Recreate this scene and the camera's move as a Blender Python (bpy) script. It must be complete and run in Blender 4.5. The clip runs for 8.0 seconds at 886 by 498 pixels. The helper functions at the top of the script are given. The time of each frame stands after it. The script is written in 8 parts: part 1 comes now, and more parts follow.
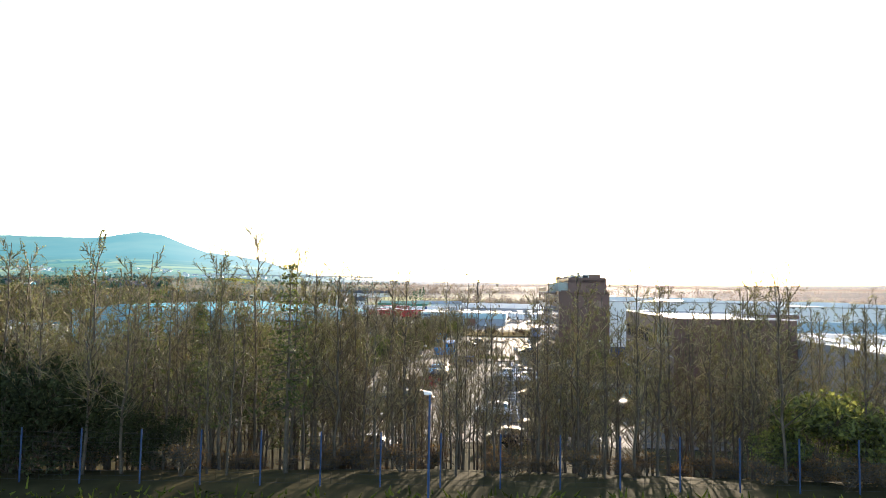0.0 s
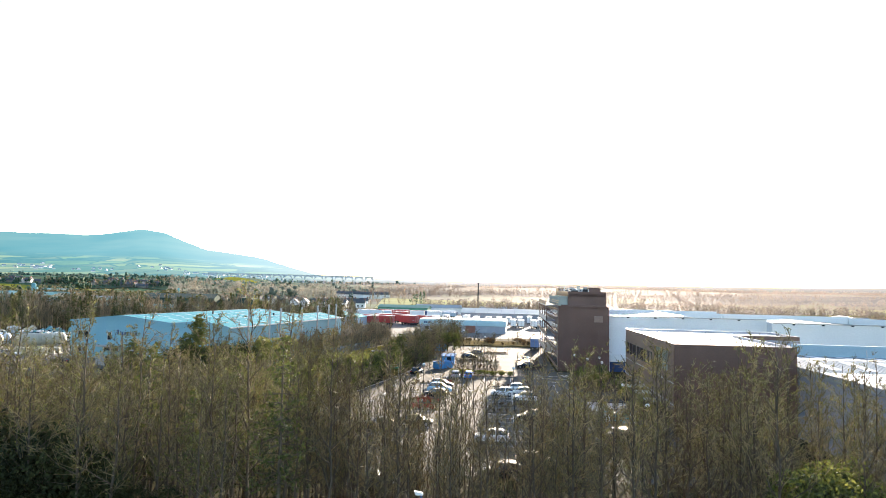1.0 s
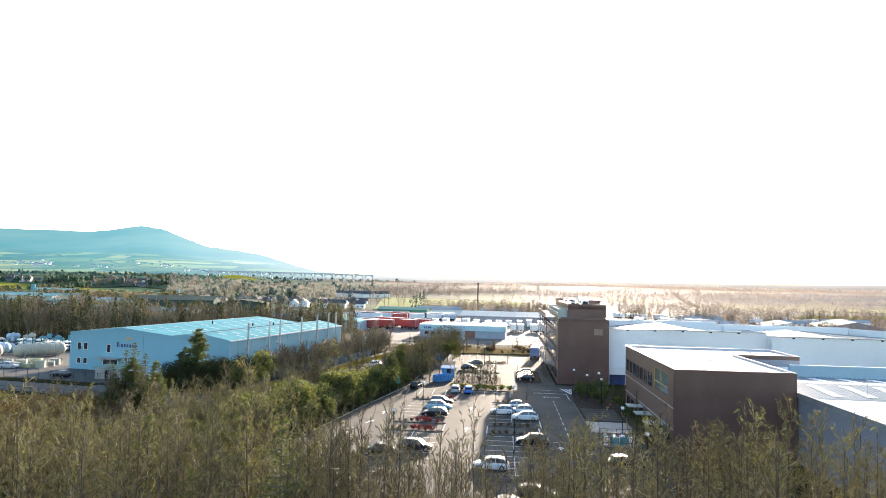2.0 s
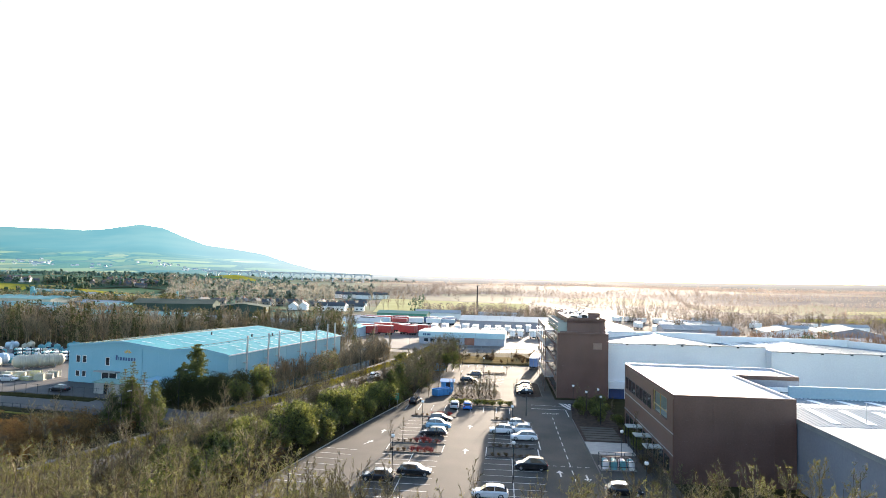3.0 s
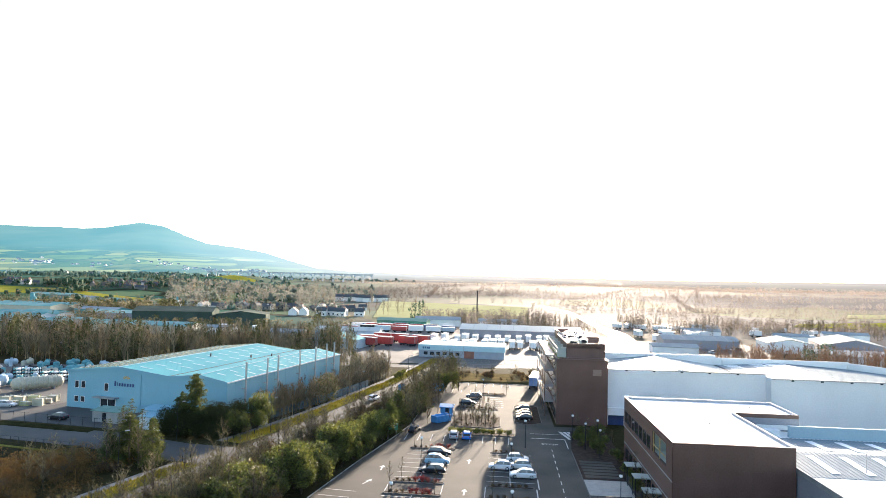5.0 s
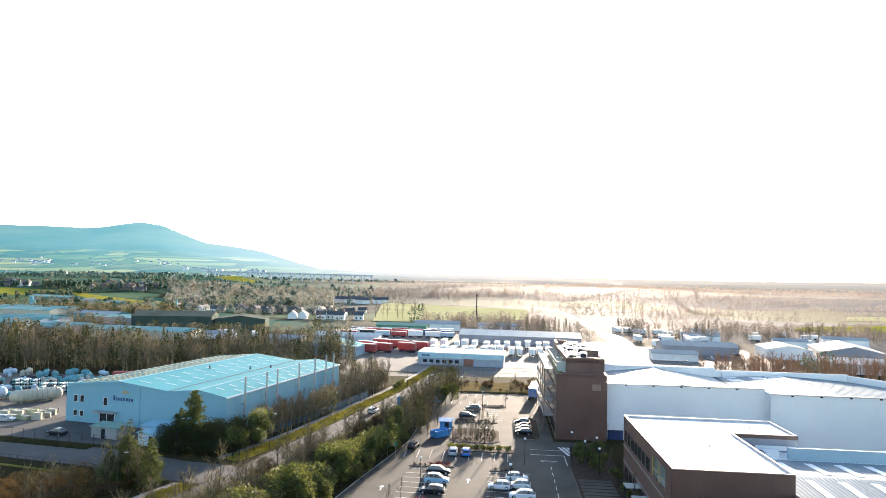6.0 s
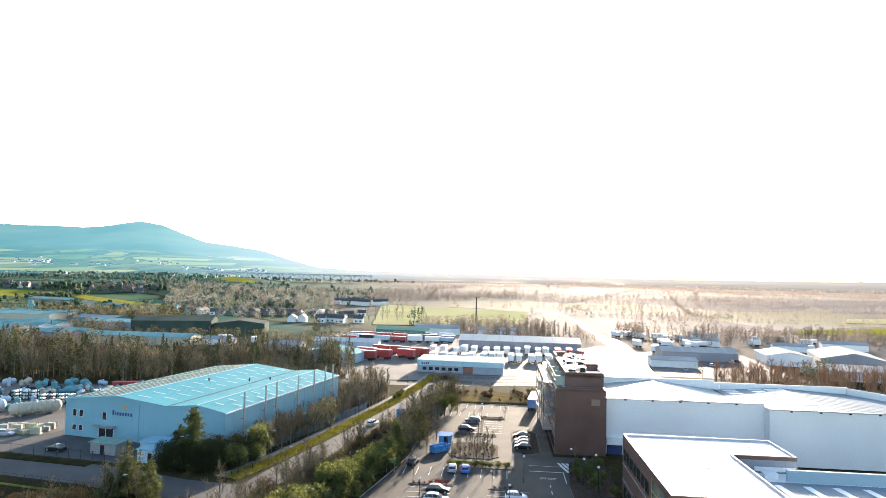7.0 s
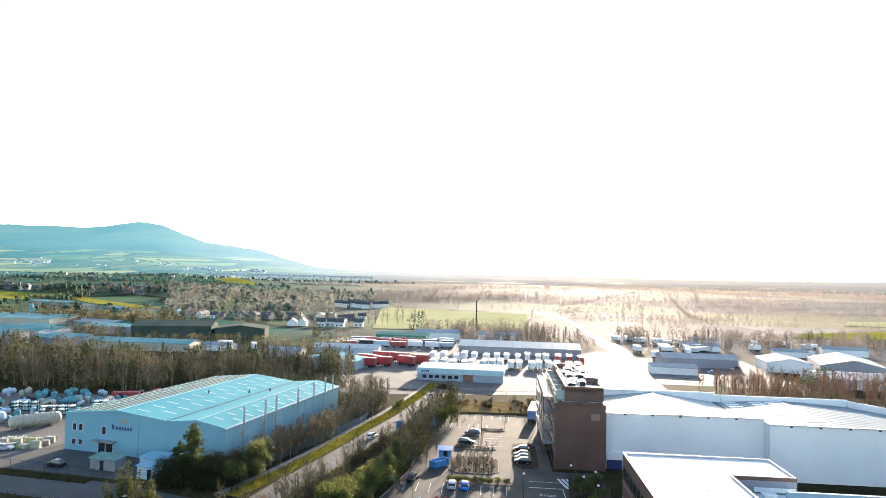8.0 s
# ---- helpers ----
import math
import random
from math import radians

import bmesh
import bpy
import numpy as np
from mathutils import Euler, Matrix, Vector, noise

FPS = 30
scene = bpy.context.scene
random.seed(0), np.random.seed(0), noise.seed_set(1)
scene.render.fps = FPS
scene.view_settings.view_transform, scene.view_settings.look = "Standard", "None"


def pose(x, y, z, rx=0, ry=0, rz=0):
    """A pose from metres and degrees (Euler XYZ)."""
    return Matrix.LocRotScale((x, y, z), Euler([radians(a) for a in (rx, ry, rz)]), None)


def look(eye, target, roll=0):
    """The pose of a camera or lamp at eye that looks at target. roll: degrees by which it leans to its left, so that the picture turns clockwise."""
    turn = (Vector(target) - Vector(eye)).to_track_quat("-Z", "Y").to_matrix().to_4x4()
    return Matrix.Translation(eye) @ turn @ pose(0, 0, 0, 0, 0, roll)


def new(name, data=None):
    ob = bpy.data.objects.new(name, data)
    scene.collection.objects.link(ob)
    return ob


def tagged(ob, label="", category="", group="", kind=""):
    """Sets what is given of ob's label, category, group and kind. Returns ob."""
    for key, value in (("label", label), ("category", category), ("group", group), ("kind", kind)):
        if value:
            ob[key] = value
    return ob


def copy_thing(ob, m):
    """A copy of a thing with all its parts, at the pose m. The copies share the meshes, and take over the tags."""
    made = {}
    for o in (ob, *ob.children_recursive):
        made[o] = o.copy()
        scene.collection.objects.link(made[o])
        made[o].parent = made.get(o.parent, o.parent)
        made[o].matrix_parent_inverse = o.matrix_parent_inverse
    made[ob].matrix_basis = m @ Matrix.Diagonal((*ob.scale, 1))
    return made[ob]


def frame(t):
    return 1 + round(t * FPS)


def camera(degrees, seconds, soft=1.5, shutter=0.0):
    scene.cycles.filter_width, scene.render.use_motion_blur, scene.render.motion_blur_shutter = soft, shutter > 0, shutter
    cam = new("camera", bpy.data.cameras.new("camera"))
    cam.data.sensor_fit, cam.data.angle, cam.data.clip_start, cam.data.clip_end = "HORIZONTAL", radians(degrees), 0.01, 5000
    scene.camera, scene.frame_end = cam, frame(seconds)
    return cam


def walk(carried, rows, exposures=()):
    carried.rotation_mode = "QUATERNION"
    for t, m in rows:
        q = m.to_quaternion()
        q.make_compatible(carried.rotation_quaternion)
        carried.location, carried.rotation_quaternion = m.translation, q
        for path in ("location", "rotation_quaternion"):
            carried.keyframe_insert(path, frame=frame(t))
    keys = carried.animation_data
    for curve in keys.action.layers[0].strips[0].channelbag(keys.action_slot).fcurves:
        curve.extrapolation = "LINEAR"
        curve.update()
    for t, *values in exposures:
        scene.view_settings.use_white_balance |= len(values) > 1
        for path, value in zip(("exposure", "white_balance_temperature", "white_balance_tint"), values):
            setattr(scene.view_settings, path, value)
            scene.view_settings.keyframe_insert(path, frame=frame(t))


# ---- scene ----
cam = camera(70.0, 8.0, soft=0.8)
PATH = [
    (0, (-0.085, -0.074, 14.788), (-0.081, 1.922, 14.912), 0.9),
    (0.5, (-0.203, -0.659, 16.587), (-0.2, 1.338, 16.708), 1.1),
    (1, (0.117, 0.073, 18.018), (0.118, 2.069, 18.139), 1.3),
    (1.5, (0.095, 0.064, 19.861), (0.096, 2.061, 19.976), 1.3),
    (3, (-0.044, -0.013, 25.189), (-0.04, 1.984, 25.293), 1.4),
    (3.5, (0.021, 0.02, 26.829), (0.024, 2.017, 26.931), 1.4),
    (4, (0.047, 0.095, 28.569), (0.05, 2.093, 28.666), 1.4),
    (4.5, (0.044, 0.076, 30.073), (0.047, 2.074, 30.169), 1.4),
    (6, (-0.001, 0.04, 35.163), (0.004, 2.038, 35.255), 1.4),
    (6.5, (0.03, 0.054, 36.858), (0.035, 2.052, 36.949), 1.4),
    (7, (0.023, -0.005, 38.765), (0.029, 1.993, 38.853), 1.4),
    (7.5, (0.098, 0.076, 40.357), (0.103, 2.074, 40.445), 1.4),
    (8, (0.078, -0.057, 42.111), (0.083, 1.942, 42.198), 1.4),
]
walk(cam, [(t, look(eye, aim, roll)) for t, eye, aim, roll in PATH], [(0.0, 1.98, 6800, 14), (8.0, 1.93, 6800, 14)])

# ---- daylight: low winter sun ahead, a little to the right ----
SUN_AZ, SUN_EL = 15.0, 11.0
world = bpy.data.worlds.new("sky")
scene.world = world
world.use_nodes = True
wn = world.node_tree.nodes
sky = wn.new("ShaderNodeTexSky")
sky.sky_type, sky.sun_disc = "NISHITA", False
sky.sun_elevation, sky.sun_rotation = radians(SUN_EL), radians(SUN_AZ)
sky.air_density, sky.dust_density, sky.ozone_density = 1.0, 0.9, 2.0
world.node_tree.links.new(sky.outputs[0], wn["Background"].inputs[0])
wn["Background"].inputs[1].default_value = 0.15
sun = new("sun", bpy.data.lights.new("sun", "SUN"))
sun.data.energy, sun.data.angle, sun.data.color = 5.0, radians(0.5), (1.0, 0.88, 0.72)
sun.matrix_world = look((0, 0, 0), (-math.sin(radians(SUN_AZ)), -math.cos(radians(SUN_AZ)), -math.tan(radians(SUN_EL))))


# ---- materials ----
def material(name, a, b, rough=0.7, metal=0.0, scale=1.0, fine=20.0, bump=0.15, spread=0.0, coords="Object", spec=0.5, trans=0.0, lo=0.35, hi=0.65, vary=0.0):
    """Two colours mixed by coarse and fine noise, roughness that varies a little, and a fine relief."""
    m = bpy.data.materials.new(name)
    m.use_nodes = True
    t = m.node_tree
    n, link = t.nodes, t.links.new
    p = n["Principled BSDF"]
    if coords == "Position":
        src = n.new("ShaderNodeNewGeometry").outputs["Position"]
    else:
        src = n.new("ShaderNodeTexCoord").outputs["Object"]
    big, small = n.new("ShaderNodeTexNoise"), n.new("ShaderNodeTexNoise")
    big.inputs["Scale"].default_value, small.inputs["Scale"].default_value = scale, fine
    big.inputs["Detail"].default_value, small.inputs["Detail"].default_value = 5, 3
    link(src, big.inputs["Vector"]), link(src, small.inputs["Vector"])
    both = n.new("ShaderNodeMath")
    both.operation = "MULTIPLY_ADD"
    link(small.outputs[0], both.inputs[0])
    both.inputs[1].default_value = 0.4
    half = n.new("ShaderNodeMath")
    half.operation = "MULTIPLY_ADD"
    link(big.outputs[0], half.inputs[0])
    half.inputs[1].default_value, half.inputs[2].default_value = 0.6, 0.0
    link(half.outputs[0], both.inputs[2])
    ramp = n.new("ShaderNodeValToRGB")
    ramp.color_ramp.elements[0].position, ramp.color_ramp.elements[1].position = lo, hi
    ramp.color_ramp.elements[0].color, ramp.color_ramp.elements[1].color = (*a, 1), (*b, 1)
    link(both.outputs[0], ramp.inputs[0])
    colour = ramp.outputs[0]
    if vary:
        info, hsv, scl = n.new("ShaderNodeObjectInfo"), n.new("ShaderNodeHueSaturation"), n.new("ShaderNodeMapRange")
        scl.inputs["To Min"].default_value, scl.inputs["To Max"].default_value = 1 - vary, 1 + vary
        link(info.outputs["Random"], scl.inputs["Value"])
        link(scl.outputs[0], hsv.inputs["Value"])
        link(colour, hsv.inputs["Color"])
        colour = hsv.outputs[0]
    if spread:
        info, hsv, scl = n.new("ShaderNodeNewGeometry"), n.new("ShaderNodeHueSaturation"), n.new("ShaderNodeMapRange")
        scl.inputs["To Min"].default_value, scl.inputs["To Max"].default_value = 1 - spread, 1 + spread
        link(info.outputs["Random Per Island"], scl.inputs["Value"])
        link(scl.outputs[0], hsv.inputs["Value"])
        link(colour, hsv.inputs["Color"])
        colour = hsv.outputs[0]
    link(colour, p.inputs["Base Color"])
    rr = n.new("ShaderNodeMapRange")
    rr.inputs["To Min"].default_value, rr.inputs["To Max"].default_value = max(rough - 0.1, 0.02), min(rough + 0.1, 1)
    link(both.outputs[0], rr.inputs["Value"])
    link(rr.outputs[0], p.inputs["Roughness"])
    p.inputs["Metallic"].default_value = metal
    p.inputs["Specular IOR Level"].default_value = spec
    if trans:
        tl, mix = n.new("ShaderNodeBsdfTranslucent"), n.new("ShaderNodeMixShader")
        link(colour, tl.inputs["Color"])
        mix.inputs[0].default_value = trans
        link(p.outputs[0], mix.inputs[1]), link(tl.outputs[0], mix.inputs[2])
        link(mix.outputs[0], n["Material Output"].inputs["Surface"])
    if bump:
        bp = n.new("ShaderNodeBump")
        bp.inputs["Strength"].default_value, bp.inputs["Distance"].default_value = bump, 0.05
        link(both.outputs[0], bp.inputs["Height"])
        link(bp.outputs[0], p.inputs["Normal"])
    return m


ASPHALT = material("asphalt", (0.042, 0.039, 0.035), (0.1, 0.088, 0.073), 0.87, spec=0.15, scale=0.12, fine=9, bump=0.2, coords="Position")
ROADWAY = material("road asphalt", (0.052, 0.05, 0.048), (0.095, 0.088, 0.08), 0.85, spec=0.25, scale=0.1, fine=8, bump=0.2, coords="Position")
PAVING = material("concrete paving", (0.17, 0.16, 0.15), (0.28, 0.26, 0.24), 0.9, spec=0.15, scale=0.3, fine=6, coords="Position")
KERB = material("concrete kerb", (0.27, 0.26, 0.24), (0.4, 0.38, 0.35), 0.8, scale=0.8, fine=12)
MARKING = material("worn white road paint", (0.2, 0.19, 0.18), (0.66, 0.65, 0.62), 0.7, scale=2, fine=12, lo=0.34, hi=0.56, spec=0.2)
VERGE = material("rough winter grass", (0.06, 0.066, 0.016), (0.2, 0.175, 0.05), 0.9, scale=0.25, fine=3.5, bump=0.6, coords="Position", spec=0.0)
BARK = material("bark", (0.05, 0.038, 0.027), (0.14, 0.11, 0.08), 0.85, scale=1.5, fine=20, bump=0.5, spec=0.2)
TWIG = material("fine twigs", (0.127, 0.1, 0.056), (0.3, 0.245, 0.138), 0.7, vary=0.35, scale=0.6, fine=6, bump=0, spread=0.55, spec=0.3, trans=0.42)
BUDS = material("catkins and buds", (0.085, 0.09, 0.025), (0.21, 0.205, 0.062), 0.7, scale=0.5, fine=5, bump=0, spread=0.6, trans=0.45, spec=0.3, vary=0.35)
NEEDLES = material("conifer needles", (0.04, 0.052, 0.016), (0.13, 0.14, 0.04), 0.7, scale=0.5, fine=6, bump=0, spread=0.4, trans=0.42, spec=0.3)
LEAVES = material("glossy evergreen leaves", (0.035, 0.05, 0.011), (0.19, 0.19, 0.042), 0.6, scale=0.5, fine=6, bump=0, spread=0.65, trans=0.42)
SCRUB = material("dry scrub", (0.08, 0.05, 0.022), (0.22, 0.135, 0.055), 0.9, scale=0.3, fine=5, bump=0, spread=0.6, trans=0.3, spec=0.2)
CLADDING = material("pale blue-grey cladding", (0.14, 0.325, 0.405), (0.19, 0.385, 0.465), 0.6, scale=0.08, fine=3, bump=0.02)
WHITECLAD = material("white cladding", (0.66, 0.66, 0.66), (0.78, 0.78, 0.77), 0.42, scale=0.08, fine=3, bump=0.02)
HALLROOF = material("pale metal roofing", (0.19, 0.235, 0.25), (0.27, 0.31, 0.325), 0.6, metal=0.0, spec=0.12, scale=0.1, fine=2, bump=0.03)
GLOSSROOF = material("smooth pale metal roofing", (0.22, 0.26, 0.28), (0.3, 0.34, 0.355), 0.17, spec=0.3, scale=0.1, fine=2, bump=0.02)
ROOFING = material("blue-grey metal roofing", (0.03, 0.255, 0.3), (0.055, 0.315, 0.355), 0.8, metal=0.0, spec=0.15, scale=0.1, fine=2, bump=0.03)
ROOFLIGHT = material("translucent roof light", (0.75, 0.77, 0.76), (0.85, 0.86, 0.85), 0.3, scale=0.5, fine=4, bump=0.02)
MEMBRANE = material("white roof membrane", (0.68, 0.68, 0.66), (0.8, 0.8, 0.78), 0.35, scale=0.15, fine=2, bump=0.03)
BROWNCLAD = material("dark brown cladding", (0.09, 0.043, 0.031), (0.138, 0.07, 0.053), 0.5, scale=0.2, fine=5, bump=0.05)
TRIM = material("grey metal trim", (0.25, 0.26, 0.27), (0.36, 0.36, 0.37), 0.4, metal=0.4, scale=0.5, fine=5, bump=0.02)
GLASS = material("dark window glass", (0.015, 0.018, 0.022), (0.03, 0.035, 0.04), 0.08, scale=0.2, fine=2, bump=0, spec=0.8)
GALV = material("galvanised steel", (0.35, 0.37, 0.39), (0.5, 0.51, 0.52), 0.45, metal=0.7, scale=2, fine=12, bump=0.03)
FENCEBLUE = material("blue painted steel", (0.014, 0.04, 0.11), (0.028, 0.07, 0.17), 0.45, scale=2, fine=12, bump=0.03)
BLACKPOLE = material("black painted steel", (0.02, 0.02, 0.022), (0.05, 0.05, 0.05), 0.65, spec=0.15, scale=2, fine=12, bump=0.03)
OPAL = material("opal lamp globe", (0.8, 0.8, 0.78), (0.86, 0.86, 0.84), 0.25, scale=2, fine=8, bump=0)


# ---- mesh building ----
class Shape:
    """Vertices and faces gathered from simple solids, to become one mesh."""

    def __init__(self):
        self.v, self.f = [], []

    def add(self, verts, faces):
        k = len(self.v)
        self.v += [tuple(p) for p in verts]
        self.f += [tuple(i + k for i in q) for q in faces]
        return self

    def box(self, x0, x1, y0, y1, z0, z1):
        return self.add([(x, y, z) for z in (z0, z1) for y in (y0, y1) for x in (x0, x1)],
                        [(0, 2, 3, 1), (4, 5, 7, 6), (0, 1, 5, 4), (1, 3, 7, 5), (3, 2, 6, 7), (2, 0, 4, 6)])

    def prism(self, outline, z0, z1):
        n = len(outline)
        return self.add([(x, y, z0) for x, y in outline] + [(x, y, z1) for x, y in outline],
                        [tuple(range(n))[::-1], tuple(range(n, 2 * n))] + [(i, (i + 1) % n, (i + 1) % n + n, i + n) for i in range(n)])

    def tube(self, a, b, r0, r1=None, n=8, caps=True):
        a, b = Vector(a), Vector(b)
        r1 = r0 if r1 is None else r1
        d = (b - a).normalized()
        u = d.cross(Vector((0, 0, 1)) if abs(d.z) < 0.9 else Vector((1, 0, 0))).normalized()
        w = d.cross(u)
        ring = [(math.cos(2 * math.pi * i / n), math.sin(2 * math.pi * i / n)) for i in range(n)]
        verts = [a + (u * c + w * s) * r0 for c, s in ring] + [b + (u * c + w * s) * r1 for c, s in ring]
        faces = [(i, (i + 1) % n, (i + 1) % n + n, i + n) for i in range(n)]
        if caps:
            faces += [tuple(range(n))[::-1], tuple(range(n, 2 * n))]
        return self.add(verts, faces)

    def loft(self, rings, closed=True, caps=True):
        n = len(rings[0])
        verts = [p for r in rings for p in r]
        faces = [(k * n + i, k * n + (i + 1) % n, (k + 1) * n + (i + 1) % n, (k + 1) * n + i) for k in range(len(rings) - 1) for i in range(n if closed else n - 1)]
        if caps:
            faces += [tuple(range(n))[::-1], tuple(range(len(verts) - n, len(verts)))]
        return self.add(verts, faces)

    def ball(self, c, r, nu=10, nv=6, squash=1.0):
        rings = []
        for j in range(nv + 1):
            a = math.pi * (0.03 + 0.94 * j / nv) - math.pi / 2
            rings.append([(c[0] + r * math.cos(a) * math.cos(2 * math.pi * i / nu), c[1] + r * math.cos(a) * math.sin(2 * math.pi * i / nu), c[2] + r * squash * math.sin(a)) for i in range(nu)])
        return self.loft(rings)


def mesh_of(name, shape, mat, smooth=False):
    me = bpy.data.meshes.new(name)
    me.from_pydata(shape.v, [], shape.f)
    me.materials.append(mat)
    if smooth:
        me.polygons.foreach_set("use_smooth", [True] * len(me.polygons))
    me.update()
    return me


def part(name, shape, mat, parent=None, label="", smooth=False):
    ob = new(name, shape if isinstance(shape, bpy.types.Mesh) else mesh_of(name, shape, mat, smooth))
    ob.parent = parent
    return tagged(ob, label)


def thing(name, m, label, category, group="", kind=""):
    ob = new(name)
    ob.matrix_world = m
    return tagged(ob, label, category, group, kind)


EST = -5.5          # turn of the estate on the car park's side, degrees
EC, ES = math.cos(radians(EST)), math.sin(radians(EST))


def est(s, t):
    """A place given along and across the car park, as x, y."""
    return EC * s - ES * t, ES * s + EC * t


def est_pose(s, t, z=0.0, turn=0.0):
    x, y = est(s, t)
    return pose(x, y, z, 0, 0, EST + turn)


def smooth(a, b, x):
    k = min(max((x - a) / (b - a), 0), 1)
    return k * k * (3 - 2 * k)


def land(x, y):
    """Height of the ground."""
    z = 7.0 * (1 - smooth(25.5, 50, y + 0.06 * abs(x)))
    r = math.hypot(x, y)
    if r > 330:
        k = smooth(330, 900, r)
        z += k * 5 * noise.noise((x / 420, y / 420, 0.3)) + k * 1.2 * noise.noise((x / 170, y / 170, 1.7))
    z += 11 * math.exp(-((x + 465) / 75) ** 2 - ((y - 940) / 90) ** 2) + 9 * math.exp(-((x + 590) / 60) ** 2 - ((y - 890) / 70) ** 2) + 9 * math.exp(-((x + 405) / 60) ** 2 - ((y - 1275) / 80) ** 2)
    z += 20 * smooth(600, 1400, r) + 14 * smooth(1500, 3600, r)
    return z


# ---- ground: one sheet to the horizon ----
def field_material():
    m = material("fields and rough ground with painted haze", (0.022, 0.019, 0.009), (0.06, 0.05, 0.022), 0.9, scale=0.05, fine=0.9, bump=0.5, coords="Position", spec=0.012)
    t = m.node_tree
    n, link = t.nodes, t.links.new
    geo = n.new("ShaderNodeNewGeometry")
    warp = n.new("ShaderNodeTexNoise")
    warp.inputs["Scale"].default_value = 0.01
    add = n.new("ShaderNodeVectorMath")
    add.operation = "MULTIPLY_ADD"
    link(warp.outputs["Color"], add.inputs[0])
    add.inputs[1].default_value = (60, 60, 0)
    link(geo.outputs["Position"], warp.inputs["Vector"])
    link(geo.outputs["Position"], add.inputs[2])
    cells = n.new("ShaderNodeTexVoronoi")
    cells.inputs["Scale"].default_value = 0.0065
    link(add.outputs[0], cells.inputs["Vector"])
    ramp = n.new("ShaderNodeValToRGB")
    e = ramp.color_ramp.elements
    e[0].position, e[0].color = 0.0, (0.028, 0.092, 0.068, 1)
    e[1].position, e[1].color = 1.0, (0.075, 0.115, 0.068, 1)
    for at, c in ((0.3, (0.045, 0.12, 0.075, 1)), (0.5, (0.1, 0.14, 0.06, 1)), (0.7, (0.055, 0.1, 0.06, 1))):
        k = e.new(at)
        k.color = c
    sep = n.new("ShaderNodeSeparateColor")
    link(cells.outputs["Color"], sep.inputs[0])
    link(sep.outputs[0], ramp.inputs[0])
    edge = n.new("ShaderNodeTexVoronoi")
    edge.feature = "DISTANCE_TO_EDGE"
    edge.inputs["Scale"].default_value = 0.0065
    link(add.outputs[0], edge.inputs["Vector"])
    er = n.new("ShaderNodeMapRange")
    er.inputs["From Min"].default_value, er.inputs["From Max"].default_value = 0.015, 0.04
    link(edge.outputs["Distance"], er.inputs["Value"])
    hedge = n.new("ShaderNodeMix")
    hedge.data_type = "RGBA"
    link(er.outputs[0], hedge.inputs[0])
    hedge.inputs[6].default_value = (0.03, 0.035, 0.015, 1)
    link(ramp.outputs[0], hedge.inputs[7])
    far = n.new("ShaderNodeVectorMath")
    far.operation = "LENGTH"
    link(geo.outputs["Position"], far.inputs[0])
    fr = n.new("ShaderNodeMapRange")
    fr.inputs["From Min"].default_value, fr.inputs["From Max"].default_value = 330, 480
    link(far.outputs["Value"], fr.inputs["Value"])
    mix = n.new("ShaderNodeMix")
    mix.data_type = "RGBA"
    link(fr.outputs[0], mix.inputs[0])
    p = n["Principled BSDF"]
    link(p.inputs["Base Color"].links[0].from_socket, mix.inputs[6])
    # Haze painted into the ground colour: paler and mauve towards the right
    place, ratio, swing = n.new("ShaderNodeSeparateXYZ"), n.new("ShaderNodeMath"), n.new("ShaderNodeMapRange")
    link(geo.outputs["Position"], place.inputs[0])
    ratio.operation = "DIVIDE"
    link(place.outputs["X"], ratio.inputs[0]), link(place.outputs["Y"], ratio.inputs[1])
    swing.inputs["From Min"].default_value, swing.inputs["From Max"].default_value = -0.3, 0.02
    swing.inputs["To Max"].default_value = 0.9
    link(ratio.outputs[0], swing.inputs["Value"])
    hazed_moor = n.new("ShaderNodeMix")
    hazed_moor.data_type = "RGBA"
    link(swing.outputs[0], hazed_moor.inputs[0])
    link(hedge.outputs[2], hazed_moor.inputs[6])
    hazed_plough = n.new("ShaderNodeValToRGB")
    k = hazed_plough.color_ramp.elements
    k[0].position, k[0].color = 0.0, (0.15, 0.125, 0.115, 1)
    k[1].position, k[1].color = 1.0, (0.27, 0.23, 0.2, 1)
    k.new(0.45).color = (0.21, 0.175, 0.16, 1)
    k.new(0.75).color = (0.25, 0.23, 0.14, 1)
    link(sep.outputs[1], hazed_plough.inputs[0])
    link(hazed_plough.outputs[0], hazed_moor.inputs[7])
    link(hazed_moor.outputs[2], mix.inputs[7])
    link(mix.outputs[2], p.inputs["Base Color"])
    return m


def build_ground():
    radii = [2.0 * i for i in range(1, 36)]
    while radii[-1] < 4800:
        radii.append(radii[-1] * 1.045 + 0.5)
    n = 240
    sh = Shape()
    verts = [(0, 0, land(0, 0))]
    for r in radii:
        for i in range(n):
            a = 2 * math.pi * i / n
            x, y = r * math.sin(a), r * math.cos(a)
            verts.append((x, y, land(x, y)))
    faces = [(0, 1 + (i + 1) % n, 1 + i) for i in range(n)]
    for k in range(len(radii) - 1):
        b = 1 + k * n
        faces += [(b + i, b + (i + 1) % n, b + n + (i + 1) % n, b + n + i) for i in range(n)]
    sh.add(verts, faces)
    tagged(part("ground", sh, field_material(), smooth=True), "rough grass, scrub and fields reaching to the hills, painted hazy to the right", "ground", kind="structure")


build_ground()


def flat(name, outline, z0, z1, mat, label, category, kind="structure", parent=None):
    return tagged(part(name, Shape().prism(outline, z0, z1), mat, parent), label, category if parent is None else "", kind=kind)


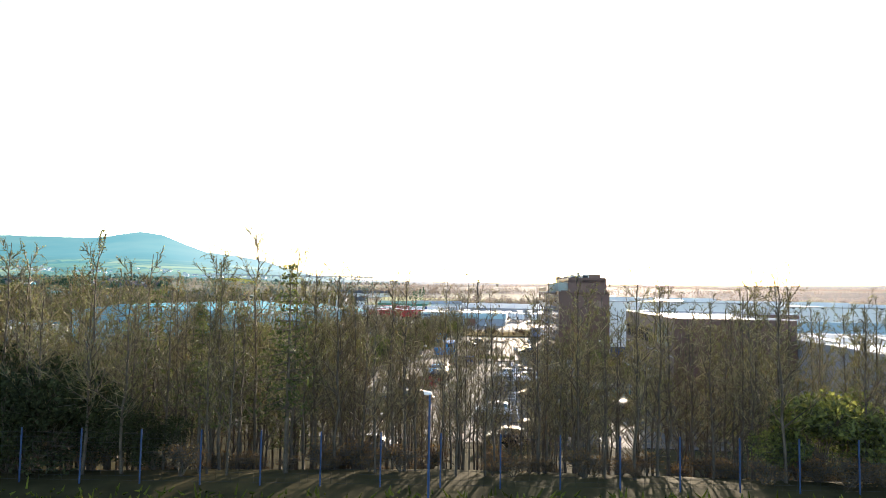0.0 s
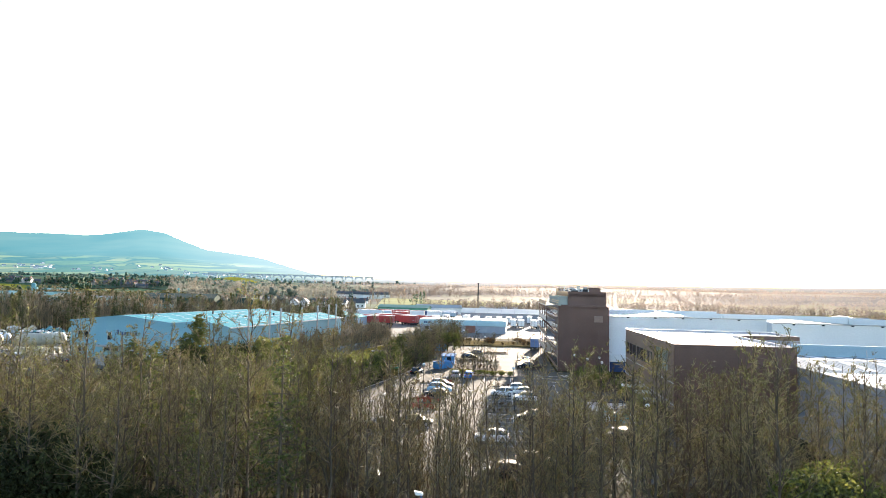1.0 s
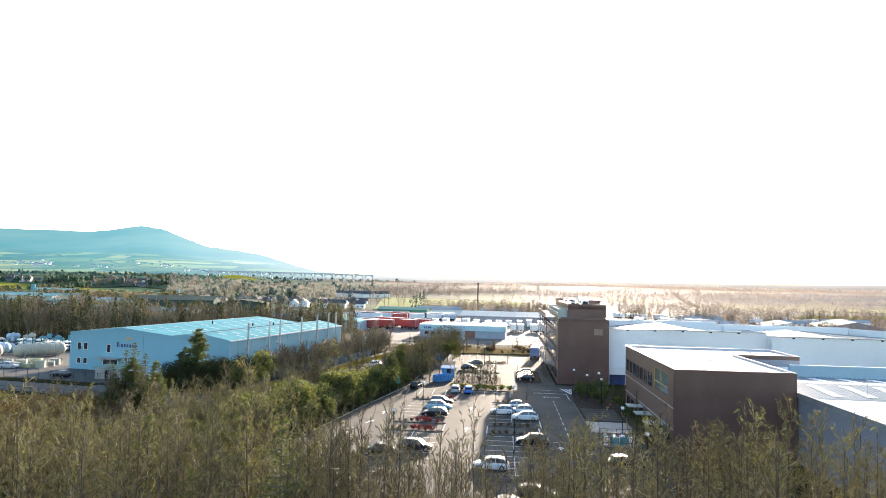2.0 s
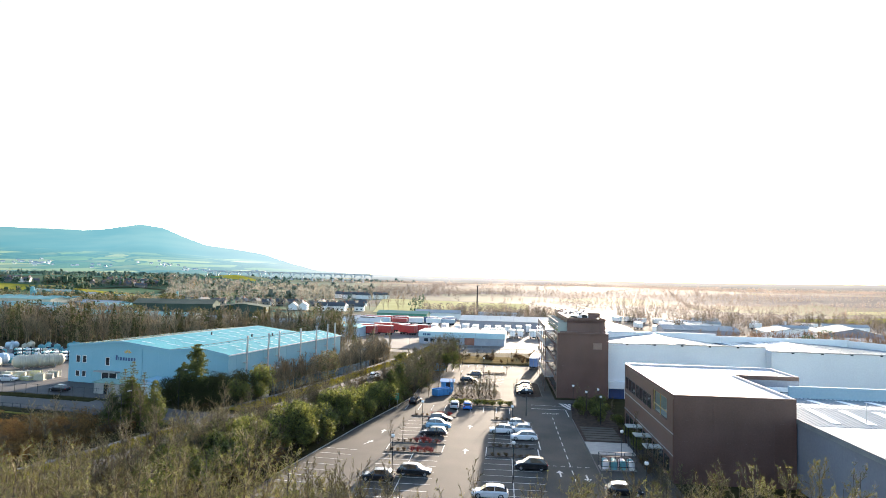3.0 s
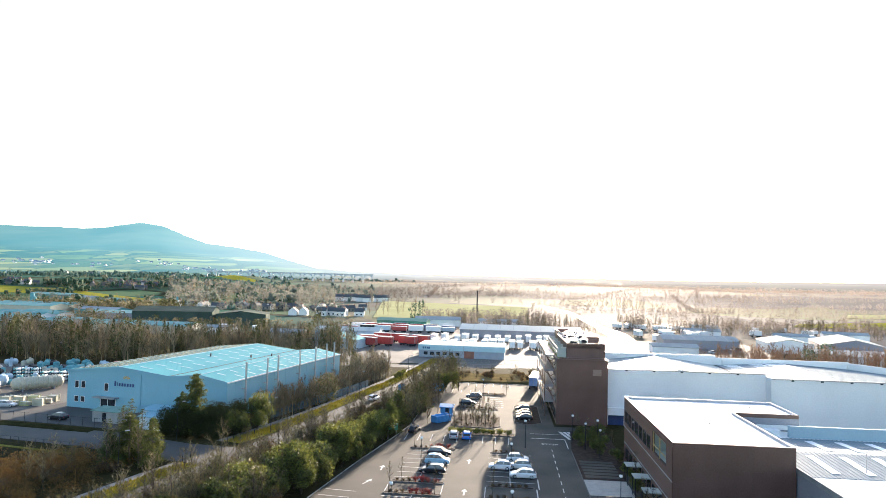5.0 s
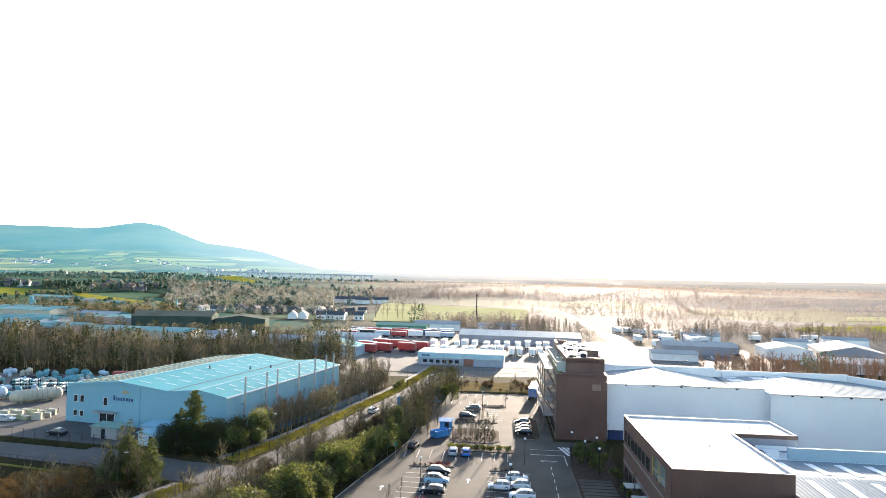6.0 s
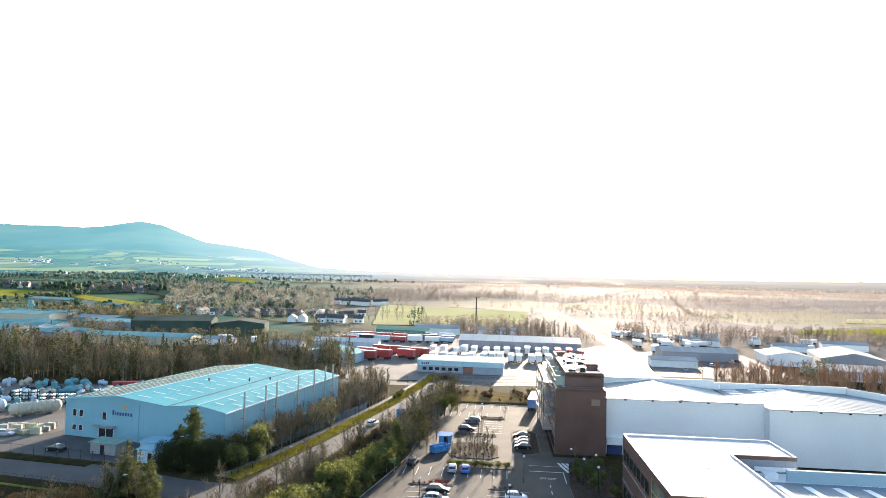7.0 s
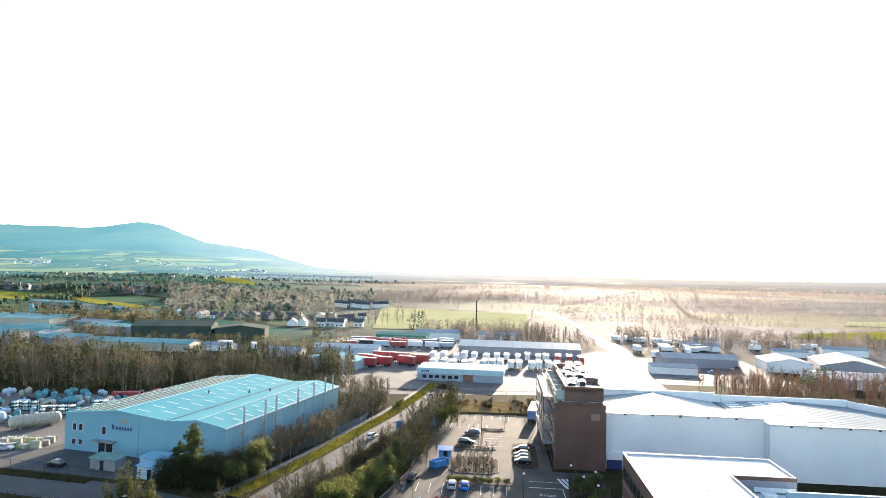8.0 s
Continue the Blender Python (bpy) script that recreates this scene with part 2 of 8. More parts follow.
# ---- car park, roads and verges ----
car_park = flat("car_park", [est(-30, 62), est(22.3, 62), est(22.3, 142), est(12, 142), est(12, 196), est(-19, 196), est(-19, 138), est(-20.5, 128), est(-24.2, 108), est(-28.5, 80)], -0.6, 0.02, ASPHALT, "grey asphalt car park with painted bays", "car park")


def road(name, line, width, z, mat, label):
    """A strip of carriageway along a line, with its crown following the ground."""
    left, right = [], []
    for i, (x, y) in enumerate(line):
        a, b = Vector(line[max(i - 1, 0)]), Vector(line[min(i + 1, len(line) - 1)])
        d = (b - a).normalized()
        nx, ny = -d.y * width / 2, d.x * width / 2
        left.append((x + nx, y + ny)), right.append((x - nx, y - ny))
    sh = Shape()
    k = len(line)
    top = [(x, y, land(x, y) + z) for x, y in left + right]
    sh.add(top + [(x, y, h - 0.5) for x, y, h in top], [(k + i, k + i + 1, i + 1, i) for i in range(k - 1)]
           + [(i, i + 1, 2 * k + i + 1, 2 * k + i) for i in range(k - 1)] + [(k + i + 1, k + i, 3 * k + i, 3 * k + i + 1) for i in range(k - 1)])
    return tagged(part(name, sh, mat), label, "road", kind="structure"), left, right


MAIN = [(-52, 66), (-44, 84), (-39, 98), (-36.3, 104), (-32.8, 115), (-28.4, 130.7), (-22.7, 147.3), (-15.7, 171), (-9.5, 191), (-3.5, 214.5), (0.5, 232), (4, 250)]
road("road", MAIN, 6.4, 0.03, ROADWAY, "grey asphalt road curving past the car park")
road("road", [(-170, 131), (-110, 128.5), (-86, 126.5), (-62, 120.5), (-48, 114.5), (-34, 111.5)], 10.5, 0.026, ROADWAY, "side road in the shade of trees")
road("road", [(-60, 232), (-5, 231), (30, 235), (60, 240)], 9, 0.035, ROADWAY, "cross road in front of the depot")


# ---- brown office block with a white roof ----
GREYCLAD = material("mid grey cladding", (0.2, 0.2, 0.23), (0.28, 0.28, 0.31), 0.5, scale=0.1, fine=3, bump=0.02)
TIMBER = material("pale timber frame", (0.4, 0.28, 0.12), (0.55, 0.42, 0.2), 0.6, scale=2, fine=20)
SEDUM = material("green roof planting", (0.08, 0.12, 0.02), (0.2, 0.24, 0.05), 0.9, scale=0.6, fine=6, bump=0.5)
NAVY = material("navy sign panel", (0.02, 0.04, 0.12), (0.03, 0.06, 0.16), 0.5, scale=1, fine=6, bump=0)
AMBER = material("amber sign panel", (0.5, 0.28, 0.04), (0.6, 0.36, 0.07), 0.5, scale=1, fine=6, bump=0)
SOFFIT = material("pale canopy panel", (0.32, 0.35, 0.32), (0.42, 0.45, 0.42), 0.6, spec=0.2, scale=0.5, fine=6, bump=0.02)


def parapet_roof(outline, z, cap, roof_mat, parent, rise=0.45, thick=0.4, label="white roof membrane", skin=None):
    """Flat roof set below a parapet that follows the outline (counter-clockwise)."""
    n = len(outline)
    inner = []
    for i in range(n):
        p, a, b = Vector(outline[i]), Vector(outline[i - 1]), Vector(outline[(i + 1) % n])
        d0, d1 = (p - a).normalized(), (b - p).normalized()
        n0, n1 = Vector((-d0.y, d0.x)), Vector((-d1.y, d1.x))
        inner.append(tuple(p + (n0 + n1) / (1 + n0.dot(n1)) * thick))
    part("roof", Shape().prism(inner, z - 0.3, z), roof_mat, parent, label)
    sh = Shape()
    v = [(x, y, h) for o in (outline, inner) for h in (z - 0.3, z + rise) for x, y in o]
    f = []
    for i in range(n):
        j = (i + 1) % n
        f += [(n + i, n + j, 3 * n + j, 3 * n + i), (3 * n + i, 3 * n + j, 2 * n + j, 2 * n + i)]
    sh.add(v, f)
    part("parapet", sh, cap, parent)
    part("parapet_face", Shape().add(v, [(i, (i + 1) % n, n + (i + 1) % n, n + i) for i in range(n)]), skin or cap, parent)


def wall_ring(outline, z0, z1, mat, parent, skip=()):
    for i in range(len(outline)):
        if i in skip:
            continue
        (x0, y0), (x1, y1) = outline[i], outline[(i + 1) % len(outline)]
        d = Vector((x1 - x0, y1 - y0)).normalized()
        nx, ny = -d.y * 0.35, d.x * 0.35
        part("wall", Shape().prism([(x0, y0), (x1, y1), (x1 + nx - d.x * 0.35, y1 + ny - d.y * 0.35), (x0 + nx + d.x * 0.35, y0 + ny + d.y * 0.35)], z0, z1), mat, parent)


def strip_ray(a, b, half=0.1):
    """A thin upright bar on a wall, from (x, z) to (x, z)."""
    d = Vector((b[0] - a[0], b[1] - a[1])).normalized()
    nx, nz = -d.y * half, d.x * half
    out = [(a[0] - nx, a[1] - nz), (b[0] - nx, b[1] - nz), (b[0] + nx, b[1] + nz), (a[0] + nx, a[1] + nz)]
    return Shape().add([(x, -0.09, z) for x, z in out] + [(x, -0.01, z) for x, z in out], [(0, 1, 2, 3), (7, 6, 5, 4), (0, 4, 5, 1), (1, 5, 6, 2), (2, 6, 7, 3), (3, 7, 4, 0)])


block = thing("office_block", est_pose(22.4, 85.3), "low dark brown clad office block with a white flat roof", "building")
BL = [(0, 0), (15.2, 0), (15.2, 21.8), (25.2, 21.8), (25.2, 32.6), (0, 32.6)]
wall_ring(BL, -0.5, 10.7, BROWNCLAD, block, skip=(1, 2, 5))
wall_ring(BL, -0.5, 10.7, GREYCLAD, block, skip=(0, 3, 4, 5))
COPING = material("pale lilac-grey coping", (0.36, 0.34, 0.36), (0.46, 0.44, 0.46), 0.5, scale=0.4, fine=6, bump=0.02)
parapet_roof(BL, 11.0, COPING, MEMBRANE, block, 0.35, 0.3, skin=BROWNCLAD)
for y0, y1, z0, z1 in ((0.35, 3.4, -0.5, 10.7), (11.2, 32.25, -0.5, 10.7), (3.4, 11.2, -0.5, 7.3), (3.4, 11.2, 10.3, 10.7)):
    part("wall", Shape().box(0, 0.35, y0, y1, z0, z1), BROWNCLAD, block)
part("terrace", Shape().box(0.35, 2.6, 3.2, 11.4, 7.1, 7.35).box(0.35, 2.6, 3.2, 11.4, 10.3, 10.5).box(2.6, 2.8, 3.2, 11.4, 7.1, 10.5).box(0.35, 2.6, 3.0, 3.2, 7.1, 10.5).box(0.35, 2.6, 11.4, 11.6, 7.1, 10.5), SOFFIT, block, "pale recessed terrace")
for y in (3.5, 7.3, 11.0):
    part("post", Shape().box(0.06, 0.2, y - 0.07, y + 0.07, 7.3, 10.3), TIMBER, block, "pale timber post")
for z in (8.3, 10.2):
    part("rail", Shape().box(0.08, 0.18, 3.4, 11.2, z, z + 0.1), TIMBER, block, "pale timber rail")
for z in (3.4, 6.15):
    part("band", Shape().box(-0.06, 0.02, 0.2, 32.4, z, z + 0.14), TRIM, block)
for i in range(7):
    y = 12.6 + i * 2.8
    w = part("window", Shape().box(-0.03, 0.05, y, y + 1.9, 7.2, 9.0), GLASS, block)
    part("frame", Shape().box(-0.07, 0.03, y - 0.08, y, 7.1, 9.1).box(-0.07, 0.03, y + 1.9, y + 1.98, 7.1, 9.1).box(-0.07, 0.03, y, y + 1.9, 7.1, 7.2).box(-0.07, 0.03, y, y + 1.9, 9.0, 9.1), BLACKPOLE, w)
for i in range(9):
    y = 2.0 + i * 3.3
    w = part("window", Shape().box(-0.03, 0.05, y, y + 2.2, 0.9, 2.7), GLASS, block)
    part("frame", Shape().box(-0.07, 0.03, y - 0.08, y, 0.8, 2.8).box(-0.07, 0.03, y + 2.2, y + 2.28, 0.8, 2.8).box(-0.07, 0.03, y, y + 2.2, 0.8, 0.9).box(-0.07, 0.03, y, y + 2.2, 2.7, 2.8), BLACKPOLE, w)
for y in (5.0, 11.5, 17.5):
    c = part("canopy", Shape().box(-2.4, -0.07, y, y + 2.4, 3.05, 3.2), SOFFIT, block, "pale entrance canopy")
    for yy in (y + 0.15, y + 2.25):
        part("post", Shape().tube((-2.25, yy, -0.2), (-2.25, yy, 3.05), 0.05), BLACKPOLE, c)
for i in range(6):
    part("panel_joint", Shape().box(2.5 * (i + 1) - 0.015, 2.5 * (i + 1) + 0.015, -0.012, 0.01, 0, 10.6), BROWNCLAD, block)
for z in (2.7, 5.4, 8.1):
    part("panel_joint", Shape().box(0, 15.2, -0.012, 0.01, z - 0.015, z + 0.015), BROWNCLAD, block)
part("sign_band", Shape().box(18.6, 25.0, 21.7, 21.82, 8.95, 9.65), WHITECLAD, block, "white horizontal panel")
for i in range(6):
    part("wall_rib", Shape().box(15.9 + i * 1.5, 16.0 + i * 1.5, 21.77, 21.82, 8.9, 10.6), GREYCLAD, block)
for x, y in ((4, 26), (9, 14), (12.5, 28), (20, 28)):
    part("roof_outlet", Shape().tube((x, y, 11.0), (x, y, 11.25), 0.12), TRIM, block)

# ---- tower ----
tower = thing("office_tower", est_pose(12.6, 144.4), "dark brown four-storey office tower with plant on the roof", "building")
TW = [(0, 0), (11.2, 0), (11.2, 45), (0, 45)]
wall_ring(TW, -0.5, 14.2, BROWNCLAD, tower)
parapet_roof(TW, 14.3, BROWNCLAD, MEMBRANE, tower, 0.2, 0.3, label="pale roof terrace")
# plant enclosure, open to the sky, set back from the front
PH = [(2.5, 3.8), (11.15, 3.8), (11.15, 38), (2.5, 38)]
wall_ring(PH, 14.3, 17.2, BROWNCLAD, tower)
parapet_roof(PH, 16.9, BROWNCLAD, MEMBRANE, tower, 0.85, 0.25, label="white plant deck")
part("screen", Shape().box(2.5, 6.2, 37.7, 38.0, 17.75, 18.5).box(2.5, 2.8, 30, 37.7, 17.75, 18.5), BROWNCLAD, tower, "brown sheet screen at the back of the plant deck")
part("lift_housing", Shape().box(8.2, 11.1, 12.0, 17.5, 16.9, 18.6).box(8.05, 11.25, 11.85, 17.65, 18.6, 18.72), BROWNCLAD, tower, "brown lift housing")
for i in range(5):
    part("gallery_fin", Shape().box(0.5, 2.5, 5.0 + i * 7.5, 5.25 + i * 7.5, 14.3, 16.6), SOFFIT, tower)
for z in (15.0, 15.5, 16.5):
    part("gallery_rail", Shape().box(0.34, 0.42, 4.2, 38, z, z + 0.08), TIMBER, tower, "pale yellow rail along the roof gallery")
part("green_roof", Shape().box(0.45, 1.8, 1.2, 38, 14.3, 14.42), SEDUM, tower, "strip of green roof planting")
part("roof_coping", Shape().box(0.6, 10.8, 0.9, 1.1, 14.3, 14.75), BROWNCLAD, tower, "brown low rail along the terrace")
for i in range(4):
    part("panel_joint", Shape().box(2.24 * (i + 1) - 0.015, 2.24 * (i + 1) + 0.015, -0.012, 0.01, 0, 14.4), BROWNCLAD, tower)
for z in (3.6, 7.2, 10.8):
    part("panel_joint", Shape().box(0, 11.2, -0.012, 0.01, z - 0.015, z + 0.015), BROWNCLAD, tower)
LOUVRE = material("faded brown louvre", (0.2, 0.13, 0.1), (0.26, 0.17, 0.14), 0.6, scale=0.5, fine=8, bump=0.05)
louvre = part("louvre", Shape().box(7.9, 9.8, -0.04, 0.05, 11.0, 12.4), LOUVRE, tower, "faded brown louvre panel")
for i in range(6):
    part("slat", Shape().box(7.95, 9.75, -0.08, -0.04, 11.12 + i * 0.21, 11.2 + i * 0.21), LOUVRE, louvre)
for lv in range(4):
    z = 3.4 + lv * 3.6
    part("balcony", Shape().box(-2.2, 0.0, 8.0, 38, z, z + 0.3), GREYCLAD, tower, "grey balcony slab")
    part("glazing", Shape().box(-0.04, 0.05, 2.0, 44, z - 2.5, z - 0.4), GLASS, tower)
    for y in (8.2, 15.5, 23, 30.5, 37.8):
        part("fin", Shape().box(-2.15, -2.0, y - 0.1, y + 0.1, z - 3.3 if lv else 0, z), BROWNCLAD, tower)
        part("brace", Shape().tube((-2.07, y, z), (-0.05, y, z - 2.2), 0.07, n=6), BROWNCLAD, tower)
    part("balustrade", Shape().box(-2.2, -2.14, 8.0, 38, z + 0.3, z + 1.2), BROWNCLAD if lv % 2 else TRIM, tower)
PLANT = [(3.2, 6, 2.0, 2.4, 1.0), (6.0, 7, 1.6, 2.0, 1.3), (3.4, 11, 2.6, 3.0, 0.9), (3.9, 16.5, 1.8, 2.6, 1.4), (6.3, 19, 2.6, 3, 1.1), (3.4, 22, 2.2, 2.5, 1.2), (8, 22.5, 1.6, 2.4, 1.5), (4.5, 28, 2.2, 2.4, 1.3), (8, 29, 2.0, 2.6, 1.0), (5.5, 33, 2.4, 2.2, 1.2)]
for x, y, w, d, h in PLANT:
    u = part("plant_unit", Shape().box(x, x + w, y, y + d, 17.1, 17.1 + h), GALV, tower)
    part("fan_cowl", Shape().tube((x + w / 2, y + d / 2, 17.1 + h), (x + w / 2, y + d / 2, 17.35 + h), 0.45, 0.5, 12), TRIM, u)
    part("plinth", Shape().box(x - 0.1, x + w + 0.1, y - 0.1, y + d + 0.1, 16.9, 17.1), BLACKPOLE, u)
    part("grille", Shape().box(x + 0.2, x + w - 0.2, y - 0.04, y, 17.25, 17.0 + h), BLACKPOLE, u)
for y in (9.4, 14.5, 20.5, 26, 31.5):
    part("pipe", Shape().tube((2.9, y, 17.7), (8.0, y, 17.7), 0.14, n=8), GALV, tower)
    part("pipe", Shape().tube((6.0, y, 17.7), (6.0, y, 16.9), 0.1, n=8), GALV, tower)
for x, y, h in ((5.6, 9.2, 1.9), (5.9, 15.2, 2.1), (3.2, 20.2, 1.8), (7.4, 26, 2.2), (6.6, 31, 1.7)):
    part("vent_stack", Shape().tube((x, y, 16.9), (x, y, 16.9 + h), 0.16, n=8).tube((x, y, 16.9 + h), (x, y, 17.1 + h), 0.28, n=8), GALV, tower)
for x in (2.8, 10.9):
    for z in (18.1, 18.6):
        part("rail", Shape().tube((x, 4, z), (x, 37.6, z), 0.03, n=6), GALV, tower)

# ---- white production hall ----
hall = thing("production_hall", est_pose(24.0, 146.5), "long white clad production hall with a shallow metal roof", "building")
HA = [(0, 0), (34.2, 0), (34.2, 28.5), (0, 28.5)]
HB = [(34.2, -3.0), (75, -3.0), (75, 14), (66, 28.5), (34.2, 28.5)]
HA_TOP, HB_TOP = 12.55, 12.0
wall_ring(HA, -0.5, HA_TOP, WHITECLAD, hall, skip=(1,))
wall_ring(HB, -0.5, HB_TOP, WHITECLAD, hall, skip=(4,))
part("wall", Shape().box(34.2, 34.55, -2.65, 0.36, -0.5, HB_TOP), WHITECLAD, hall)


def slope(x0, x1, y0, y1, za, zb, thick=0.25):
    """A roof sheet that rises from y0 to y1."""
    return Shape().add([(x0, y0, za), (x1, y0, za), (x1, y1, zb), (x0, y1, zb), (x0, y0, za + thick), (x1, y0, za + thick), (x1, y1, zb + thick), (x0, y1, zb + thick)],
                       [(0, 3, 2, 1), (4, 5, 6, 7), (0, 1, 5, 4), (1, 2, 6, 5), (2, 3, 7, 6), (3, 0, 4, 7)])


def pitch(x0, x1, y0, y1, za, zb, thick=0.2):
    """A roof sheet that rises or falls from x0 to x1, its top at za and zb."""
    return Shape().add([(x0, y0, za - thick), (x1, y0, zb - thick), (x1, y1, zb - thick), (x0, y1, za - thick), (x0, y0, za), (x1, y0, zb), (x1, y1, zb), (x0, y1, za)],
                       [(0, 3, 2, 1), (4, 5, 6, 7), (0, 1, 5, 4), (1, 2, 6, 5), (2, 3, 7, 6), (3, 0, 4, 7)])


# two shallow gables with their ridges running back from the front wall, a valley between them
VALLEY = 32.3
part("roof", pitch(0.35, 16.5, 0.36, 28.14, 10.9, 12.75), GLOSSROOF, hall), part("roof", pitch(16.5, VALLEY, 0.36, 28.14, 12.75, 10.75), GLOSSROOF, hall)
part("roof", pitch(VALLEY, 49.0, 0.36, 28.14, 10.75, 11.8), HALLROOF, hall), part("roof", pitch(49.0, 66.0, 0.36, 28.14, 11.8, 10.8), HALLROOF, hall)
part("roof", pitch(34.56, 49.0, -2.64, 0.36, 10.89, 11.8), HALLROOF, hall), part("roof", pitch(49.0, 66.0, -2.64, 0.36, 11.8, 10.8), HALLROOF, hall)
part("roof", Shape().prism([(66.0, -2.64), (74.64, -2.64), (74.64, 13.7), (66.0, 27.6)], 10.5, 10.8), HALLROOF, hall)
part("valley_gutter", Shape().box(VALLEY - 0.3, VALLEY + 0.3, 0.4, 28.1, 10.78, 10.84), BLACKPOLE, hall)
for (x, z), y0 in (((16.5, 12.75), 0.4), ((49.0, 11.8), -2.6)):
    part("roof_ridge", Shape().add([(x - 0.35, y0, z - 0.02), (x + 0.35, y0, z - 0.02), (x, y0, z + 0.1), (x - 0.35, 28.1, z - 0.02), (x + 0.35, 28.1, z - 0.02), (x, 28.1, z + 0.1)], [(0, 1, 2), (5, 4, 3), (0, 2, 5, 3), (2, 1, 4, 5), (1, 0, 3, 4)]), WHITECLAD, hall)
for (xa, ya), (xb, yb), top in (((0, 28.5), (32.6, 28.5), 13.2), ((32.6, 28.5), (66, 28.5), 12.65), ((66, 28.5), (75, 14), 12.4)):
    d = Vector((xb - xa, yb - ya)).normalized()
    base = HA_TOP if xa < 30 else HB_TOP
    part("parapet", Shape().prism([(xa, ya), (xa + d.y * 0.36, ya - d.x * 0.36), (xb + d.y * 0.36, yb - d.x * 0.36), (xb, yb)], base, top), WHITECLAD, hall)
for x0, x1, y, z in ((0, 34.1, -0.16, HA_TOP), (34.3, 75, -3.16, HB_TOP)):
    g = part("gutter", Shape().box(x0, x1, y, y + 0.15, z - 0.18, z + 0.02), TRIM, hall)
    for i in range(int((x1 - x0) / 6)):
        part("bracket", Shape().box(x0 + 4 + i * 6, x0 + 4.5 + i * 6, y - 0.04, y + 0.14, z - 0.45, z - 0.18), BLACKPOLE, g)
for i in range(11):
    part("wall_seam", Shape().box(1.6 + i * 3.0, 1.63 + i * 3.0, -0.012, 0.01, 0, 12.3), WHITECLAD, hall)
for i in range(13):
    part("wall_seam", Shape().box(36 + i * 3.0, 36.03 + i * 3.0, -3.012, -2.99, 0, 11.8), WHITECLAD, hall)
for i in range(11):
    for x0, x1 in ((40.6, 43.9), (44.5, 48.4), (34.2, 37.4)):
        y = 0.8 + i * 2.5
        za, zb = 10.75 + (x0 - VALLEY) * 0.0629, 10.75 + (x1 - VALLEY) * 0.0629
        if x0 > 40 or i > 4:
            part("roof_light", pitch(x0, x1, y, y + 1.15, za + 0.07, zb + 0.07, 0.06), ROOFLIGHT, hall, "translucent white roof light")
for i in range(14):
    part("roof_seam", pitch(49.3, 65.8, -2.0 + i * 2.15, -1.94 + i * 2.15, 11.83, 10.85, 0.05), HALLROOF, hall), part("roof_seam", pitch(0.6, 16.1, 1.0 + i * 2.0, 1.06 + i * 2.0, 10.97, 12.75, 0.05), GLOSSROOF, hall)
part("canopy", Shape().box(0.1, 3.9, -0.9, -0.02, 2.3, 3.9), WHITECLAD, hall, "white translucent door canopy")
part("loading_door", Shape().box(0.3, 3.7, -0.06, 0.02, 0, 2.3), NAVY, hall, "dark blue loading door")

# ---- lower hall with a ribbed roof ----
PALEPANEL = material("pale blue parapet panel", (0.27, 0.38, 0.44), (0.34, 0.45, 0.5), 0.55, scale=0.1, fine=3, bump=0.02)
annex = thing("factory_annex", est_pose(37.8, 40), "low factory annex with a ribbed pale metal roof", "building")
AN = [(0, 0), (45, 0), (45, 66.8), (0, 66.8)]
wall_ring(AN, -0.5, 8.5, GREYCLAD, annex)


def ribbed(x0, x1, y0, y1, za, zb, pitch=0.6, rib=0.05):
    """Profiled roof sheet with ribs that run from y0 to y1."""
    xs, x = [], x0
    while x < x1 - pitch:
        xs += [(x, 0), (x + pitch * 0.6, 0), (x + pitch * 0.7, rib), (x + pitch * 0.9, rib)]
        x += pitch
    xs.append((x1, 0))
    n = len(xs)
    return Shape().add([(x, y0, za + h) for x, h in xs] + [(x, y1, zb + h) for x, h in xs] + [(x, y0, za - 0.25) for x, h in xs] + [(x, y1, zb - 0.25) for x, h in xs],
                       [(i, i + 1, n + i + 1, n + i) for i in range(n - 1)] + [(2 * n + i, 2 * n + i + 1, i + 1, i) for i in range(n - 1)] + [(n + i, n + i + 1, 3 * n + i + 1, 3 * n + i) for i in range(n - 1)])


part("roof", ribbed(-0.1, 45, 42, 52, 8.75, 9.25), HALLROOF, annex), part("roof", ribbed(-0.1, 45, 52, 62, 9.25, 8.8), HALLROOF, annex)
part("roof", ribbed(-0.1, 45, 0, 16, 8.75, 9.4), HALLROOF, annex), part("roof", ribbed(-0.1, 45, 16, 32, 9.4, 8.75), HALLROOF, annex)
part("roof", Shape().box(-0.1, 45, 32, 42, 8.4, 8.72), MEMBRANE, annex, "white flat roof valley"), part("roof", Shape().box(-0.1, 45, 62, 66.8, 8.4, 8.75), MEMBRANE, annex, "white flat roof valley")
part("edge_trim", Shape().box(-0.22, -0.1, 0, 66.8, 8.3, 8.95), TRIM, annex)
for i in range(9):
    for y0, y1, za, zb in ((43.5, 50.5, 8.83, 9.18), (53.5, 60, 9.19, 8.9), (18, 28, 9.33, 8.92)):
        part("roof_light", slope(3.2 + i * 4.2, 4.3 + i * 4.2, y0, y1, za + 0.03, zb + 0.03, 0.05), ROOFLIGHT, annex, "translucent white roof light")
part("parapet", Shape().box(6.4, 45, 62.6, 63.2, 8.7, 10.5), PALEPANEL, annex)
part("air_unit", Shape().box(3.4, 5.4, 63.5, 64.8, 8.75, 9.5).box(3.3, 5.5, 63.4, 64.9, 9.5, 9.6), WHITECLAD, annex)
part("vent_pole", Shape().tube((7.5, 44, 9.0), (7.5, 44, 11.4), 0.05), GALV, annex)

